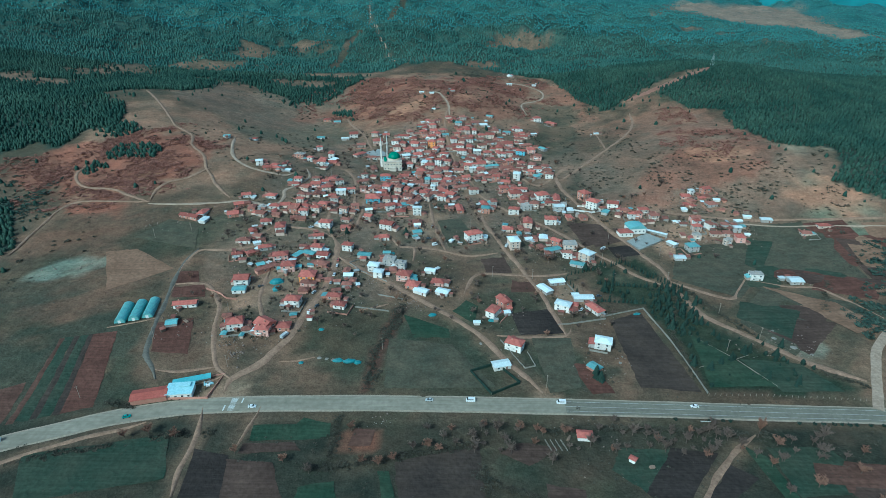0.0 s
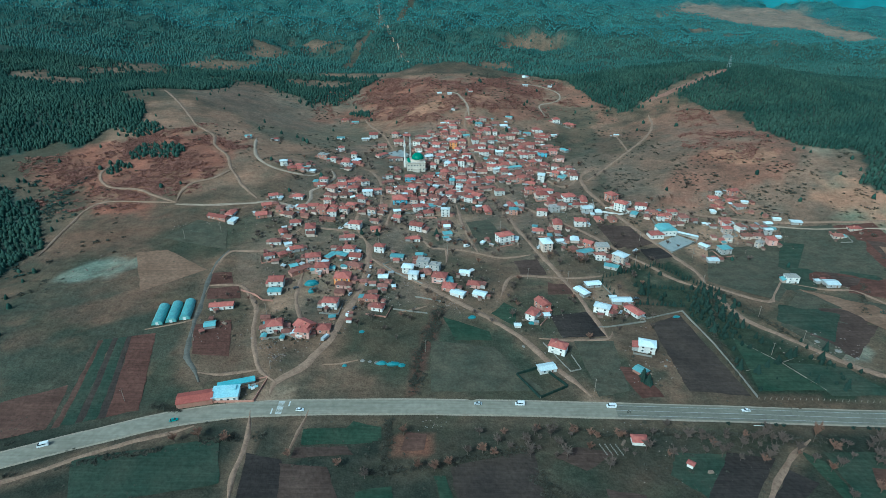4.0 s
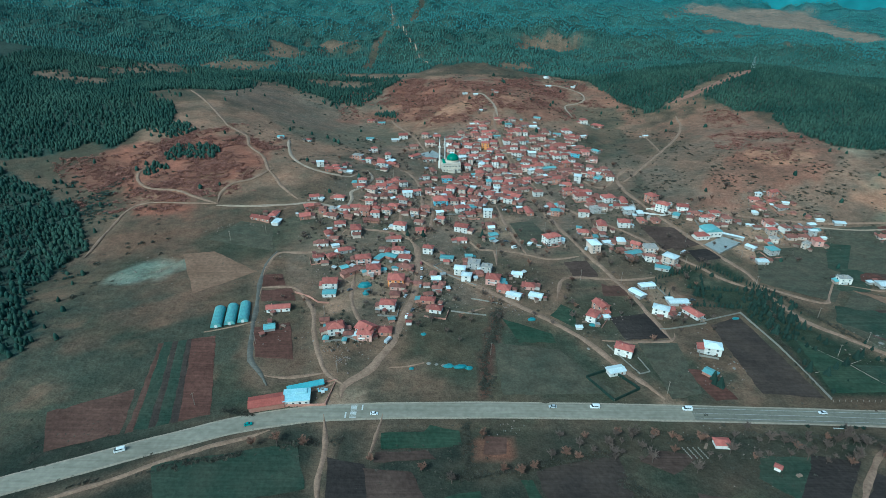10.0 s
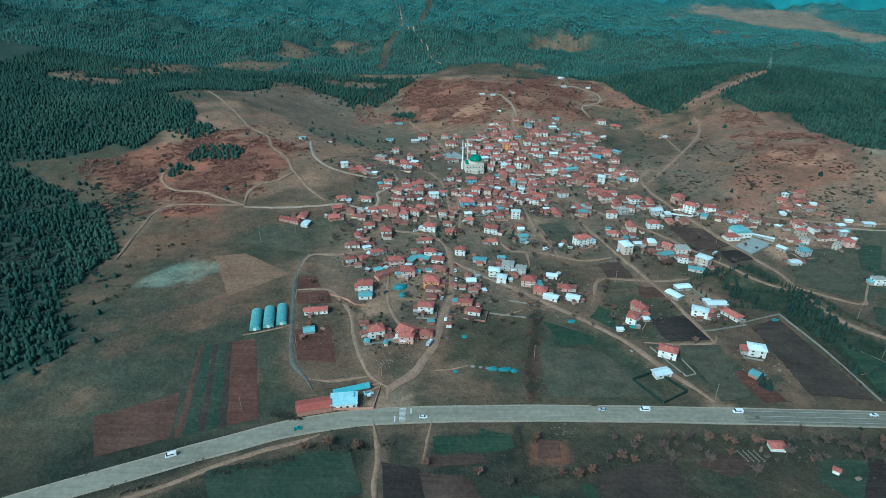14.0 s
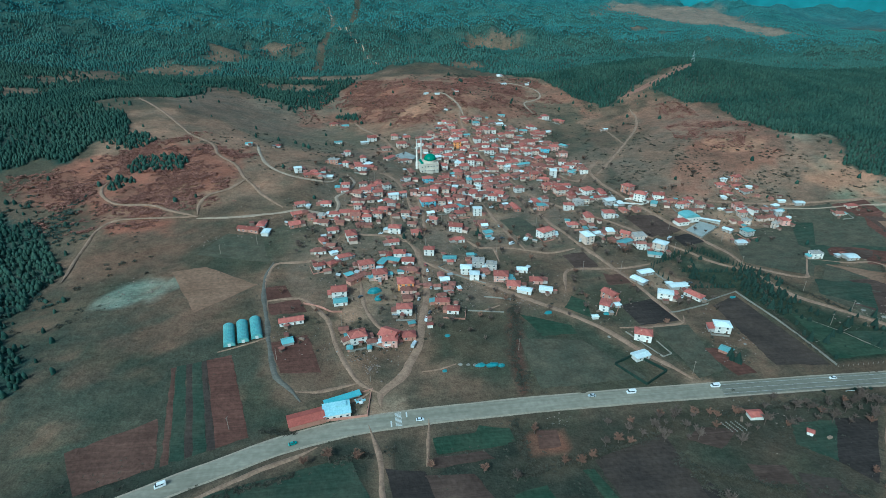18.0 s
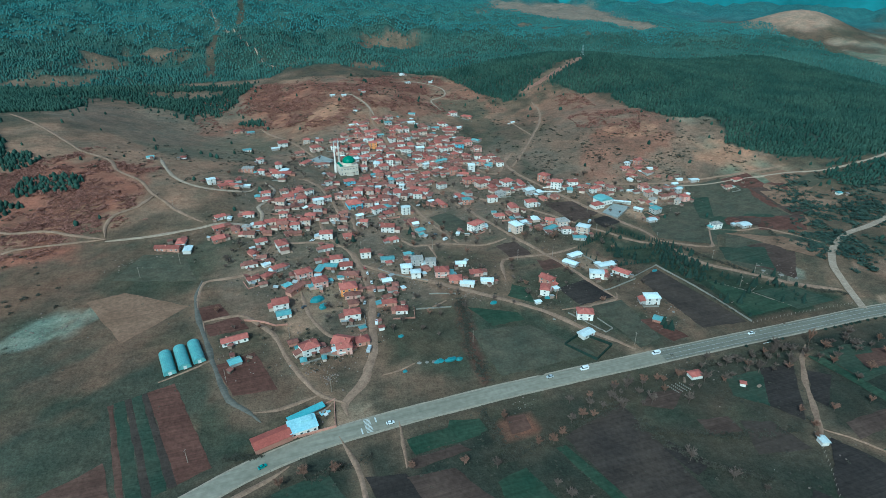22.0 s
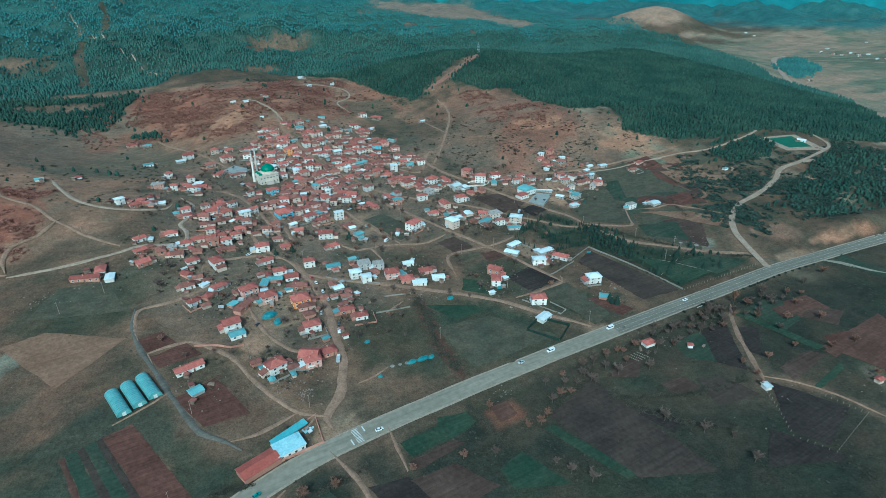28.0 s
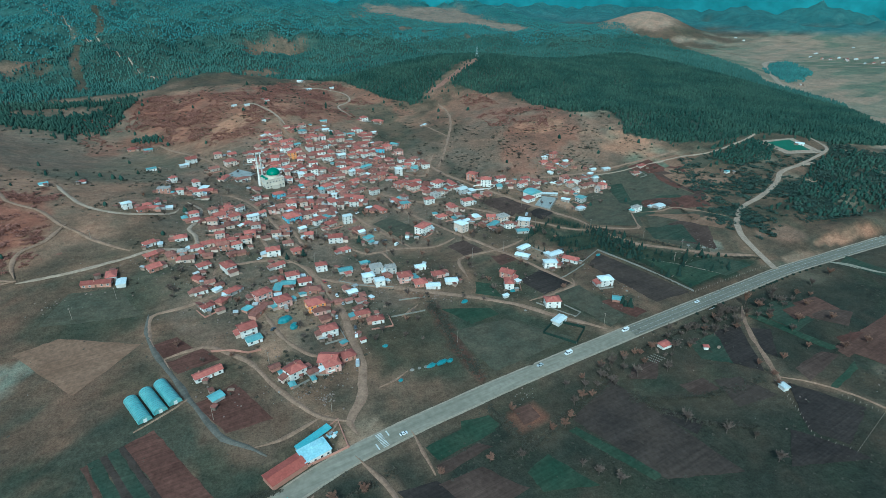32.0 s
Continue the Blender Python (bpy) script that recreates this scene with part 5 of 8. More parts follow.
house(-199.8, 565.4, 4, 7.1, 2, 'w', 'W')
house(-189.4, 556.7, 11, 7.9, 1, 'r', 'K')
house(-181.5, 557.9, -3, 11.9, 1, 'r', 'K')
house(-168.6, 557.8, -2, 6.9, 1, 'w', 'G')
house(-166.0, 601.4, -8, 11.4, 2, 'f', 'K')
house(-153.4, 594.7, -6, 6.2, 2, 'r', 'W')
house(-175.6, 571.5, 13, 5.0, 1, 'r', 'W')
house(-135.0, 576.7, -3, 7.0, 1, 'd', 'C')
house(-153.2, 639.9, 12, 6.5, 2, 'r', 'W')
house(-176.8, 796.6, 3, 10.5, 1, 'r', 'K')
house(-160.5, 786.4, -7, 9.1, 1, 'c', 'G')
house(-43.8, 836.0, 13, 6.3, 1, 'w', 'W')
house(-28.6, 828.6, 0, 6.3, 1, 'w', 'W')
house(1.5, 839.7, -2, 5.6, 1, 'r', 'W')
house(-23.7, 768.4, -5, 4, 1, 'w', 'W')
house(98.0, 986.4, 14, 8.3, 1, 'w', 'W')
house(92.0, 929.3, 0, 7.7, 1, 'w', 'W')
house(132.2, 933.1, -6, 6.2, 1, 'w', 'W')
house(52.1, 761.3, -1, 8.7, 1, 'c', 'G')
house(-230.5, 457.4, -14, 19.0, 1, 'r', 'K')
house(-221.0, 463.5, -14, 10.5, 1, 'r', 'W')
house(-216.0, 452.6, -14, 9.0, 1, 'w', 'W')
house(239.1, 528.7, 3, 4.5, 2, 'w', 'W')
house(251.5, 522.1, -2, 7.0, 1, 'd', 'K')
house(259.5, 515.7, -6, 5.9, 1, 'w', 'W')
house(252.0, 508.7, 8, 9.7, 1, 'd', 'G')
house(233.7, 506.8, 9, 5.8, 1, 'r', 'C')
house(227.3, 482.4, -14, 8.2, 2, 'd', 'P')
house(227.2, 476.8, 1, 6.3, 2, 'r', 'W')
house(252.0, 475.4, -6, 6.4, 1, 'd', 'G')
house(266.3, 480.4, 12, 6.5, 1, 'w', 'G')
house(259.1, 465.4, 8, 6.3, 2, 'w', 'G')
house(277.1, 487.0, -7, 6.6, 1, 'w', 'W')
house(291.3, 480.6, -7, 9.4, 1, 'w', 'G')
house(218.6, 453.1, -10, 6.9, 2, 'f', 'C')
house(242.7, 445.2, 14, 6.9, 2, 'f', 'C')
house(265.7, 458.7, -6, 4, 1, 'w', 'W')
house(208.3, 434.9, 3, 9.1, 2, 'c', 'G')
house(192.5, 419.2, 0, 8.8, 1, 'w', 'G')
house(194.3, 442.5, -56, 8.3, 1, 'w', 'G')
house(240.8, 389.1, -1, 9.5, 2, 'f', 'W')
house(268.3, 383.2, 0, 9.7, 1, 'w', 'G')
house(260.4, 387.7, 4, 4.0, 1, 'w', 'G')
house(334.1, 464.9, 3, 10.4, 1, 'r', 'C')
house(190.9, 486.4, 7, 8.1, 2, 'd', 'C')
house(201.8, 486.1, -11, 6.3, 1, 'd', 'G')
house(176.1, 490.4, 7, 9.0, 2, 'r', 'P')
house(190.5, 732.7, 1, 6.0, 1, 'w', 'C')
house(101.0, 297.3, -17, 10.0, 2, 'w', 'W')
house(90.8, 274.9, -49, 7.4, 1, 'c', 'K')
house(44.2, 293.8, -25, 10.6, 2, 'r', 'W')
house(34.4, 275.7, 16, 10.4, 1, 'w', 'W')
house(-183.2, 333.4, 9, 15.6, 1, 'r', 'W')
house(-183.2, 311.3, 16, 6.9, 1, 'c', 'G')
house(73.5, 219.2, -3, 7.4, 1, 'r', 'W')
house(93.9, 203.7, -39, 2.8, 1, 'r', 'W')
house(94.6, 357.5, 1, 4.7, 1, 'w', 'G')
house(98.8, 156.0, -104, 4.3, 1, 'w', 'W')
house(398.2, 396.5, -1, 5.1, 1, 'c', 'W')
house(547.1, 398.0, -62, 9.3, 1, 'w', 'W')
house(314.2, 455.8, -4, 7.6, 1, 'd', 'C')
house(241.2, 532.3, -82, 5.7, 1, 'w', 'W')
house(247.0, 519.2, 7, 6.7, 1, 'r', 'K')
house(224.3, 501.4, -13, 5.4, 1, 'w', 'W')
house(159.7, 125.8, -7, 4, 1, 'r', 'C')
house(1776.0, 1010.5, -1, 9.6, 1, 'w', 'W')
house(1718.4, 914.1, 12, 11.3, 1, 'w', 'W')
house(1710.7, 888.1, 11, 9.4, 1, 'r', 'W')
house(1718.3, 797.2, 1, 15.0, 1, 'w', 'W')
house(1814.0, 856.7, -14, 9.7, 1, 'w', 'W')
house(1889.1, 1363.1, 8, 8.3, 1, 'w', 'W')
house(1148.1, 717.5, -2, 4.7, 1, 'w', 'W')
house(1733.8, 874.2, 2, 9.5, 1, 'w', 'W')


# the near end of the village, about the orange house and the open yard
house(-152.9, 363.5, 4, 10.4, 2, 'r', 'W')
house(-151.7, 352.9, 4, 9.3, 1, 'c', 'W')
house(-139.2, 309.4, 12, 10.4, 2, 'r', 'W')
house(-144.9, 313.4, 12, 5.8, 1, 'c', 'W')
house(-119.1, 303.6, -4, 9.3, 2, 'r', 'P')
house(-106.9, 309.1, 2, 8.1, 1, 'r', 'K')
house(-169.5, 401.5, 18, 8.1, 1, 'r', 'W')
house(-159.7, 404.2, 40, 7.0, 1, 'r', 'K')
house(-150.4, 412.8, 20, 10.4, 1, 'r', 'G')
house(-170.1, 422.7, 6, 9.3, 1, 'd', 'W')
house(-159.3, 419.7, 30, 5.8, 1, 'w', 'W')
house(-168.0, 437.6, 10, 7.0, 1, 'r', 'K')
house(-133.4, 398.0, 14, 11.6, 2, 'r', 'P')
house(-123.4, 383.7, 6, 10.4, 2, 'r', 'P')
house(-139.3, 383.1, 44, 11.6, 1, 'd', 'K')
house(-146.7, 387.5, 30, 5.8, 1, 'c', 'K')
house(-120.8, 403.4, 62, 10.4, 1, 'c', 'K')
house(-112.1, 406.0, -24, 10.4, 1, 'c', 'K')
house(-110.6, 434.2, 10, 8.1, 1, 'r', 'W')
house(-106.8, 412.2, -6, 9.3, 2, 'r', 'W')
house(-100.6, 404.1, -10, 9.3, 1, 'r', 'W')
house(-98.9, 390.1, -16, 10.4, 1, 'd', 'K')
house(-107.4, 388.6, 0, 4.6, 1, 'c', 'W')
house(-105.0, 369.9, 0, 11.6, 2, 'r', 'O')
house(-104.6, 362.9, -6, 8.1, 1, 'd', 'P')
house(-104.4, 352.7, 0, 7.0, 1, 'd', 'K')
house(-107.9, 336.9, -4, 10.4, 2, 'r', 'W')
house(-80.8, 345.9, -6, 10.4, 1, 'r', 'K')
house(-74.5, 334.9, -12, 8.1, 1, 'r', 'W')
house(-92.2, 318.6, 0, 3.5, 1, 'r', 'W')
house(-74.3, 361.9, 0, 7.0, 1, 'd', 'G')
house(-75.3, 375.3, 0, 7.0, 1, 'w', 'G')
house(-88.8, 367.6, 0, 5.8, 1, 'd', 'K')
house(-161.1, 453.8, 6, 9.3, 1, 'r', 'W')
house(-145.6, 443.3, -4, 11.6, 2, 'r', 'W')
house(-160.7, 480.8, 4, 9.3, 1, 'r', 'W')
house(-155.4, 466.7, 0, 7.0, 1, 'd', 'K')
house(-137.8, 462.8, 12, 8.1, 1, 'd', 'K')
house(-142.5, 483.5, 10, 8.1, 1, 'r', 'K')
house(-132.5, 472.7, 10, 8.1, 2, 'r', 'W')
house(-108.6, 454.2, -6, 10.4, 2, 'r', 'W')
house(-92.8, 466.1, 0, 8.1, 1, 'd', 'C')
house(-54.5, 458.1, -18, 11.6, 2, 'r', 'W')
house(-54.9, 437.6, -12, 8.1, 1, 'r', 'W')
house(-82.7, 416.9, -10, 8.1, 2, 'r', 'W')
house(-193.7, 463.4, 10, 9.3, 1, 'r', 'K')
house(-193.7, 479.7, 16, 8.1, 1, 'r', 'K')
house(-180.1, 475.7, 6, 10.4, 1, 'd', 'K')
house(-171.5, 478.1, 0, 7.0, 1, 'f', 'K')
house(-192.2, 496.9, 20, 8.1, 1, 'r', 'W')
house(-169.0, 499.1, 12, 9.3, 1, 'r', 'W')
house(-156.4, 424.3, 20, 5.8, 1, 'd', 'K')
house(-57.3, 386.1, -8, 8.1, 2, 'w', 'W')
house(-52.4, 376.5, -10, 7.0, 2, 'w', 'W')
house(-36.4, 390.5, -14, 8.1, 2, 'f', 'G')
house(-45.9, 396.2, -10, 9.3, 2, 'f', 'G')
house(-67.4, 406.3, -8, 10.4, 1, 'c', 'G')
house(-49.8, 411.1, 0, 5.8, 1, 'c', 'G')
house(-32.4, 374.3, -12, 10.4, 2, 'r', 'P')
house(-25.1, 363.6, -16, 9.3, 1, 'r', 'K')
house(-6.5, 368.5, -10, 9.3, 1, 'r', 'P')
house(-18.6, 355.6, -26, 10.4, 1, 'w', 'W')
house(-2.7, 355.3, -22, 9.3, 1, 'w', 'W')
house(-13.1, 385.1, -12, 8.1, 1, 'w', 'W')
house(-141.8, 508.0, 2, 8.2, 1, 'd', 'C')
house(-128.5, 511.6, 7, 8.2, 1, 'd', 'C')
house(-109.0, 502.5, -10, 8.0, 2, 'd', 'G')
house(-117.4, 488.4, 3, 8.7, 2, 'r', 'K')
house(-126.1, 491.7, -10, 5.3, 1, 'd', 'C')
house(-110.1, 495.6, -14, 7.1, 1, 'd', 'C')
house(-97.2, 482.5, -8, 7.7, 2, 'd', 'C')
house(-88.2, 490.5, 14, 7.0, 2, 'd', 'K')
house(-106.5, 481.1, 10, 6.9, 1, 'd', 'C')
house(-89.3, 482.5, -6, 6.0, 1, 'd', 'C')
house(-90.5, 451.2, 13, 8.2, 1, 'r', 'K')
house(-74.4, 483.8, 12, 6.0, 2, 'w', 'C')
house(-72.8, 471.0, -4, 6.7, 2, 'r', 'C')
house(-53.9, 483.7, -5, 6.0, 1, 'd', 'C')
house(-28.6, 469.5, -10, 9.2, 1, 'd', 'K')
house(-27.4, 451.0, 5, 7.3, 1, 'c', 'G')
house(-28.8, 442.1, 14, 4, 1, 'c', 'G')
house(21.8, 441.4, 24, 13.4, 3, 'r', 'W')
house(32.1, 445.0, -3, 6.4, 1, 'w', 'G')
house(3.0, 436.4, -7, 4, 1, 'w', 'G')
house(55.8, 430.9, 5, 10.8, 3, 'w', 'C')

# a far hamlet strung along the valley road
for hx, hy, hw in ((1673.6, 973.8, 13), (1659.9, 933.3, 10), (1664.7, 911.5, 12), (1727.9, 918.5, 9), (1677.8, 870.6, 14), (1653.0, 813.9, 11), (1683.6, 805.7, 10), (1691.2, 773.1, 14), (1684.2, 749.2, 9), (2056.5, 1032.6, 13), (1864.6, 1313.5, 11)):
    house(hx, hy, 18, hw, 1, "w" if hw % 2 else "r", "W")


# smaller houses and outbuildings filling the yards between
yard_rng = random.Random(77)
spots = [(q.matrix_basis.translation.x, q.matrix_basis.translation.y) for q in scene.collection.objects if q.parent is None and q.name[:5] in ("house", "shed", "shed.")]
lanes = np.array(lane_places)
NEAR_END = [(-205.1, 452.6), (-158.7, 463.6), (24.0, 376.4), (-45.9, 270.0), (-160.1, 307.3), (-210.0, 414.7)]
for gap, most, span in ((8.2, 130, "house"), (5.6, 185, "shed")):
    made = 0
    for _ in range(9000):
        bx, by = yard_rng.choice(spots[:330])
        a, r = yard_rng.uniform(0, 2 * math.pi), yard_rng.uniform(gap, gap + 8)
        px, py = bx + r * math.cos(a), by + r * math.sin(a)
        near = np.hypot(np.array(spots)[:, 0] - px, np.array(spots)[:, 1] - py)
        if near.min() < gap or np.sort(near)[3] > (17 if span == "house" else 22) or (15 < px < 135 and 255 < py < 400) or (span == "house" and bool(inside(np.array([px]), np.array([py]), NEAR_END)[0])) or np.hypot(lanes[:, 0] - px, lanes[:, 1] - py).min() < (6.5 if span == "house" else 4.5):
            continue
        if span == "house":
            house(px, py, yard_rng.uniform(-16, 16), yard_rng.uniform(6.8, 9.2), yard_rng.choice((1, 2)), yard_rng.choice("rrdd"), yard_rng.choice("WCCPK"))
        else:
            house(px, py, yard_rng.choice((0, 90)) + yard_rng.uniform(-14, 14), yard_rng.uniform(3.0, 6.8), 1, yard_rng.choice("dddddrwcf"), yard_rng.choice("KKGCC"))
        spots.append((px, py))
        made += 1
        if made == most:
            break


# ---- pine forests: far too many trees to count, joined by hillside ----
def pine(rings, sides, seed):
    """A ragged conifer one metre high: a full crown drawn in towards a blunt tip."""
    r = random.Random(seed)
    verts, tris = [], []
    for k in range(rings):
        u = k / rings
        z, rad = 0.06 + 0.80 * u, 0.30 * (1 - 0.9 * u) ** 0.6 * (0.8 if k == 0 and rings > 2 else 1.0)
        for i in range(sides):
            a = (i + 0.5 * (k % 2) + r.uniform(-0.3, 0.3)) * 2 * math.pi / sides
            q = rad * r.uniform(0.72, 1.2)
            verts.append((q * math.cos(a), q * math.sin(a), z + r.uniform(-0.07, 0.07)))
    verts.append((r.uniform(-0.06, 0.06), r.uniform(-0.06, 0.06), 0.92))
    for k in range(rings - 1):
        for i in range(sides):
            a, b = k * sides + i, k * sides + (i + 1) % sides
            tris += [(a, b, b + sides), (a, b + sides, a + sides)]
    o = (rings - 1) * sides
    tris += [(o + i, o + (i + 1) % sides, rings * sides) for i in range(sides)]
    return np.array(verts), np.array(tris)


def grove(name, x, y, size, models, mat, label, lift=-0.3, squash=1.0, spread=(1.05, 1.6)):
    """Many plants in one mesh, one at each place."""
    if len(x) < 16000:
        clear = np.array([np.min((lanes[:, 0] - a) ** 2 + (lanes[:, 1] - b) ** 2) > 11 for a, b in zip(x, y)], bool)
        x, y, size = x[clear], y[clear], size[clear]
    rng = np.random.default_rng(len(x) + 7)
    z = height(x, y) + lift
    allv, allf, o = [], [], 0
    pick = rng.integers(0, len(models), len(x))
    for k, (mv, mf) in enumerate(models):
        s = np.nonzero(pick == k)[0]
        if not len(s):
            continue
        a = rng.uniform(0, 2 * math.pi, len(s))[:, None]
        sc = size[s][:, None]
        wide = sc * rng.uniform(*spread, len(s))[:, None]
        vx = x[s][:, None] + wide * (mv[:, 0] * np.cos(a) - mv[:, 1] * np.sin(a))
        vy = y[s][:, None] + wide * (mv[:, 0] * np.sin(a) + mv[:, 1] * np.cos(a))
        vz = z[s][:, None] + sc * squash * mv[:, 2]
        allv.append(np.stack([vx, vy, vz], -1).reshape(-1, 3))
        allf.append((mf[None] + (np.arange(len(s)) * len(mv))[:, None, None] + o).reshape(-1, 3))
        o += len(s) * len(mv)
    me = bpy.data.meshes.new(name)
    fill_mesh(me, np.concatenate(allv), np.concatenate(allf))
    me.polygons.foreach_set("use_smooth", [True] * len(me.polygons))
    me.materials.append(mat)
    return tagged(new(name, me), label, "forest", kind="stuff")


def scatter(x0, x1, y0, y1, step, chance, seed):
    """Jittered places with a chance given by a function of the plan."""
    rng = np.random.default_rng(seed)
    X, Y = np.meshgrid(np.arange(x0, x1, step), np.arange(y0, y1, step))
    X = X + rng.uniform(-0.5, 0.5, X.shape) * step
    Y = Y + rng.uniform(-0.5, 0.5, Y.shape) * step
    keep = rng.random(X.shape) < chance(X, Y)
    return X[keep], Y[keep], rng


NEAR_PINES = [pine(3, 6, s) for s in range(8)]
FAR_PINES = [pine(2, 5, s + 20) for s in range(5)]


def thick(x, y):
    west = np.where((x < -310) & (y < 600), np.clip(0.80 + 0.9 * ripple(x, y, 17, 61), 0.1, 1), 1.0)
    return forest_cover(x, y) * np.clip(0.90 + 0.5 * ripple(x, y, 35, 3), 0.4, 1) * west


def fringe(x, y):
    """Open ground within reach of a forest edge."""
    near = np.maximum.reduce([forest_cover(x + dx, y + dy) for dx, dy in ((26, 0), (-26, 0), (0, 26), (0, -26))])
    return near * (1 - forest_cover(x, y))


X, Y, rng = scatter(-760, 900, 220, 1000, 3.5, thick, 1)
grove("pine_forest", X, Y, rng.uniform(3.6, 7.0, len(X)), NEAR_PINES, FOREST_MAT, "dark green pine forest covering the hillsides", spread=(0.95, 1.4))
X, Y, rng = scatter(-620, 760, 240, 1000, 9.0, lambda x, y: 0.17 * fringe(x, y), 6)
grove("pine_saplings", X, Y, rng.uniform(2.5, 6.0, len(X)), NEAR_PINES, FOREST_MAT, "single pines straying from the forest edges", spread=(1.0, 1.5))
# the farther groves take the haze-tinted greens
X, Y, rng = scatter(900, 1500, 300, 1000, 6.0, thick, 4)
grove("pine_forest", X, Y, rng.uniform(5.0, 9.0, len(X)), FAR_PINES, FAINT_HAZE_FOREST_MAT, "dark green pine forest on the eastern ridge, faint haze in its colour", spread=(0.95, 1.4))
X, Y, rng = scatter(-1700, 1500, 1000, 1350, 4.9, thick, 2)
grove("pine_forest", X, Y, rng.uniform(3.8, 6.6, len(X)), FAR_PINES, FAINT_HAZE_FOREST_MAT, "dark green pine forest on the mountain behind, faint haze in its colour", spread=(1.15, 1.65))
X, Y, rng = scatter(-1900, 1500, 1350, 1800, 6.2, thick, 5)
grove("pine_forest", X, Y, rng.uniform(3.4, 5.6, len(X)), FAR_PINES, HAZED_FOREST_MAT, "dark green pine forest below the far ridge, paled by haze in its colour", spread=(1.7, 2.3))
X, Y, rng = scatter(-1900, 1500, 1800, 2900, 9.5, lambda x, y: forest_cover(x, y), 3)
grove("pine_forest", X, Y, rng.uniform(3.5, 5.5, len(X)), FAR_PINES, HAZED_FOREST_MAT, "dark green pine forest on the far range, paled by haze in its colour", spread=(2.3, 3.1))


# ---- helpers for single things ----
def ground_z(x, y):
    return float(height(x, y))


def part(name, pieces, mat, parent, label="", smooth=False):
    v, f = joined(pieces)
    return mesh_object(name, v, f, mat, parent, label, smooth)


def thing(name, x, y, turn, label, category, group="", z=None):
    ob = tagged(new(name), label, category, group)
    ob.matrix_basis = pose(x, y, ground_z(x, y) if z is None else z, 0, 0, turn)
    return ob


def turned(profile, sides=16, cx=0.0, cy=0.0):
    """A body of revolution from (radius, z) pairs."""
    v, f = [], []
    for r, z in profile:
        v += [(cx + r * math.cos(2 * math.pi * i / sides), cy + r * math.sin(2 * math.pi * i / sides), z) for i in range(sides)]
    for k in range(len(profile) - 1):
        for i in range(sides):
            a, b = k * sides + i, k * sides + (i + 1) % sides
            f.append((a, b, b + sides, a + sides))
    f += [tuple(range(sides))[::-1], tuple(range(len(v) - sides, len(v)))]
    return v, f


def slab_roof(w, d, z, rise):
    """A single-pitch sheet roof, high at the back."""
    x, y = w / 2, d / 2
    v = [(-x, -y, z), (x, -y, z), (x, y, z + rise), (-x, y, z + rise)]
    v += [(a, b, c + 0.14) for a, b, c in v]
    return v, [(3, 2, 1, 0), (4, 5, 6, 7), (0, 1, 5, 4), (1, 2, 6, 5), (2, 3, 7, 6), (3, 0, 4, 7)]


GREEN_DOME = material("green_dome_sheet", (0.012, 0.135, 0.080), (0.025, 0.19, 0.115), 3.0, 0.45, 0.1)
MOSQUE_STONE = material("cream_stone", (0.50, 0.43, 0.35), (0.60, 0.53, 0.44), 3.0, 0.85, 0.2)
MINARET_MAT = material("white_minaret_render", (0.66, 0.60, 0.54), (0.76, 0.71, 0.65), 2.5, 0.8, 0.1)
GREENHOUSE_FILM = material("greenhouse_film", (0.115, 0.29, 0.29), (0.21, 0.42, 0.405), 3.0, 0.35, 0.15, 5.0, spec=0.5)
RIB_MAT = material("greenhouse_hoop", (0.10, 0.16, 0.17), (0.16, 0.23, 0.24), 1.5, 0.6, 0.1)
STEEL_MAT = material("galvanised_steel", (0.27, 0.29, 0.29), (0.38, 0.40, 0.40), 1.5, 0.5, 0.1, metal=0.4)
POLE_MAT = material("wooden_pole", (0.19, 0.15, 0.12), (0.30, 0.25, 0.20), 1.0, 0.9, 0.2)
RED_SHEET = material("red_sheet_roof", (0.25, 0.062, 0.045), (0.34, 0.10, 0.072), 5.0, 0.6, 0.15, 5.0)
CYAN_SHEET = material("pale_blue_sheet_roof", (0.30, 0.50, 0.54), (0.42, 0.60, 0.64), 5.0, 0.45, 0.1, 5.0)
TEAL_SHEET = material("teal_sheet_roof", (0.10, 0.30, 0.33), (0.16, 0.38, 0.41), 5.0, 0.5, 0.1, 5.0)
TARP_MAT = material("turquoise_tarpaulin", (0.035, 0.15, 0.165), (0.07, 0.21, 0.225), 1.2, 0.5, 0.4)
PALE_STONE = material("pale_rubble", (0.15, 0.135, 0.115), (0.25, 0.23, 0.20), 1.2, 0.95, 0.3, vary=0.4)
YARD_WALL_MAT = material("concrete_block_wall", (0.18, 0.165, 0.14), (0.26, 0.24, 0.205), 2.0, 0.9, 0.2, vary=0.2)
PITCH_MAT = material("football_pitch_turf", (0.018, 0.085, 0.05), (0.028, 0.11, 0.064), 6.0, 0.9, 0.2)
PAVING_MAT = material("grey_yard_paving", (0.22, 0.235, 0.22), (0.30, 0.31, 0.29), 5.0, 0.85, 0.15)
TYRE_MAT = material("tyre_rubber", (0.02, 0.02, 0.02), (0.035, 0.035, 0.035), 0.3, 0.9, 0.0)
CAR_GLASS = material("car_glass", (0.03, 0.04, 0.045), (0.05, 0.06, 0.065), 0.5, 0.1, 0.0, spec=0.7)
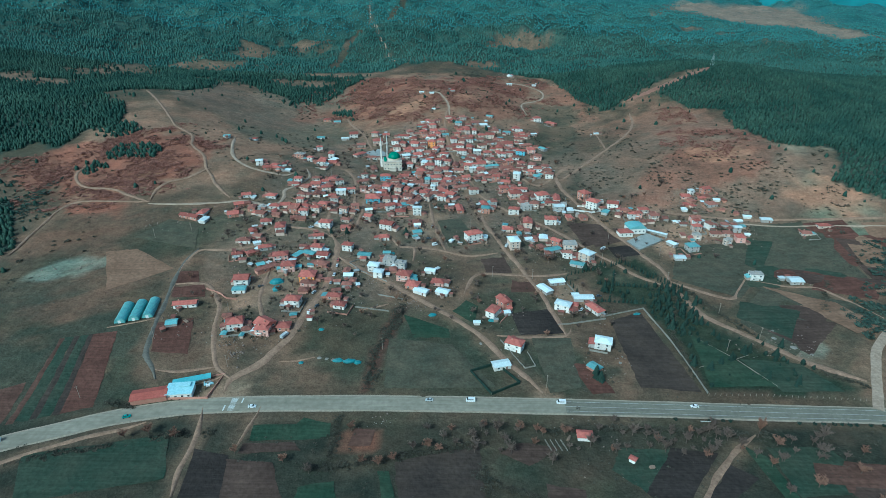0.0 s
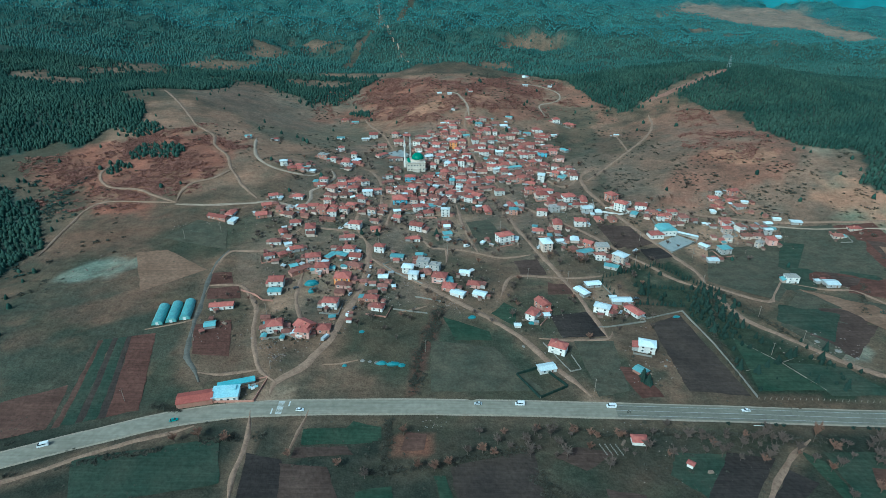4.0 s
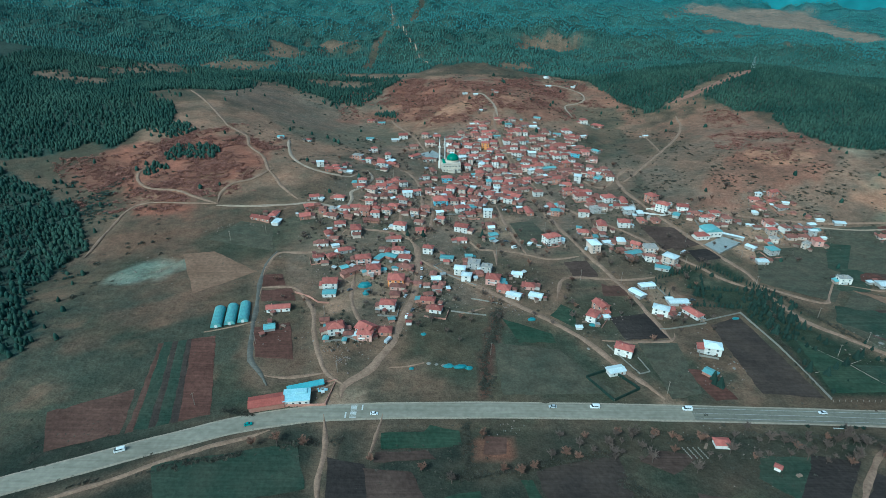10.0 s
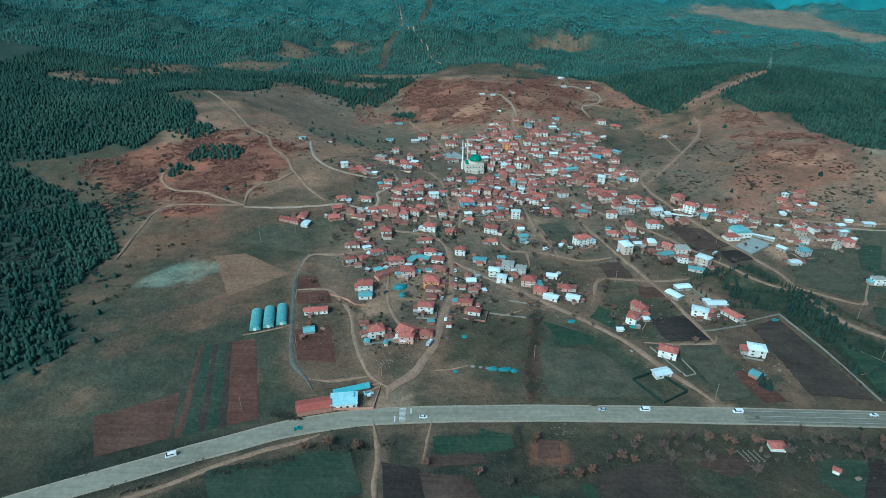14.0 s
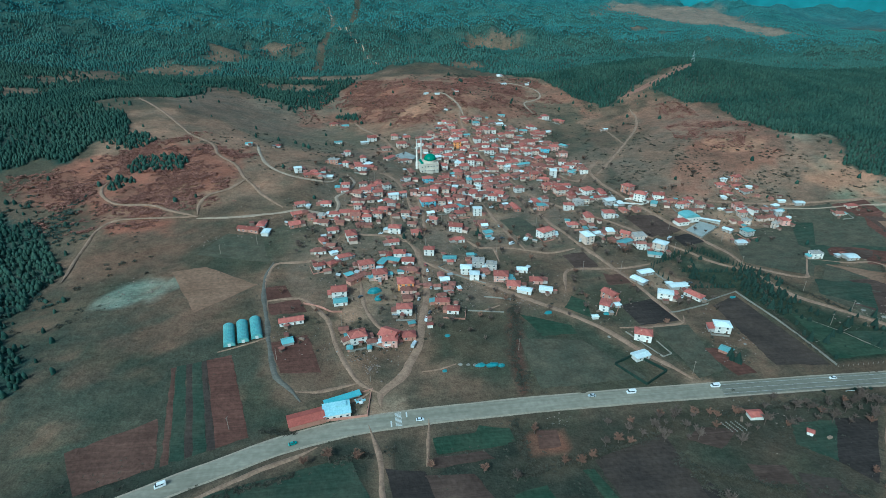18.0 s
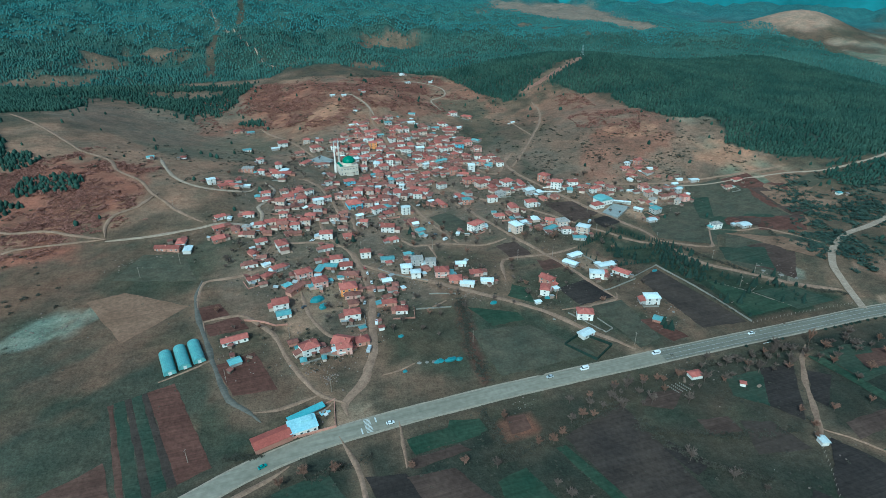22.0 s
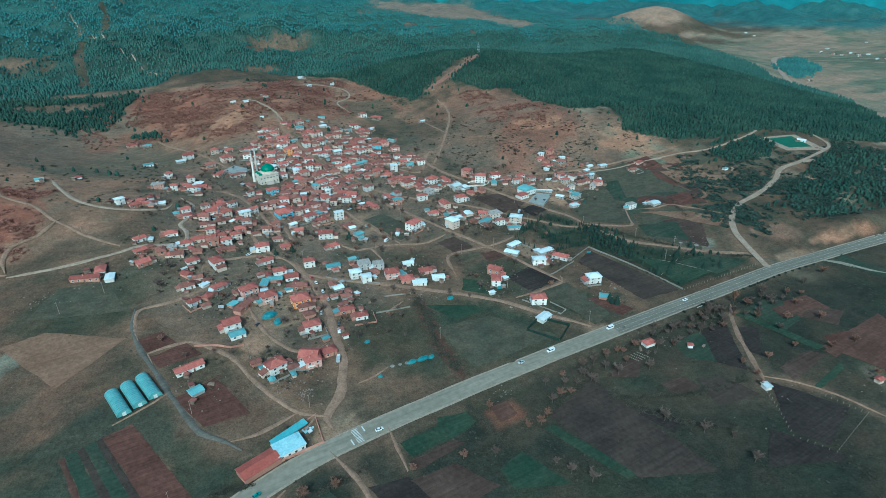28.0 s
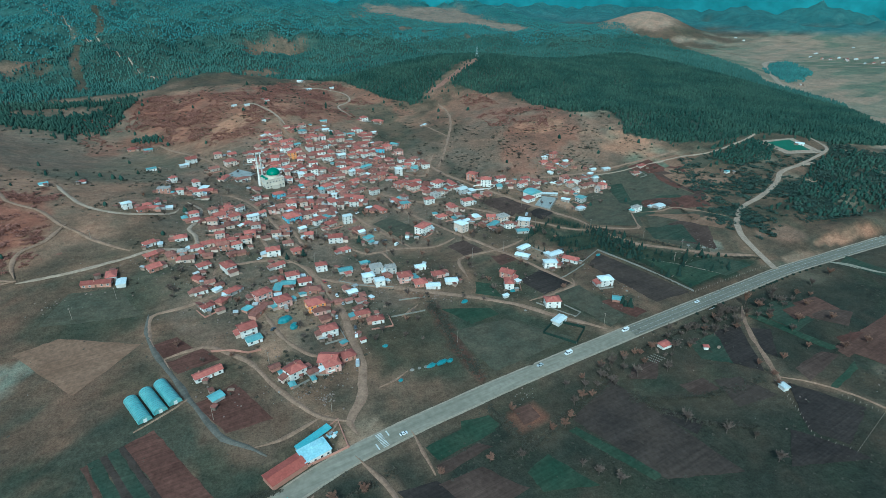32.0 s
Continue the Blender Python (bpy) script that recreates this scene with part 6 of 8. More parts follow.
CAR_PAINTS = {c: material(f"{c}_car_paint", a, b, 1.0, 0.3, 0.0, spec=0.5) for c, a, b in (
    ("white", (0.66, 0.67, 0.67), (0.72, 0.73, 0.73)), ("silver", (0.36, 0.38, 0.39), (0.44, 0.46, 0.47)), ("dark", (0.05, 0.055, 0.06), (0.08, 0.085, 0.09)),
    ("green", (0.03, 0.22, 0.20), (0.05, 0.28, 0.25)), ("red", (0.30, 0.05, 0.04), (0.36, 0.08, 0.06)))}


# ---- the mosque ----
def mosque(x, y, turn):
    z = ground_z(x, y) - 0.6
    top = thing("mosque", x, y, turn, "cream stone mosque with green dome and twin white minarets", "mosque", z=z)
    part("wall", [box(0, 0, -2, 9.6, 20, 17), box(0, 0, 9.6, 10.1, 20.8, 17.8), box(0, 0, 4.5, 4.8, 20.3, 17.3)], MOSQUE_STONE, top)
    part("drum", [turned([(6.9, 10.0), (6.9, 12.2), (7.3, 12.2), (7.3, 12.6)], 24, 2.4, 0)], MOSQUE_STONE, top)
    dome = [(6.9 * math.cos(a), 12.6 + 6.2 * math.sin(a)) for a in [i * math.pi / 2 / 8 for i in range(8)]] + [(0.15, 18.8), (0.15, 20.4)]
    part("dome", [turned(dome, 24, 2.4, 0)], GREEN_DOME, top, "green sheet-metal dome with finial", True)
    for k in range(3):
        small = [(1.9 * math.cos(a), 10.1 + 1.7 * math.sin(a)) for a in [i * math.pi / 2 / 5 for i in range(5)]] + [(0.08, 11.8), (0.08, 12.4)]
        part("small_dome", [turned(small, 14, -7.6, -5.4 + 5.4 * k)], GREEN_DOME, top, "small green dome over the porch", True)
    for i in range(6):
        for k in range(2):
            hung("window", WINDOW_MESH, top, -8.2 + 3.3 * i, -8.52, 2.4 + 4.6 * k)
    for i in range(5):
        for k in range(2):
            hung("window", WINDOW_MESH, top, -10.02, -6.4 + 3.2 * i, 2.4 + 4.6 * k, -90)
            hung("window", WINDOW_MESH, top, 10.02, -6.4 + 3.2 * i, 2.4 + 4.6 * k, 90)
    part("portal", [box(0, -9.6, -1, 3.6, 7, 2.4), box(0, -9.8, 3.6, 3.9, 7.6, 3.0)], MOSQUE_STONE, top)
    return top


def minaret(x, y):
    z = ground_z(x, y) - 1
    top = thing("minaret", x, y, 0, "tall slender white minaret with balcony and pointed cap", "minaret", "mosque minarets", z)
    part("base", [turned([(1.4, 0), (1.4, 8), (0.95, 10.5)], 8)], MINARET_MAT, top)
    part("shaft", [turned([(0.92, 10.5), (0.8, 24.5)], 16)], MINARET_MAT, top)
    part("balcony", [turned([(0.8, 23.4), (1.5, 24.6), (1.5, 25.7), (1.32, 25.7), (1.32, 24.8)], 16)], MINARET_MAT, top)
    part("upper_shaft", [turned([(0.62, 24.6), (0.58, 30.6)], 14)], MINARET_MAT, top)
    part("cap", [turned([(0.75, 30.6), (0.07, 35.0), (0.05, 36.0)], 14)], material("grey_lead_cap", (0.30, 0.32, 0.33), (0.40, 0.42, 0.43), 2.0, 0.5), top, "grey lead spire")


mosque(-64.6, 605.8, 8)
minaret(-76.7, 607.3)
minaret(-71.0, 615.5)


# ---- three plastic greenhouses ----
def greenhouse(x, y, turn, w=7.1, length=22.8):
    top = thing("greenhouse", x, y, turn, "arched tunnel greenhouse covered with turquoise plastic film", "greenhouse", "tunnel greenhouses")
    n, m = 10, 14
    v, f = [], []
    for j in range(m + 1):
        for i in range(n + 1):
            a = math.pi * i / n
            v.append((-w / 2 * math.cos(a), -length / 2 + length * j / m, 0.3 + 3.3 * math.sin(a) ** 0.8 + random.uniform(-0.05, 0.05)))
    for j in range(m):
        for i in range(n):
            o = j * (n + 1) + i
            f.append((o, o + 1, o + n + 2, o + n + 1))
    o = m * (n + 1)
    f += [tuple(range(n, -1, -1)), tuple(range(o, o + n + 1))]
    mesh_object("film", v, f, GREENHOUSE_FILM, top)
    for j in range(0, m + 1):
        arc = []
        for i in range(n):
            a0, a1 = math.pi * i / n, math.pi * (i + 1) / n
            yy = -length / 2 + length * j / m
            p0, p1 = (-w / 2 * math.cos(a0), 0.36 + 3.34 * math.sin(a0) ** 0.8), (-w / 2 * math.cos(a1), 0.36 + 3.34 * math.sin(a1) ** 0.8)
            arc.append(([(p0[0], yy - 0.11, p0[1] + 0.02), (p0[0], yy + 0.11, p0[1] + 0.02), (p1[0], yy + 0.11, p1[1] + 0.02), (p1[0], yy - 0.11, p1[1] + 0.02)], [(0, 1, 2, 3)]))
        part("rib", arc, RIB_MAT, top)
    part("door", [box(0, -length / 2 - 0.06, 0.1, 2.3, 1.8, 0.1)], FRAME_MAT, top)


for gx0, gy0 in ((-221.2, 322.5), (-213.35, 325.7), (-205.5, 328.8)):
    greenhouse(gx0, gy0, 13)
ribbon("lane", [(-225.0, 307.0), (-210.0, 312.5), (-195.0, 319.5)], 2.2, DIRT_MAT, 0.40, 0.2, "trodden dirt strip before the greenhouses")


# ---- roadside yard with red and blue roofs ----
def roadside_yard():
    store = thing("warehouse", -166.1, 245.0, 15, "long low roadside store with red sheet roof", "warehouse")
    part("wall", [box(0, 0, -1.5, 3.2, 18.7, 9.0)], WALL_MATS["K"], store)
    part("roof", hip_roof(18.7, 9.0, 3.2, 1.3, 0.4, 19.5), RED_SHEET, store, "red corrugated sheet roof")
    shop = thing("shop", -150.2, 248.9, 8, "roadside shop with pale blue sheet roof behind a low wall", "shop")
    part("wall", [box(0, 0, -1.5, 3.4, 14.0, 8.5)], WALL_MATS["W"], shop)
    part("roof", [slab_roof(15.0, 9.5, 3.4, 1.0), box(2.5, 2.2, 4.3, 5.1, 6, 3.4)], CYAN_SHEET, shop, "pale blue sheet roof")
    for i in range(4):
        hung("window", WINDOW_MESH, shop, -5.2 + 3.5 * i, -4.27, 1.6)
    lean = thing("lean_to", -147.4, 257.9, 19, "teal sheet-roofed lean-to along the back of the yard", "shed")
    part("wall", [box(0, 0.8, -1.5, 2.6, 20, 2.2)], WALL_MATS["G"], lean)
    part("roof", [slab_roof(21, 4.2, 2.6, 0.6)], TEAL_SHEET, lean)
    yard = thing("yard_wall", -144.0, 246.6, 3, "low red-painted brick wall round the roadside yard", "wall")
    part("wall", [box(-3, -2.2, -0.8, 1.5, 27, 0.35)], WALL_MATS["K"], yard)
    side = part("wall", [box(0, 0, -0.8, 1.5, 0.35, 19)], WALL_MATS["K"], yard)
    side.matrix_basis = pose(11.6, 7.2, 0, 0, 0, -10)
    back = part("wall", [box(0, 0, -0.8, 1.6, 12, 0.35)], WALL_MATS["K"], yard)
    back.matrix_basis = pose(8.5, 16.8, 0, 0, 0, 18)
    car_like = thing("scrap_pile", -137.7, 256.6, 20, "heap of white and blue scrap stored in the yard", "pile")
    r = random.Random(3)
    for _ in range(9):
        part("panel", [box(r.uniform(-3, 3), r.uniform(-2.4, 2.4), 0, r.uniform(0.4, 1.3), r.uniform(0.8, 2.4), r.uniform(0.6, 1.6))], r.choice((CYAN_SHEET, FRAME_MAT, STEEL_MAT)), car_like)


roadside_yard()


# ---- zebra crossing and its stop lines ----
crossing = tagged(new("zebra_crossing"), "white striped zebra crossing painted across the highway", "road marking", kind="structure")
crossing.matrix_basis = pose(-117.4, 240.3, 0.62, 0, 0, 2)
for i in range(11):
    part("stripe", [box(0, -4.75 + 0.95 * i, 0, 0.02, 3.4, 0.42)], LINE_MAT, crossing)
part("stop_line", [box(-4.0, -2.9, 0, 0.02, 0.7, 4.4)], LINE_MAT, crossing)
part("stop_line", [box(4.6, 2.9, 0, 0.02, 0.7, 4.0)], LINE_MAT, crossing)


# ---- vehicles ----
def loft(sections):
    """A closed skin over cross-sections of (x, half width, z0, z1)."""
    v, f = [], []
    for x, w, z0, z1 in sections:
        v += [(x, -w, z0), (x, w, z0), (x, w * 0.93, z1), (x, -w * 0.93, z1)]
    for k in range(len(sections) - 1):
        o = 4 * k
        f += [(o + i, o + (i + 1) % 4, o + 4 + (i + 1) % 4, o + 4 + i) for i in range(4)]
    return v, f + [(3, 2, 1, 0), tuple(range(len(v) - 4, len(v)))]


WHEEL_MESH = bpy.data.meshes.new("wheel")
wv, wf = turned([(0.33, -0.1), (0.33, 0.1)], 12)
WHEEL_MESH.from_pydata([(a, c, b) for a, b, c in wv], [], [q[::-1] for q in wf])
WHEEL_MESH.materials.append(TYRE_MAT)


def vehicle(kind, x, y, turn, paint, words, z=None):
    top = thing(kind, x, y, turn, words, kind, "vehicles in the village", (ground_z(x, y) + 0.45) if z is None else z)
    mat = CAR_PAINTS[paint]
    if kind == "car":
        part("body", [loft([(-2.15, 0.78, 0.35, 0.72), (-2.05, 0.86, 0.28, 0.92), (-0.9, 0.88, 0.25, 0.98), (0.9, 0.88, 0.25, 0.95), (1.9, 0.84, 0.28, 0.80), (2.15, 0.74, 0.35, 0.62)])], mat, top)
        part("glazing", [loft([(-1.75, 0.74, 0.92, 0.96), (-1.15, 0.72, 0.94, 1.40), (0.25, 0.72, 0.94, 1.42), (1.05, 0.74, 0.90, 0.95)])], CAR_GLASS, top)
        part("roof", [box(-0.45, 0, 1.40, 1.46, 1.45, 1.28)], mat, top)
        axles = (-1.3, 1.35)
    elif kind == "van":
        part("body", [loft([(-2.6, 0.92, 0.35, 2.05), (-2.5, 0.95, 0.3, 2.25), (1.1, 0.95, 0.3, 2.25), (1.8, 0.93, 0.3, 1.35), (2.55, 0.88, 0.35, 1.0)])], mat, top)
        part("windscreen", [loft([(1.12, 0.84, 1.4, 2.12), (1.86, 0.84, 1.32, 1.40)])], CAR_GLASS, top)
        part("side_glass", [box(0.2, 0, 1.4, 1.95, 3.6, 1.93)], CAR_GLASS, top)
        axles = (-1.6, 1.6)
    else:
        part("cargo_bed", [box(-1.0, 0, 0.9, 2.4, 4.6, 2.2), box(-1.0, 0, 0.7, 0.9, 4.8, 2.0)], CAR_PAINTS["silver"], top)
        part("cab", [loft([(1.45, 1.0, 0.5, 2.3), (2.6, 1.0, 0.5, 2.25), (3.1, 0.98, 0.5, 1.3)])], mat, top)
        part("windscreen", [loft([(2.62, 0.9, 1.35, 2.15), (3.06, 0.9, 1.28, 1.34)])], CAR_GLASS, top)
        axles = (-2.2, 2.1)
    for a in axles:
        for s in (-0.82, 0.82):
            hung("wheel", WHEEL_MESH, top, a, s, 0.33)


ROAD_TOP = 0.47
for x, y, turn, kind, paint, words in (
        (-105.9, 238.4, 0, "car", "white", "white saloon car driving on the highway"), (-8.0, 245.5, 180, "car", "silver", "silver car driving on the highway"),
        (15.2, 245.5, 180, "van", "white", "white minibus driving on the highway"), (65.7, 244.7, 179, "van", "white", "white van driving on the dark asphalt"),
        (138.9, 243.1, 180, "car", "white", "white hatchback driving on the highway"), (-171.4, 229.2, 20, "car", "green", "green car driving round the road bend"),
        (-229.5, 210.0, 204, "van", "white", "white van driving round the road bend")):
    vehicle(kind, x, y, turn, paint, words, ROAD_TOP)
street_cars = random.Random(9)
for x, y, turn in ((-93.6, 326.2, 68), (-90.8, 334.3, 68), (-96.7, 351.6, 70), (-86.7, 365.3, 80), (-86.6, 376.6, 86), (-86.9, 390.0, 90), (-87.6, 398.1, 92), (-104.3, 300.0, 66),
                   (-12.4, 508.4, 20), (-14.5, 464.7, 80), (-16.8, 440.5, 10), (-10.9, 429.5, 30), (44.4, 333.2, 10), (91.8, 336.9, 30), (95.8, 339.3, 60), (-137.9, 358.3, 40),
                   (112.1, 358.1, 10), (50.7, 431.4, 60), (-120.7, 449.6, 20), (131.5, 429.8, 45), (212.3, 479.3, 5), (-66.3, 567.7, 70), (4.2, 590.0, 30), (-47.8, 655.3, 60)):
    kind, paint = street_cars.choice((("car", "white"), ("car", "white"), ("car", "silver"), ("van", "white"), ("car", "dark"), ("truck", "white"), ("car", "red")))
    vehicle(kind, x, y, turn, paint, f"{paint} {kind} parked beside the village street")


# ---- walls and fences ----
def wall_run(points, high, mat, words, thick=0.2, kind="garden_wall"):
    """A straight-sectioned wall that steps down the slope, a panel at a time."""
    top = tagged(new(kind), words, "wall", "garden walls")
    top.matrix_basis = pose(points[0][0], points[0][1], 0)
    for (ax, ay), (bx, by) in zip(points, points[1:]):
        n = max(1, round(math.hypot(bx - ax, by - ay) / 6.0))
        for i in range(n):
            x0, y0, x1, y1 = ax + (bx - ax) * i / n, ay + (by - ay) * i / n, ax + (bx - ax) * (i + 1) / n, ay + (by - ay) * (i + 1) / n
            cx, cy, z = (x0 + x1) / 2, (y0 + y1) / 2, ground_z((x0 + x1) / 2, (y0 + y1) / 2)
            piece = part("panel", [box(0, 0, -0.5, high, math.hypot(x1 - x0, y1 - y0), thick), box(0, 0, high, high + 0.06, math.hypot(x1 - x0, y1 - y0), thick + 0.06)], mat, top)
            piece.matrix_basis = pose(cx - points[0][0], cy - points[0][1], z, 0, 0, math.degrees(math.atan2(y1 - y0, x1 - x0)))


for pts, high, mat, words in (
        ([(140.3, 343.3), (146.6, 305.2), (150.9, 254.5)], 1.3, YARD_WALL_MAT, "pale concrete wall beside the dark field"),
        ([(107.1, 331.0), (140.3, 343.3)], 1.1, YARD_WALL_MAT, "pale concrete wall at the head of a field"),
        ([(35.9, 301.5), (42.4, 287.5), (48.8, 274.3)], 0.9, YARD_WALL_MAT, "pale garden wall along the lane"),
        ([(48.8, 274.3), (55.5, 276.6), (52.0, 289.8)], 0.9, YARD_WALL_MAT, "low pale wall round a garden plot"),
        ([(75.9, 320.2), (82.7, 321.1), (110.5, 329.1)], 1.1, YARD_WALL_MAT, "concrete wall before the farmyard"),
        ([(-67.8, 403.3), (-77.8, 394.6), (-67.2, 383.2), (-45.3, 368.4)], 1.2, YARD_WALL_MAT, "pale yard wall along the village street"),
        ([(-64.1, 334.5), (-39.9, 330.4)], 1.0, YARD_WALL_MAT, "low stone wall across a bare plot"), ([(-49.8, 350.9), (-31.1, 345.8)], 1.0, YARD_WALL_MAT, "low stone wall across a bare plot"),
        ([(161.2, 311.7), (180.4, 285.9), (193.7, 261.1)], 0.2, POLE_MAT, "low kerb path wall in the plantation"), ([(154.9, 277.7), (177.4, 284.5), (190.1, 289.9)], 0.2, POLE_MAT, "low kerb path wall in the plantation"),
        ([(154.4, 446.5), (163.1, 431.3), (191.1, 450.7)], 1.0, YARD_WALL_MAT, "low wall round the paved hall yard"),
        ([(-95.4, 639.9), (-89.5, 622.8), (-70.6, 642.5)], 1.0, YARD_WALL_MAT, "low wall round the school yard"),
        ([(90.1, 379.1), (96.3, 359.4), (103.8, 342.8)], 1.2, YARD_WALL_MAT, "farm boundary wall by the pine plantation"),
        ([(-177.4, 355.0), (-164.8, 348.9), (-157.9, 342.7), (-150.2, 341.6)], 1.3, WALL_MATS["K"], "red brick wall round a house yard"),
        ([(119.1, 504.6), (136.2, 498.7), (145.6, 501.5), (142.7, 509.5), (125.1, 512.3)], 1.4, WALL_MATS["W"], "white wall round a pool yard")):
    wall_run(pts, high, mat, words)


# short yard walls beside the houses
yards = random.Random(41)
for ob in [o for o in scene.collection.objects if o.parent is None and o.get("category") == "house"]:
    if yards.random() > 0.26:
        continue
    m = ob.matrix_basis
    a, b = yards.uniform(6.5, 9.0), yards.uniform(7.0, 11.0)
    s = yards.choice((-1, 1))
    corners = [m @ Vector(q) for q in ((s * a, 3, 0), (s * a, -b, 0), (-s * a * yards.uniform(0.1, 0.9), -b, 0))]
    if min(np.hypot(lanes[:, 0] - q.x, lanes[:, 1] - q.y).min() for q in corners) < 3.5:
        continue
    brick = yards.random() < 0.4
    wall_run([(q.x, q.y) for q in corners], yards.uniform(0.9, 1.4), WALL_MATS["K"] if brick else YARD_WALL_MAT, "red brick wall round a house yard" if brick else "rough concrete block wall round a house yard", 0.22)


POST_MESH = shared("post", [box(0, 0, -0.4, 1.6, 0.16, 0.16)], [POLE_MAT])


def fence(points, step, words, rails=True):
    top = tagged(new("fence"), words, "fence", "field fences")
    ox, oy = points[0]
    top.matrix_basis = pose(ox, oy, 0)
    for (ax, ay), (bx, by) in zip(points, points[1:]):
        n = max(1, round(math.hypot(bx - ax, by - ay) / step))
        turn = math.degrees(math.atan2(by - ay, bx - ax))
        for i in range(n):
            x, y = ax + (bx - ax) * i / n, ay + (by - ay) * i / n
            hung("post", POST_MESH, top, x - ox, y - oy, ground_z(x, y), turn)
            if rails:
                mx, my = ax + (bx - ax) * (i + 0.5) / n, ay + (by - ay) * (i + 0.5) / n
                r = part("rail", [box(0, 0, 0.05, 1.9, step, 0.55)], TREE_GREEN, top)
                r.matrix_basis = pose(mx - ox, my - oy, ground_z(mx, my), 0, 0, turn)


fence([(15.8, 270.4), (27.4, 251.1), (44.5, 261.0), (35.0, 273.3)], 2.2, "dark brushwood and post fence round a sheep pen")
fence([(15.8, 270.4), (29.1, 276.5)], 2.2, "dark brushwood and post fence round a sheep pen")
fence([(151.0, 253.2), (187.3, 252.8), (244.0, 249.8)], 3.4, "post and wire fence along the plantation by the highway", False)
fence([(95.9, 153.3), (87.1, 141.3), (75.0, 126.4), (82.6, 109.1), (125.3, 115.3), (119.9, 137.5)], 3.0, "pale post fence round a dark field", False)


# ---- poles and the pylon ----
def utility_pole(x, y):
    top = thing("utility_pole", x, y, random.uniform(0, 180), "weathered wooden utility pole with crossarm", "pole", "utility poles")
    part("shaft", [turned([(0.17, -0.5), (0.11, 9.0)], 8)], POLE_MAT, top)
    part("crossarm", [box(0, 0, 8.4, 8.55, 1.8, 0.14)], POLE_MAT, top)
    for s in (-0.75, 0, 0.75):
        part("insulator", [turned([(0.06, 8.55), (0.09, 8.75), (0.03, 8.85)], 8, s, 0)], CAR_GLASS, top)


for x, y in ((-205.7, 243.6), (59.5, 257.9), (65.8, 380.1), (35.3, 382.3), (-131.9, 272.1), (-39.4, 289.7), (-98.7, 501.4), (-84.7, 425.7), (125.9, 409.7), (177.9, 424.6), (170.2, 382.2), (191.5, 337.9), (205.1, 307.3),
             (178.4, 294.0), (-6.6, 427.9), (201.4, 478.8), (-247.4, 425.0), (-220.9, 436.7), (-188.1, 296.3), (20.1, 464.9), (98.9, 473.1), (-26.9, 415.7), (-150.0, 326.0), (140.6, 449.4), (-65.5, 473.6), (46.8, 580.5), (-123.7, 559.7), (-229.3, 515.5)):
    utility_pole(x, y)
pylon = thing("pylon", 398.0, 904.0, 30, "grey lattice electricity pylon on the forest ridge", "pylon")
for sx, sy in ((-1, -1), (1, -1), (1, 1), (-1, 1)):
    v, f = box(0, 0, 0, 1, 0.22, 0.22)
    part("leg", [([(a * (1 - 0.5 * c) + sx * (2.2 - 1.7 * c), b * (1 - 0.5 * c) + sy * (2.2 - 1.7 * c), 19 * c) for a, b, c in v], f)], STEEL_MAT, pylon)
for z, w in ((12.5, 7), (15.5, 6), (18.6, 4)):
    part("crossarm", [box(0, 0, z, z + 0.25, w, 0.3)], STEEL_MAT, pylon)
for z in (3, 7, 11):
    s = 4.4 - 3.4 * z / 19
    part("brace", [box(0, -s / 2, z, z + 0.2, s, 0.2), box(0, s / 2, z, z + 0.2, s, 0.2), box(-s / 2, 0, z, z + 0.2, 0.2, s), box(s / 2, 0, z, z + 0.2, 0.2, s)], STEEL_MAT, pylon)


# ---- sports pitch, paved yards and the long hall ----
def plate(name, corners, mat, lift, words, category):
    ob = mesh_object(name, [], [], mat)
    bpy.data.objects.remove(ob)
    a, b, c, d = [Vector(q) for q in corners]
    n = 8
    verts = []
    for j in range(n + 1):
        for i in range(n + 1):
            u, v = i / n, j / n
            q = (a * (1 - u) + b * u) * (1 - v) + (d * (1 - u) + c * u) * v
            verts.append((q.x, q.y, ground_z(q.x, q.y) + lift))
    faces = [(j * (n + 1) + i, j * (n + 1) + i + 1, (j + 1) * (n + 1) + i + 1, (j + 1) * (n + 1) + i) for j in range(n) for i in range(n)]
    return tagged(mesh_object(name, verts, faces, mat), words, category, kind="structure")


plate("pitch_surround", [(507.5, 430.5), (500.3, 387.4), (546.9, 365.5), (563.6, 416.3)], PALE_MAT, 0.5, "pale gravel surround of the football pitch", "ground")
plate("football_pitch", [(514.7, 421.9), (511.1, 391.7), (539.6, 379.9), (552.5, 414.3)], PITCH_MAT, 0.8, "green artificial turf football pitch", "pitch")
plate("yard_paving", [(155.9, 446.6), (163.6, 432.7), (189.6, 451.1), (177.7, 461.4)], PAVING_MAT, 0.45, "grey paved yard before the village hall", "paving")
plate("yard_paving", [(-101.3, 646.3), (-89.6, 623.9), (-72.5, 641.6), (-86.0, 659.6)], PAVING_MAT, 0.45, "grey paved school yard", "paving")
hall = thing("hall", 168.3, 465.8, 8, "village hall with an arched turquoise sheet roof", "hall")
part("wall", [box(0, 0, -2, 4.4, 15, 12)], WALL_MATS["W"], hall)
arch = [(7.9 * math.cos(math.pi * i / 10), 4.4 + 2.6 * math.sin(math.pi * i / 10)) for i in range(11)]
arch_v = [(x, y, z) for y in (-6.4, 6.4) for x, z in arch] + [(x, y, z + 0.15) for y in (-6.4, 6.4) for x, z in arch]
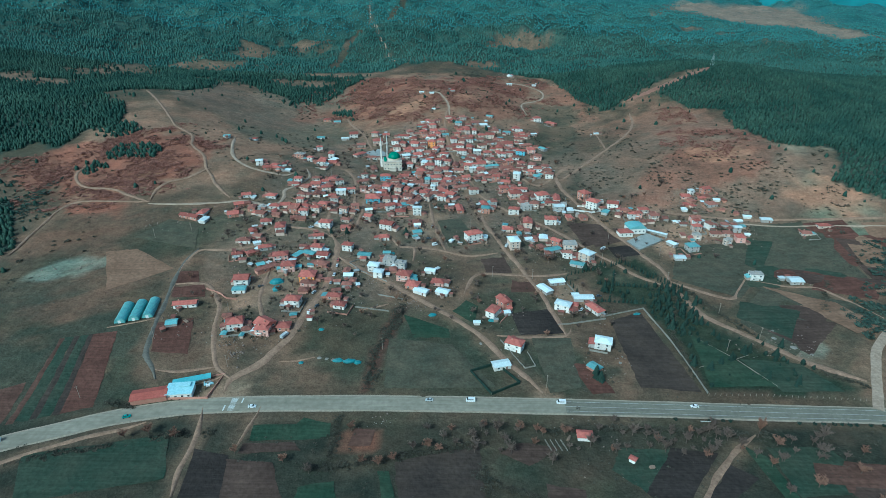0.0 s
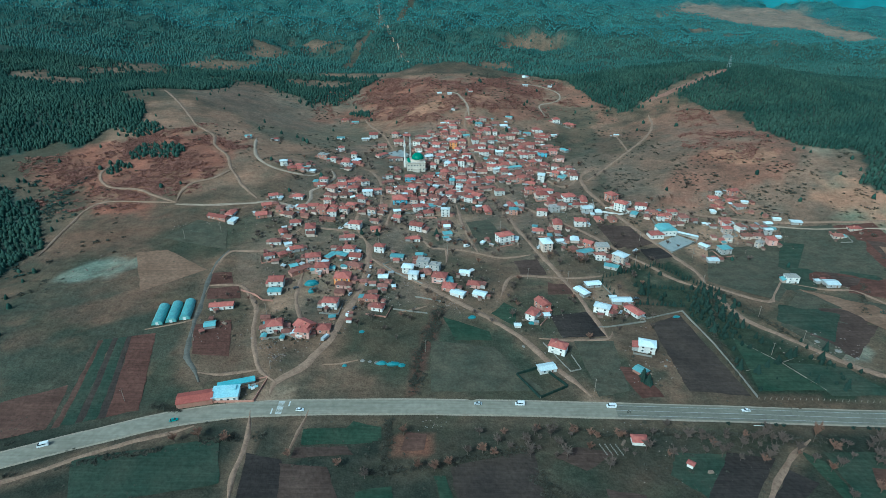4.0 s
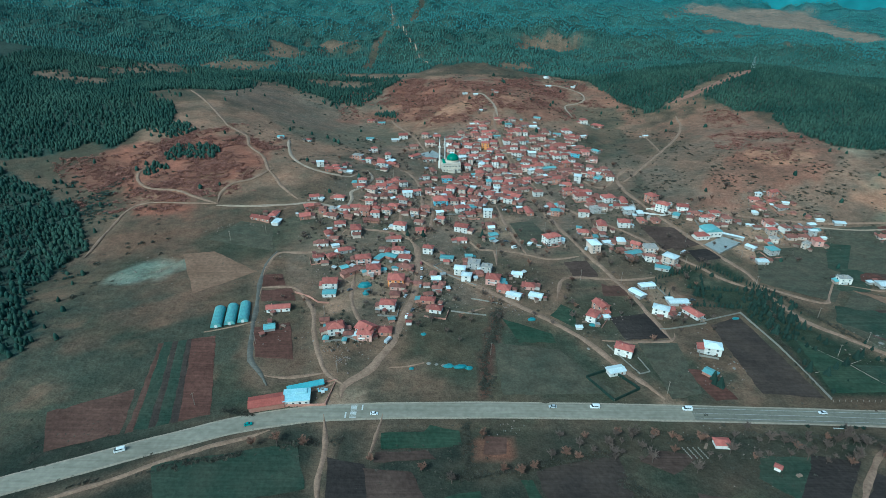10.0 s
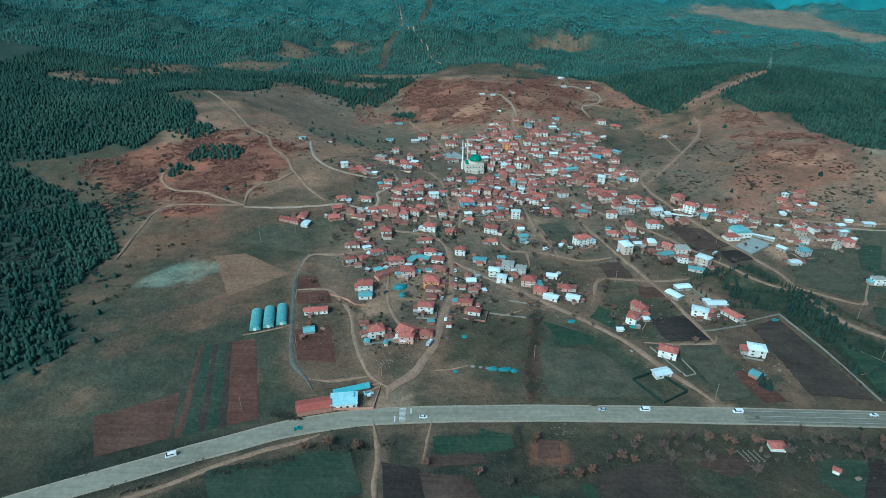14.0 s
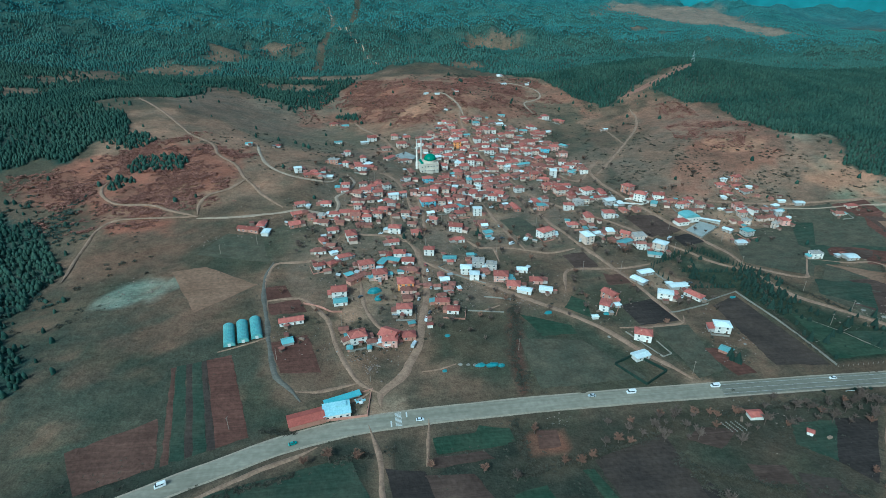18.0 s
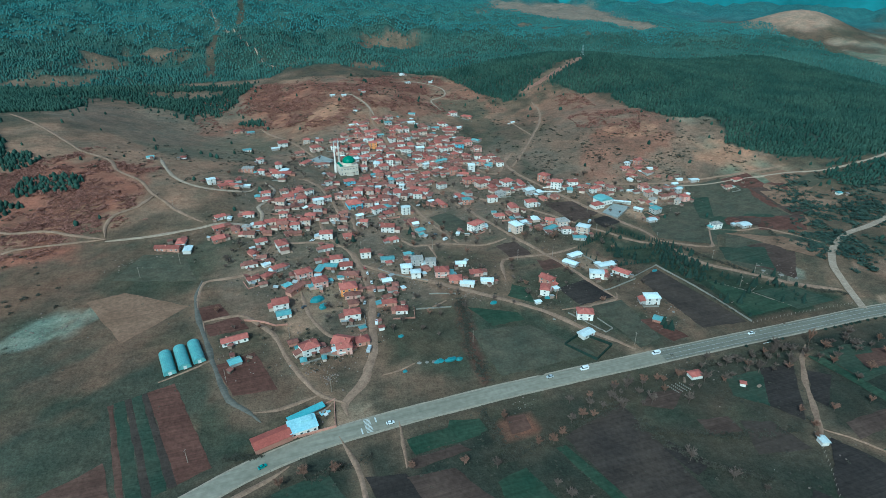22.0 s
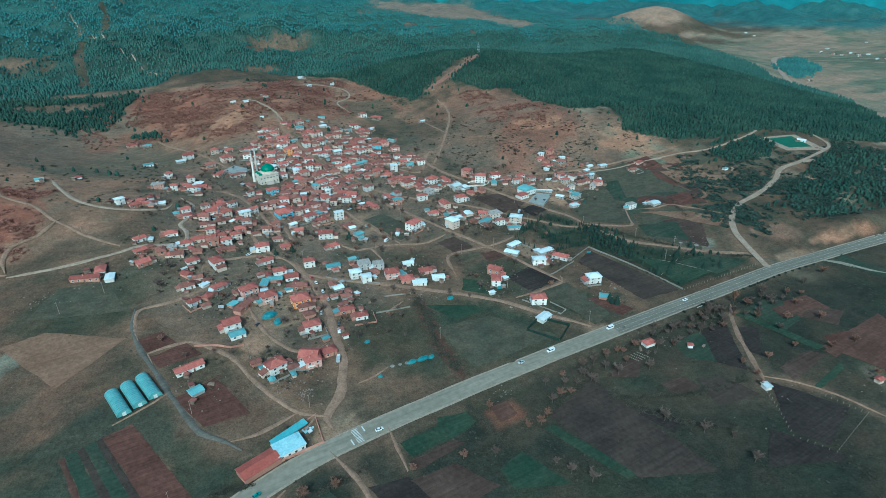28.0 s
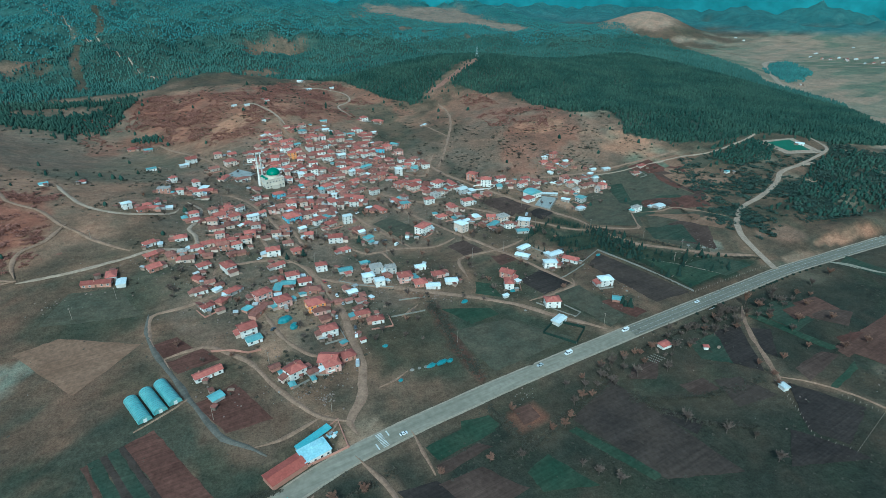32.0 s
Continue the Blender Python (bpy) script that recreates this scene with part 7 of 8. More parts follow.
arch_f = [(22 + i, 23 + i, 34 + i, 33 + i) for i in range(10)] + [tuple(range(22, 33))[::-1], tuple(range(33, 44))] + [(i, 11 + i, 12 + i, i + 1) for i in range(10)]
part("roof", [(arch_v, arch_f)], ROOF_MATS["c"], hall, "arched turquoise sheet roof")
for i in range(4):
    hung("window", WINDOW_MESH, hall, -5.4 + 3.6 * i, -6.03, 2.0)
wing = thing("hall_wing", 157.0, 458.6, 8, "white plastered wing of the hall with red tiled roof", "hall")
part("wall", [box(0, 0, -2, 3.6, 12, 9)], WALL_MATS["W"], wing)
part("roof", hip_roof(12, 9, 3.6, 2.0, 0.5, 4), ROOF_MATS["r"], wing)
for i in range(3):
    hung("window", WINDOW_MESH, wing, -3.8 + 3.8 * i, -4.53, 1.8)
arcade = thing("arcade", 184.4, 459.5, -34, "long white-roofed open arcade beside the paved yard", "shelter")
part("roof", [box(0, 0, 3.0, 3.3, 21, 3.4)], ROOF_MATS["w"], arcade)
part("wall", [box(0, 1.5, -1.5, 3.0, 21, 0.3)], WALL_MATS["W"], arcade)
for i in range(7):
    part("post", [box(-9.9 + 3.3 * i, -1.5, -1.5, 3.0, 0.25, 0.25)], STEEL_MAT, arcade)


# ---- heaps, hives, tarpaulins, bales ----
def lump(seed, sx, sy, sz, sides=10):
    """An uneven mound."""
    r = random.Random(seed)
    v, f = [], []
    rings = ((1.0, -0.1), (0.92, 0.45), (0.6, 0.85))
    for q, z in rings:
        q *= r.uniform(0.85, 1.1)
        v += [(sx * q * r.uniform(0.85, 1.12) * math.cos(2 * math.pi * i / sides), sy * q * r.uniform(0.85, 1.12) * math.sin(2 * math.pi * i / sides), sz * z * r.uniform(0.85, 1.1)) for i in range(sides)]
    v.append((0, 0, sz))
    for k in range(2):
        f += [(k * sides + i, k * sides + (i + 1) % sides, (k + 1) * sides + (i + 1) % sides, (k + 1) * sides + i) for i in range(sides)]
    return v, f + [(2 * sides + i, 2 * sides + (i + 1) % sides, 3 * sides) for i in range(sides)]


def heap(name, x, y, turn, size, mat, words, seed=0):
    v, f = lump(seed, *size)
    ob = tagged(mesh_object(name, v, f, mat), words, name.replace("_", " "))
    ob.matrix_basis = pose(x, y, ground_z(x, y), 0, 0, turn)


for i, (x, y, turn, sx, sy, sz) in enumerate(((-127.9, 365.8, 20, 5, 3.4, 2.6), (-124.9, 355.6, 50, 4.6, 3.2, 2.4), (-65.7, 278.6, 5, 3.4, 1.6, 1.7), (-58.6, 277.9, 8, 4.2, 1.8, 1.8), (-53.2, 277.1, 5, 2.6, 1.6, 1.5),
                                             (-87.9, 275.9, 0, 1.6, 1.3, 1.2), (31.2, 323.0, 0, 2.6, 1.8, 1.2), (-9.1, 327.3, 10, 3.2, 2.0, 1.4), (133.8, 336.2, 20, 3.0, 1.6, 0.8), (-45.9, 412.4, 0, 3, 2, 1.5), (-82.0, 308.1, 0, 2.2, 1.6, 1.1))):
    heap("tarpaulin", x, y, turn, (sx, sy, sz), TARP_MAT, "stack of fodder under a turquoise tarpaulin", i)
for i, (x, y, s) in enumerate(((-77.8, 280.8, 3.2), (-73.0, 280.0, 2.6), (-69.1, 279.3, 2.8), (-48.8, 338.1, 1.2), (108.1, 281.3, 2.6), (110.9, 287.3, 1.6), (22.9, 297.6, 2.4), (214.4, 307.2, 4.5), (221.4, 296.9, 5.5),
                               (217.9, 315.8, 3.5), (228.9, 289.9, 3.0), (-147.8, 311.8, 3.0), (-151.6, 300.3, 2.4), (-119.0, 287.8, 1.4))):
    heap("rubble_mound", x, y, 20 * i, (s * 0.5, s * 0.4, 0.2 + s * 0.12), PALE_STONE, "heap of pale rubble and stones", i + 40)
# stacks of firewood against the houses
LOG_MAT = material("stacked_firewood", (0.12, 0.085, 0.062), (0.24, 0.17, 0.125), 0.6, 0.95, 0.3, vary=0.5)


def woodpile_mesh(seed):
    """A long low stack with a ragged stepped top, in one skin."""
    r = random.Random(seed)
    n = 7
    v, f = [], []
    for i in range(n + 1):
        y, h = -1.3 + 2.6 * i / n, 0.5 + 0.7 * math.sin(math.pi * (0.15 + 0.7 * i / n)) + r.uniform(-0.18, 0.18)
        v += [(-0.6 + r.uniform(-0.1, 0.1), y, -0.2), (0.6 + r.uniform(-0.1, 0.1), y, -0.2), (0.5 + r.uniform(-0.1, 0.1), y, h), (-0.5 + r.uniform(-0.1, 0.1), y, h + r.uniform(-0.1, 0.1))]
    for i in range(n):
        o = 4 * i
        f += [(o + k, o + (k + 1) % 4, o + 4 + (k + 1) % 4, o + 4 + k) for k in range(4)]
    return shared("woodpile", [(v, f + [(3, 2, 1, 0), (4 * n, 4 * n + 1, 4 * n + 2, 4 * n + 3)])], [LOG_MAT])


WOODPILES = [woodpile_mesh(s) for s in range(3)]
stacks = random.Random(63)
for ob in [o for o in scene.collection.objects if o.parent is None and o.get("category") in ("house", "shed")]:
    if stacks.random() > 0.34:
        continue
    q = ob.matrix_basis @ Vector((stacks.choice((-1, 1)) * stacks.uniform(6.5, 9), stacks.uniform(-8, 4), 0))
    if np.hypot(lanes[:, 0] - q.x, lanes[:, 1] - q.y).min() < 3.5 or min(math.hypot(q.x - a, q.y - b) for a, b in spots) < 5.5:
        continue
    pile = tagged(new("woodpile", stacks.choice(WOODPILES)), "stack of weathered firewood in a house yard", "woodpile", "firewood stacks")
    pile.matrix_basis = pose(q.x, q.y, ground_z(q.x, q.y), 0, 0, stacks.uniform(0, 180)) @ Matrix.Diagonal((stacks.uniform(0.9, 1.5), stacks.uniform(0.8, 1.6), stacks.uniform(0.8, 1.3), 1))
HIVE_MESH = shared("hive", [box(0, 0, 0.0, 0.42, 0.45, 0.5), box(0, 0, 0.42, 0.5, 0.52, 0.56)], [YARD_WALL_MAT])
hive_top = tagged(bpy.data.objects.new("beehive", HIVE_MESH), "pale wooden beehive in a row on the grass", "beehive", "rows of beehives")
scene.collection.objects.link(hive_top)
hive_top.matrix_basis = pose(52.9, 217.0, 0.2)
for i in range(4):
    for j in range(7):
        if i or j:
            copy_thing(hive_top, pose(52.9 + 2.7 * i + 0.35 * j, 217.0 - 1.1 * j, ground_z(54.0, 215.1) + 0.2, 0, 0, 10))
sign_board = thing("crash_barrier", 140.7, 231.8, -2, "short white crash barrier on the verge", "barrier")
part("beam", [box(0, 0, 0.5, 0.8, 5.5, 0.12)], FRAME_MAT, sign_board)
for s in (-2, 2):
    part("post", [box(s, 0, -0.3, 0.5, 0.12, 0.12)], STEEL_MAT, sign_board)


# ---- single trees ----
def bush_model(seed, sides=7):
    """A ragged shrub one metre wide: leafy sprays at all angles filling a low dome."""
    r = random.Random(seed)
    v, t = [], []
    for _ in range(sides * 5):
        a, q, h = r.uniform(0, 2 * math.pi), 0.46 * math.sqrt(r.random()), r.random()
        c = Vector((q * math.cos(a), q * math.sin(a), 0.06 + 0.5 * h * (1 - 1.6 * q * q)))
        n = Vector((r.uniform(-1, 1), r.uniform(-1, 1), r.uniform(0.1, 1.4))).normalized()
        b = n.orthogonal().normalized()
        o, s = len(v), r.uniform(0.12, 0.22)
        for k in range(3):
            w = Matrix.Rotation(k * 2.09 + r.uniform(-0.4, 0.4), 3, n) @ b
            v.append(tuple(c + w * s * r.uniform(0.7, 1.3)))
        t.append((o, o + 1, o + 2))
    return np.array(v), np.array(t)


def stone_model(seed, sides=5):
    """A rough stone one metre wide."""
    r = random.Random(seed)
    v, t = [], []
    for q, z in ((0.5, 0.0), (0.46, 0.28), (0.27, 0.52)):
        v += [(q * r.uniform(0.7, 1.2) * math.cos(2 * math.pi * (i + r.uniform(-0.3, 0.3)) / sides), q * r.uniform(0.7, 1.2) * math.sin(2 * math.pi * (i + r.uniform(-0.3, 0.3)) / sides), z + r.uniform(-0.06, 0.08)) for i in range(sides)]
    v.append((0, 0, 0.6))
    for k in range(2):
        for i in range(sides):
            a, b = k * sides + i, k * sides + (i + 1) % sides
            t += [(a, b, b + sides), (a, b + sides, a + sides)]
    t += [(2 * sides + i, 2 * sides + (i + 1) % sides, 3 * sides) for i in range(sides)]
    return np.array(v), np.array(t)


BUSHES = [bush_model(s) for s in range(6)]


def crown_of_boughs(seed, tiers=9, per=9):
    """A conifer crown one metre high made of many drooping bough blades."""
    r = random.Random(seed)
    v, f = [], []
    for k in range(tiers):
        z = 0.08 + 0.86 * k / tiers
        reach = 0.27 * (1 - 0.85 * k / tiers)
        for i in range(per):
            a = (i + r.uniform(-0.4, 0.4)) * 2 * math.pi / per + k
            q, w = reach * r.uniform(0.75, 1.2), 0.075 * (1.15 - 0.8 * k / tiers)
            c, s = math.cos(a), math.sin(a)
            o = len(v)
            v += [(0, 0, z + 0.17), (q * 0.6 * c - w * s, q * 0.6 * s + w * c, z + 0.04), (q * c, q * s, z - 0.03 + r.uniform(-0.03, 0.03)), (q * 0.6 * c + w * s, q * 0.6 * s - w * c, z + 0.04), (q * 0.6 * c, q * 0.6 * s, z + 0.1)]
            f += [(o, o + 1, o + 4), (o + 1, o + 2, o + 4), (o + 2, o + 3, o + 4), (o + 3, o, o + 4)]
    return v, f


def crown_of_twigs(seed, count=330):
    """A leafless crown one metre high: fine twigs spreading from limbs."""
    r = random.Random(seed)
    v, f = [], []
    limbs = []
    for i in range(8):
        a, lean = i * 2.4 + r.uniform(-0.3, 0.3), r.uniform(0.18, 0.42)
        limbs.append((Vector((0, 0, r.uniform(0.22, 0.45))), Vector((lean * math.cos(a), lean * math.sin(a), r.uniform(0.62, 0.95)))))
    for p, q in limbs:
        side = (q - p).cross(Vector((r.uniform(-1, 1), r.uniform(-1, 1), 0.3))).normalized() * 0.028
        o = len(v)
        v += [tuple(p - side), tuple(p + side), tuple(q + side * 0.3), tuple(q - side * 0.3)]
        f.append((o, o + 1, o + 2, o + 3))
    for _ in range(count):
        p, q = r.choice(limbs)
        s = p.lerp(q, r.uniform(0.3, 1.0))
        e = s + Vector((r.uniform(-0.2, 0.2), r.uniform(-0.2, 0.2), r.uniform(-0.02, 0.22)))
        side = (e - s).cross(Vector((r.uniform(-1, 1), r.uniform(-1, 1), r.uniform(-1, 1)))).normalized() * r.uniform(0.014, 0.028)
        o = len(v)
        v += [tuple(s - side), tuple(s + side), tuple(e)]
        f.append((o, o + 1, o + 2))
    return v, f


TRUNK = turned([(0.035, -0.05), (0.024, 0.3), (0.012, 0.75), (0.004, 0.98)], 6)
SHORT_TRUNK = turned([(0.034, -0.05), (0.026, 0.25), (0.018, 0.5)], 6)


def tree_stock(name, crowns, trunk, mat, label, category):
    """Model trees, one for each crown, kept as the first of their kind."""
    out = []
    tv, tf = trunk
    tm = bpy.data.meshes.new("trunk")
    tm.from_pydata(tv, [], tf)
    tm.materials.append(BARK_MAT)
    for v, f in crowns:
        cm = bpy.data.meshes.new("crown")
        cm.from_pydata(v, [], f)
        cm.materials.append(mat)
        out.append((name, tm, cm, label, category))
    return out


def plant(stock, x, y, size, wide=1.0, group="", label=""):
    name, tm, cm, words, category = stock
    top = tagged(new(name), label or words, category, group)
    turn = random.uniform(0, 360)
    top.matrix_basis = pose(x, y, ground_z(x, y) + 0.2, 0, 0, turn) @ Matrix.Diagonal((size * wide, size * wide, size, 1))
    for n, me in (("trunk", tm), ("crown", cm)):
        ob = new(n, me)
        ob.parent = top
    return top


CONIFERS = tree_stock("pine_tree", [crown_of_boughs(s) for s in range(4)], TRUNK, TREE_GREEN, "young dark green conifer in the roadside plantation", "tree")
CYPRESS = tree_stock("cypress", [crown_of_boughs(s + 30, 12, 8) for s in range(3)], TRUNK, TREE_GREEN, "slim dark cypress in a row along the lane", "tree")
BARE = tree_stock("bare_tree", [crown_of_twigs(s) for s in range(5)], SHORT_TRUNK, TWIG_MAT, "leafless grey-brown tree in winter", "tree")
RUSTY = tree_stock("bare_tree", [crown_of_twigs(s + 50, 460) for s in range(3)], SHORT_TRUNK, RUST_LEAF_MAT, "bare winter tree with rusty twigs", "tree")
veg = random.Random(21)

# plantation of spaced conifers between the farm and the highway
PLANTATION = [(117.9, 406.2), (156.0, 416.6), (175.7, 384.4), (192.9, 332.3), (218.7, 285.0), (245.8, 259.1), (196.5, 258.2), (154.4, 259.5), (150.4, 305.2), (141.0, 345.1), (115.1, 364.5)]
GROVE = [(151.9, 374.3), (171.6, 376.5), (182.0, 350.6), (171.0, 319.8), (154.9, 304.0), (148.0, 319.1), (144.5, 341.1)]
for i in range(26):
    for j in range(30):
        x, y = 118 + 6.6 * i + veg.uniform(-1.4, 1.4), 250 + 6.2 * j + veg.uniform(-1.4, 1.4)
        if not bool(inside(np.array([x]), np.array([y]), PLANTATION)[0]):
            continue
        dense = bool(inside(np.array([x]), np.array([y]), GROVE)[0])
        if veg.random() < (0.85 if dense else 0.07):
            plant(veg.choice(CONIFERS), x, y, veg.uniform(2.0, 3.8) if not dense else veg.uniform(2.4, 4.8), veg.uniform(1.1, 1.7), "plantation conifers")
for (ax, ay), (bx, by), n in (((94.1, 386.4), (122.1, 398.5), 9), ((132.1, 403.1), (142.0, 408.8), 4), ((142.0, 408.8), (170.6, 374.8), 15), ((167.8, 382.1), (177.3, 370.7), 6), ((92.1, 379.3), (98.2, 359.5), 4)):
    for i in range(n):
        u = (i + veg.uniform(-0.2, 0.2)) / n
        plant(veg.choice(CYPRESS), ax + (bx - ax) * u, ay + (by - ay) * u, veg.uniform(3.6, 5.6), 0.62, "row of cypresses")

for (ax, ay), (bx, by), n in (((114.7, 376.1), (153.3, 372.4), 14), ((107.2, 351.5), (147.2, 349.8), 14), ((131.7, 392.2), (117.9, 350.7), 11)):
    for i in range(n):
        u = (i + veg.uniform(-0.3, 0.3)) / n
        plant(veg.choice(CONIFERS), ax + (bx - ax) * u, ay + (by - ay) * u, veg.uniform(2.4, 4.2), veg.uniform(1.1, 1.6), "plantation conifers")

X, Y, rng = scatter(90, 270, 240, 430, 4.6, lambda x, y: np.where(inside(x, y, GROVE), 0.9, 0.06 * inside(x, y, PLANTATION)), 116)
grove("plantation_pines", X, Y, rng.uniform(2.4, 5.4, len(X)), NEAR_PINES, TREE_GREEN, "young dark conifers thick in the plantation")

# taller dark evergreens crowding the path through the plantation
for x, y in ((162.3, 371.4), (164.3, 366.2), (170.4, 370.5), (171.0, 362.4), (177.1, 366.6), (176.6, 356.4), (177.9, 350.5), (166.2, 346.8), (161.4, 349.9), (156.9, 353.7), (166.9, 339.7), (169.1, 331.9), (169.6, 324.9), (160.2, 318.4), (153.4, 318.4), (153.8, 327.9), (206.9, 287.1), (214.7, 296.1), (151.3, 279.4), (159.9, 276.1), (190.6, 268.6), (205.9, 264.2), (174.4, 323.0), (176.4, 312.0), (177.5, 307.2), (177.5, 284.0), (169.3, 281.2), (186.8, 289.9), (192.9, 292.7)):
    plant(veg.choice(CONIFERS), x + veg.uniform(-1.5, 1.5), y + veg.uniform(-1.5, 1.5), veg.uniform(5.0, 8.0), veg.uniform(1.0, 1.5), "plantation evergreens", "tall dark evergreen beside the plantation path")

# leafless trees along the streams and gardens south of the highway
for x, y in ((99.0, 221.8), (105.7, 220.0), (110.3, 216.1), (124.7, 216.4), (131.9, 220.4), (138.6, 222.9), (75.3, 213.5), (90.6, 229.4), (28.7, 221.9), (133.9, 207.8), (139.0, 213.3), (196.3, 220.6), (168.3, 205.1),
             (-14.6, 208.8), (-42.2, 174.1), (-34.1, 157.5), (-39.1, 166.3), (34.6, 207.4), (27.1, 167.5), (38.0, 151.4), (47.0, 141.2), (42.7, 126.2), (161.0, 185.8), (-63.9, 193.4), (235.1, 212.4), (54.3, 201.4), (92.8, 210.9), (15.2, 218.3), (0.7, 216.1),
             (119.4, 224.1), (146.5, 218.7), (150.6, 213.0), (155.7, 207.2), (112.1, 210.3), (142.3, 227.4)):
    plant(veg.choice(BARE), x, y, veg.uniform(5.0, 8.5), veg.uniform(0.8, 1.15), "winter trees by the stream")
for x, y in ((-103.9, 205.0), (-78.3, 200.3), (-39.0, 199.7), (-24.0, 201.8), (-153.0, 217.0), (-138.8, 215.4), (51.9, 220.5), (-30.9, 198.5), (197.8, 179.4), (150.2, 169.9), (170.2, 157.4), (189.4, 152.8), (125.0, 171.3), (106.5, 176.2),
             (164.1, 128.6), (266.9, 214.9), (161.0, 202.0), (40.2, 223.6), (63.5, 221.1), (-164.3, 214.1), (-47.8, 222.1), (103.9, 165.0), (98.3, 159.0), (218.5, 204.5), (201.4, 198.3), (176.6, 190.0)):
    plant(veg.choice(RUSTY), x, y, veg.uniform(4.0, 6.5), veg.uniform(0.9, 1.3), "rusty winter trees")
plant(RUSTY[0], 163.5, 221.5, 13.0, 0.42, "", "tall rusty bare poplar beside the highway")
for x, y in ((118.1, 365.6), (90.9, 270.1), (90.0, 266.7), (92.0, 264.3), (-52.3, 581.6), (-109.9, 631.8), (-103.2, 641.3), (110.0, 396.6), (-36.9, 448.5), (-88.0, 442.7), (-101.4, 442.5)):
    plant(veg.choice(CONIFERS), x, y, veg.uniform(5, 8), 1.5, "", "dark broad evergreen tree between the houses")

# a ragged belt of bare trees between the fields and the highway
for _ in range(62):
    x = veg.uniform(-20, 215)
    y = 216 + veg.uniform(-9, 9) - 0.06 * max(0, x - 120)
    if abs(x - 160) > 7 and min(math.hypot(x - 73.5, y - 219.2), math.hypot(x - 93.9, y - 203.7)) > 6:
        plant(veg.choice(BARE + RUSTY[:1]), x, y, veg.uniform(3.2, 6.0), veg.uniform(0.9, 1.35), "winter trees by the stream")

# gardens between the houses: bare fruit trees wherever there is room
homes = [(o.matrix_basis.translation.x, o.matrix_basis.translation.y) for o in scene.collection.objects if o.parent is None and o.get("category") in ("house", "shed")]
home_xy = np.array(homes)
planted = 0
while planted < 230:
    x, y = veg.gauss(-2.0, 115.3), veg.uniform(300, 720)
    if veg.random() < 0.35:
        x, y = veg.uniform(-190, 240), veg.uniform(330, 560)
    d = np.hypot(home_xy[:, 0] - x, home_xy[:, 1] - y)
    if d.min() < 6.5 or np.sort(d)[2] > 45:
        continue
    plant(veg.choice(BARE if veg.random() < 0.8 else RUSTY), x, y, veg.uniform(3.2, 6.2), veg.uniform(0.9, 1.3), "garden fruit trees")
    planted += 1

# round bushes on the verge
VERGE_BUSH = bpy.data.meshes.new("bush")
bv, bt = BUSHES[0]
VERGE_BUSH.from_pydata([tuple(q) for q in bv], [], [tuple(int(i) for i in q) for q in bt])
VERGE_BUSH.materials.append(TREE_GREEN)
for x in (125.1, 143.2, 145, 150, 154, 190, 198, 202.5, 208, 212, 216, 219.6, 227, 234, 242, 250, 258, 266, 275):
    ob = tagged(new("bush", VERGE_BUSH), "small round evergreen bush on the highway verge", "bush", "verge bushes")
    yy = float(np.interp(x, [q[0] for q in ROAD_LINE], [q[1] for q in ROAD_LINE])) - 8.0
    ob.matrix_basis = pose(x, yy, ground_z(x, yy) + 0.1, 0, 0, veg.uniform(0, 360)) @ Matrix.Diagonal((2.6, 2.4, 3.0, 1))


# ---- scrub, heath, hedges and grass tufts that nobody could count ----
def shrubs(name, zones, step, chance, sizes, mat, label, seed, squash=1.0):
    xs, ys, ss = [], [], []
    for k, (cx, cy, rx, ry, turn) in enumerate(zones):
        r = max(rx, ry) * 1.3
        x, y, g = scatter(cx - r, cx + r, cy - r, cy + r, step, lambda a, b: chance * blob(a, b, cx, cy, rx, ry, turn, 0.5, 22) * np.clip(0.55 + 1.1 * ripple(a, b, 16, seed), 0, 1), seed + k)
        xs.append(x), ys.append(y), ss.append(g.uniform(*sizes, len(x)) * np.where(g.random(len(x)) < 0.15, 1.6, 1.0))
    grove(name, np.concatenate(xs), np.concatenate(ys), np.concatenate(ss), BUSHES, mat, label, -0.1, squash, (1.5, 2.3))


shrubs("heath", [(290.0, 650.0, 40, 60, 20), (300.0, 745.0, 24, 34, 0), (-317.0, 553.9, 60, 82, -25), (-317.0, 553.9, 60, 82, -25), (-358.6, 511.5, 34, 34, 0), (-31.8, 843.2, 150, 85, 0), (-127.2, 900.5, 90, 60, 0), (83.1, 920.1, 70, 50, 0), (-398.0, 542.1, 55, 45, 0)],
       2.4, 0.95, (0.9, 2.3), RED_SCRUB_MAT, "rust-red heath shrubs on the dry hillside", 60, 0.8)
shrubs("scrub", [(214.1, 827.4, 26, 34, 0), (143.3, 643.3, 14, 40, 0), (270.7, 552.5, 160, 130, 0), (-388.1, 465.1, 70, 90, 20), (-345.0, 345.0, 45, 40, 0), (-186.5, 820.5, 130, 40, -10), (-203.5, 648.7, 130, 60, 10), (185.9, 733.2, 60, 110, 0), (43.8, 881.2, 190, 110, 0), (319.7, 497.9, 60, 90, 0), (244.9, 535.0, 90, 60, 0), (184.3, 574.9, 40, 50, 0), (150.3, 645.5, 7, 30, 0), (150.3, 645.5, 7, 30, 0)],
       5.0, 0.36, (0.8, 2.0), SCRUB_MAT, "dark scattered scrub on the dry slopes", 80)
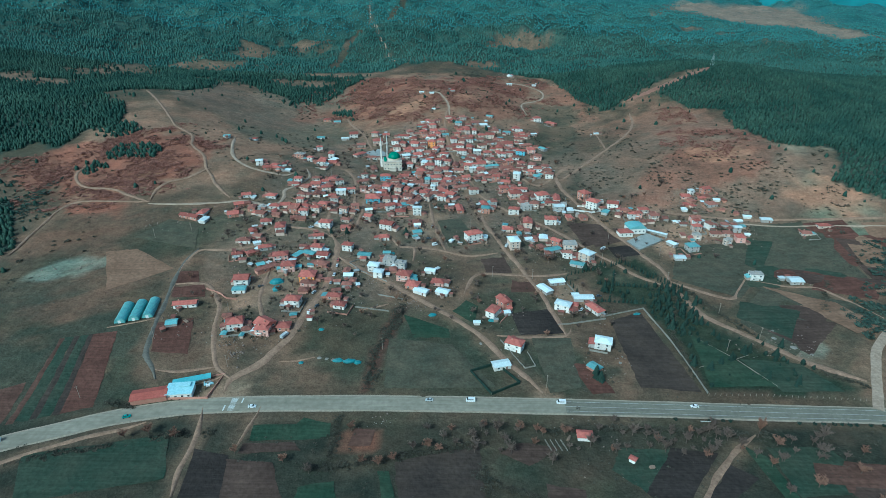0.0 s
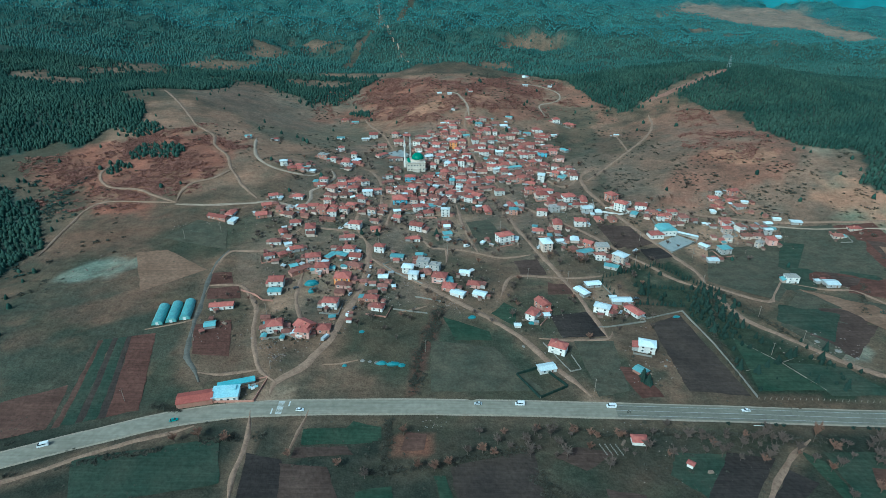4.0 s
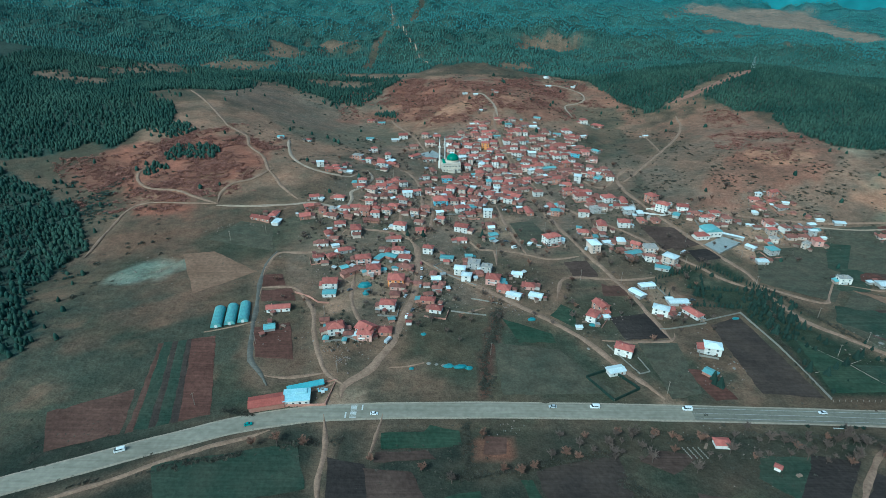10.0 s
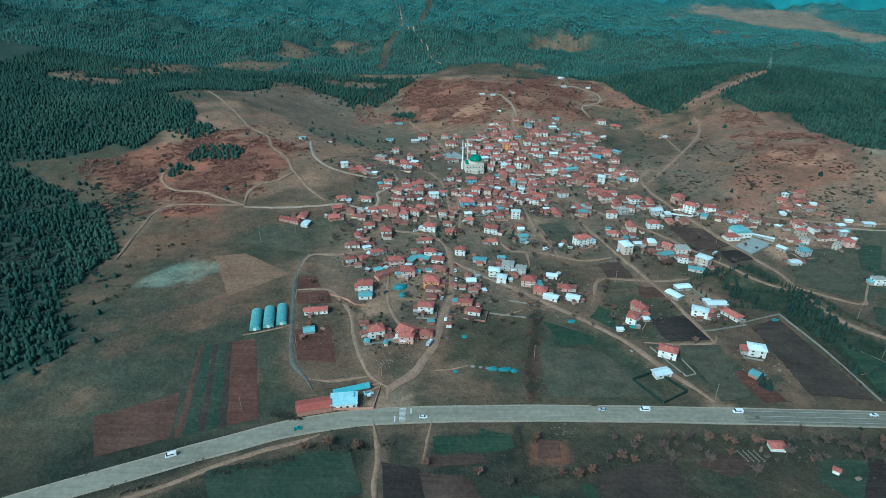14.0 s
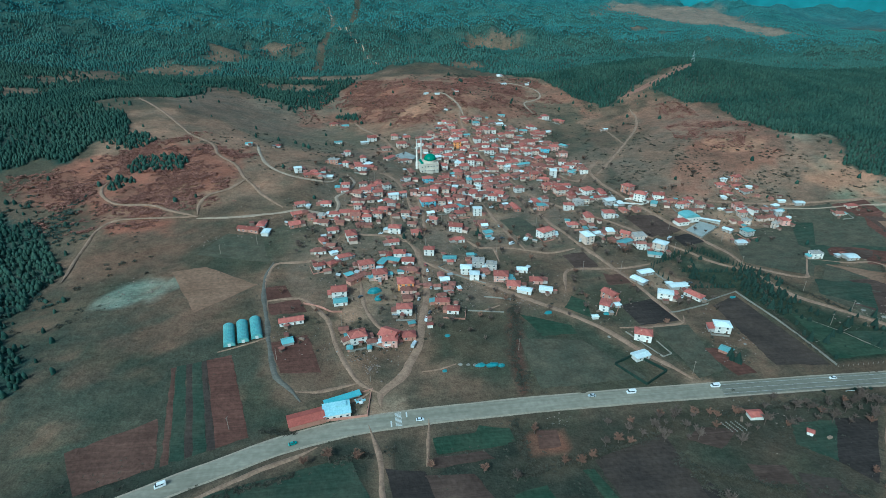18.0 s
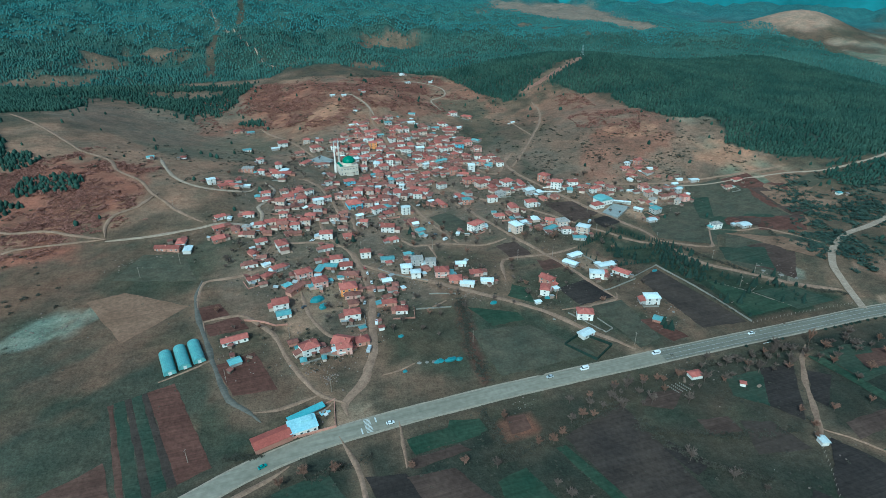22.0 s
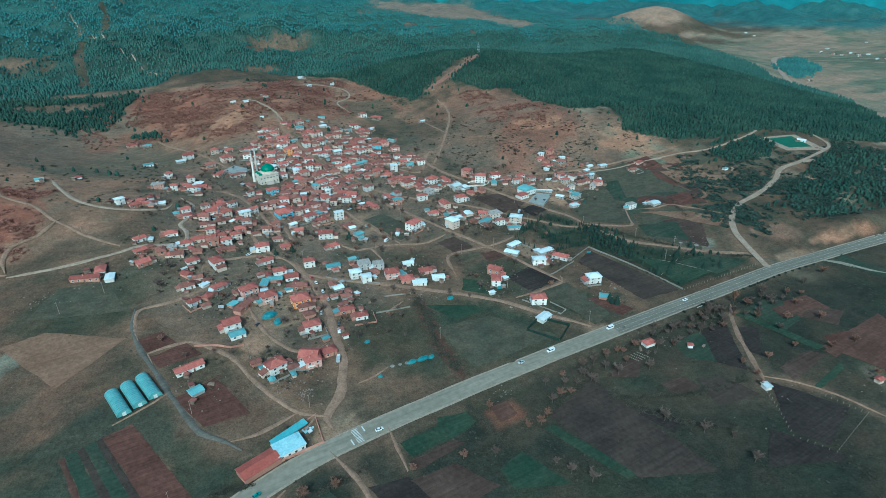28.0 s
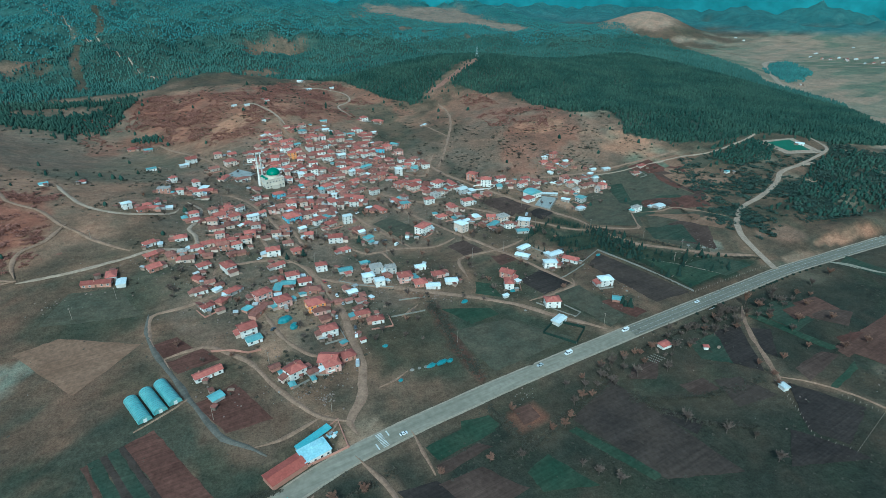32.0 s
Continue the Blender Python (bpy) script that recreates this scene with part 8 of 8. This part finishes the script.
shrubs("scrub", [(354.1, 350.5, 70, 40, 20), (308.8, 308.5, 40, 30, 0), (425.4, 309.4, 80, 40, 10), (405.9, 380.1, 80, 60, 0), (535.5, 317.7, 90, 50, 0)], 3.4, 0.7, (1.6, 3.4), EAST_MAT, "dense dark thicket beside the winding road", 100)
shrubs("scrub", [(-432, 443, 70, 60, 20), (-397, 395, 50, 40, 0)], 3.2, 0.6, (1.2, 2.8), EAST_MAT, "dark thicket below the western pines", 105)
shrubs("east_scrub", [(489.8, 308.8, 80, 40, 10), (399.4, 300.7, 50, 24, 30), (558.7, 340.1, 60, 34, 0)], 2.6, 0.95, (1.2, 2.6), EAST_MAT, "dense low dark thicket above the highway", 110, 1.0)
shrubs("ditch_brambles", [(-35.3, 316.5, 24, 4.5, 80), (-42.1, 272.9, 22, 3.5, 85)], 1.6, 0.8, (0.6, 1.5), SCRUB_MAT, "brown brambles filling the ditch", 118, 0.9)
X, Y, rng = scatter(320, 680, 220, 400, 4.3, lambda x, y: 0.95 * inside(x, y, WOOD_EAST) * np.clip(0.75 + 0.9 * ripple(x, y, 16, 62), 0.05, 1), 114)
grove("young_pines", X, Y, rng.uniform(3.0, 6.0, len(X)), NEAR_PINES, FOREST_MAT, "young pines in the thicket above the highway")
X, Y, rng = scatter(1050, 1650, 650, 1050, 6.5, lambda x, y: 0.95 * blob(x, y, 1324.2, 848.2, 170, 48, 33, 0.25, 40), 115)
grove("pine_clump", X, Y, rng.uniform(6, 10, len(X)), FAR_PINES, HAZED_FOREST_MAT, "dark pine clump beside the far valley road, paled by haze in its colour")
X, Y, rng = scatter(340, 560, 325, 470, 3.6, lambda x, y: 0.9 * inside(x, y, CLUMP_EAST), 113)
grove("pine_clump", X, Y, rng.uniform(3.0, 6.0, len(X)), NEAR_PINES, FOREST_MAT, "clump of dark pines below the football pitch")
X, Y, rng = scatter(-430, -110, 500, 840, 3.4, lambda x, y: 0.9 * np.maximum.reduce([blob(x, y, *z, 0.4, 14) for z in ((-335.7, 570.3, 32, 15, 15), (-360.9, 540.7, 14, 9, 0), (-156.5, 817.6, 20, 8, -30), (-374.5, 624.0, 24, 18, 0))]), 120)
grove("hillside_pines", X, Y, rng.uniform(3.2, 6.5, len(X)), NEAR_PINES, FOREST_MAT, "clump of dark pines on the heath")
X, Y, rng = scatter(-480, 520, 380, 1000, 15, lambda x, y: 0.05 * (1 - forest_cover(x, y)) * ((y > 460) | (x > -150)) * (np.hypot((x - 10) / 1.1, y - 540) > 150), 140)
grove("pine_saplings", X, Y, rng.uniform(3, 7, len(X)), NEAR_PINES, FOREST_MAT, "scattered young pines on the open slopes")

# brambles along ditches and field edges
DITCHES = [[(-31.5, 336.8), (-37.1, 306.7), (-43.4, 289.5), (-44.8, 269.1), (-44.5, 255.0)], [(-65.9, 196.3), (-49.4, 197.6), (-33.9, 201.8), (-23.3, 204.9), (-3.9, 208.2), (16.3, 212.5)], [(20.5, 197.9), (23.8, 180.3), (35.0, 162.7), (55.8, 146.3)],
           [(-168.1, 209.1), (-188.6, 203.8), (-213.0, 197.5), (-242.3, 186.1)], [(-55.7, 232.6), (-56.3, 208.2), (-58.1, 196.4)], [(53.8, 222.9), (87.4, 226.4), (116.4, 225.0), (145.4, 223.6), (169.5, 222.1)], [(-149.7, 215.3), (-136.1, 217.5), (-120.5, 218.8)],
           [(175.7, 383.4), (193.2, 335.7), (205.0, 305.2), (223.6, 277.4), (245.6, 260.9)], [(171.4, 370.6), (166.4, 348.8), (150.9, 315.8), (149.4, 267.1)], [(266.7, 340.5), (281.2, 365.1), (294.0, 383.3)], [(-188.6, 241.0), (-178.9, 238.2), (-171.1, 236.4)], [(15.7, 194.9), (55.0, 175.9), (94.1, 166.8)]]
hx, hy = [], []
for line in DITCHES:
    for q in smooth_line(line, 0.55):
        for _ in range(2):
            if veg.random() < 0.8:
                spread = 1.3
                hx.append(q.x + veg.gauss(0, spread)), hy.append(q.y + veg.gauss(0, spread))
hx, hy = np.array(hx), np.array(hy)
grove("bramble_hedge", hx, hy, np.random.default_rng(5).uniform(0.7, 1.9, len(hx)), BUSHES, SCRUB_MAT, "tangled dark brambles along ditches", 0.0)

# weeds and tussocks over the valley meadows and verges
X, Y, rng = scatter(-300, 300, 60, 232, 3.2, lambda x, y: 0.42 * np.clip(0.35 + 1.2 * ripple(x, y, 18, 8), 0, 1), 150)
grove("tussocks", X, Y, rng.uniform(0.5, 1.3, len(X)), BUSHES, SCRUB_MAT, "dark weeds and tussocks on the valley floor", 0.1, 0.7)
X, Y, rng = scatter(-330, 300, 245, 420, 3.4, lambda x, y: 0.16 * np.clip(0.1 + 1.2 * ripple(x, y, 20, 9), 0, 1), 151)
grove("tussocks", X, Y, rng.uniform(0.4, 1.1, len(X)), BUSHES, SCRUB_MAT, "weeds and tussocks on the meadows", 0.1, 0.7)

# stones, stacked wood and litter about the yards
PEBBLES = [stone_model(s + 70, 5) for s in range(4)]
sx, sy = [], []
for hx0, hy0 in homes:
    for _ in range(14):
        sx.append(hx0 + veg.gauss(0, 11)), sy.append(hy0 + veg.gauss(0, 11))
for cx, cy, n, sp in ((-33.4, 228.2, 20, 4), (-130.5, 283.1, 45, 3), (-149.7, 306.0, 45, 3.4), (-25.7, 339.1, 40, 6), (100.5, 272.3, 22, 8), (219.7, 301.0, 130, 13), (-293.5, 383.0, 50, 12), (-256.8, 443.5, 30, 9), (-141.1, 293.9, 30, 4)):
    for _ in range(n):
        sx.append(cx + veg.gauss(0, sp)), sy.append(cy + veg.gauss(0, sp * 0.7))
sx, sy = np.array(sx), np.array(sy)
g = np.random.default_rng(8)
half = g.random(len(sx)) < 0.6
grove("yard_litter", sx[half], sy[half], g.uniform(0.2, 0.55, half.sum()), PEBBLES, PALE_STONE, "pale stones, stacked wood and litter about the yards", 0.15)
grove("yard_litter", sx[~half], sy[~half], g.uniform(0.4, 1.1, (~half).sum()), PEBBLES, material("weathered_timber", (0.13, 0.10, 0.085), (0.24, 0.18, 0.145), 1.5, 0.95, 0.2), "weathered timber and scrap about the yards", 0.15)

# dark shrubs and woodpiles crowding the village gardens
gx2, gy2 = [], []
for hx0, hy0 in homes:
    for _ in range(7):
        gx2.append(hx0 + veg.gauss(0, 10)), gy2.append(hy0 + veg.gauss(0, 10))
gx2, gy2 = np.array(gx2), np.array(gy2)
grove("garden_shrubs", gx2, gy2, np.random.default_rng(31).uniform(0.6, 2.0, len(gx2)), BUSHES, SCRUB_MAT, "dark garden shrubs and woodpiles between the houses", 0.0, 1.1)

# small sheds and lean-tos crowding the yards, past counting
CLUTTER_MATS = [material("rough_shed_walls", (0.13, 0.095, 0.075), (0.30, 0.22, 0.17), 2.0, 0.95, 0.2, island=0.7),
                material("old_tile_and_rust_roofing", (0.15, 0.062, 0.048), (0.29, 0.115, 0.085), 2.5, 0.9, 0.3, island=0.7),
                material("bleached_sheet_roofing", (0.30, 0.31, 0.30), (0.46, 0.47, 0.46), 2.5, 0.6, 0.1, island=0.6)]
nook = random.Random(88)
taken = [tuple(q) for q in spots]
cv, cf, cm = [], [], []
while len(cm) < 430 * 11:
    bx, by = nook.choice(homes[:480])
    a, r = nook.uniform(0, 2 * math.pi), nook.uniform(5.0, 8.5)
    px, py = bx + r * math.cos(a), by + r * math.sin(a)
    if min(math.hypot(px - q[0], py - q[1]) for q in taken) < 4.3 or np.hypot(lanes[:, 0] - px, lanes[:, 1] - py).min() < 4.0 or py < 300:
        continue
    taken.append((px, py))
    w, d, h, t = nook.uniform(2.0, 5.0), nook.uniform(1.8, 3.2), nook.uniform(1.7, 2.5), nook.uniform(0, math.pi)
    kind = 2 if nook.random() < 0.22 else 1
    z = ground_z(px, py)
    body, lid = box(0, 0, -1.0, h, w, d), slab_roof(w + 0.5, d + 0.5, h, nook.uniform(0.3, 0.8))
    for (v, f), m in ((body, 0), (lid, kind)):
        o = len(cv)
        cv += [(px + p[0] * math.cos(t) - p[1] * math.sin(t), py + p[0] * math.sin(t) + p[1] * math.cos(t), z + p[2]) for p in v]
        f = f if m else f[2:] + f[:1]
        cf += [tuple(i + o for i in q) for q in f]
        cm += [m] * len(f)
huddle = mesh_object("outbuildings", cv, cf, CLUTTER_MATS)
huddle.data.polygons.foreach_set("material_index", cm)
tagged(huddle, "small timber and block sheds crowding the village yards", "sheds", kind="stuff")
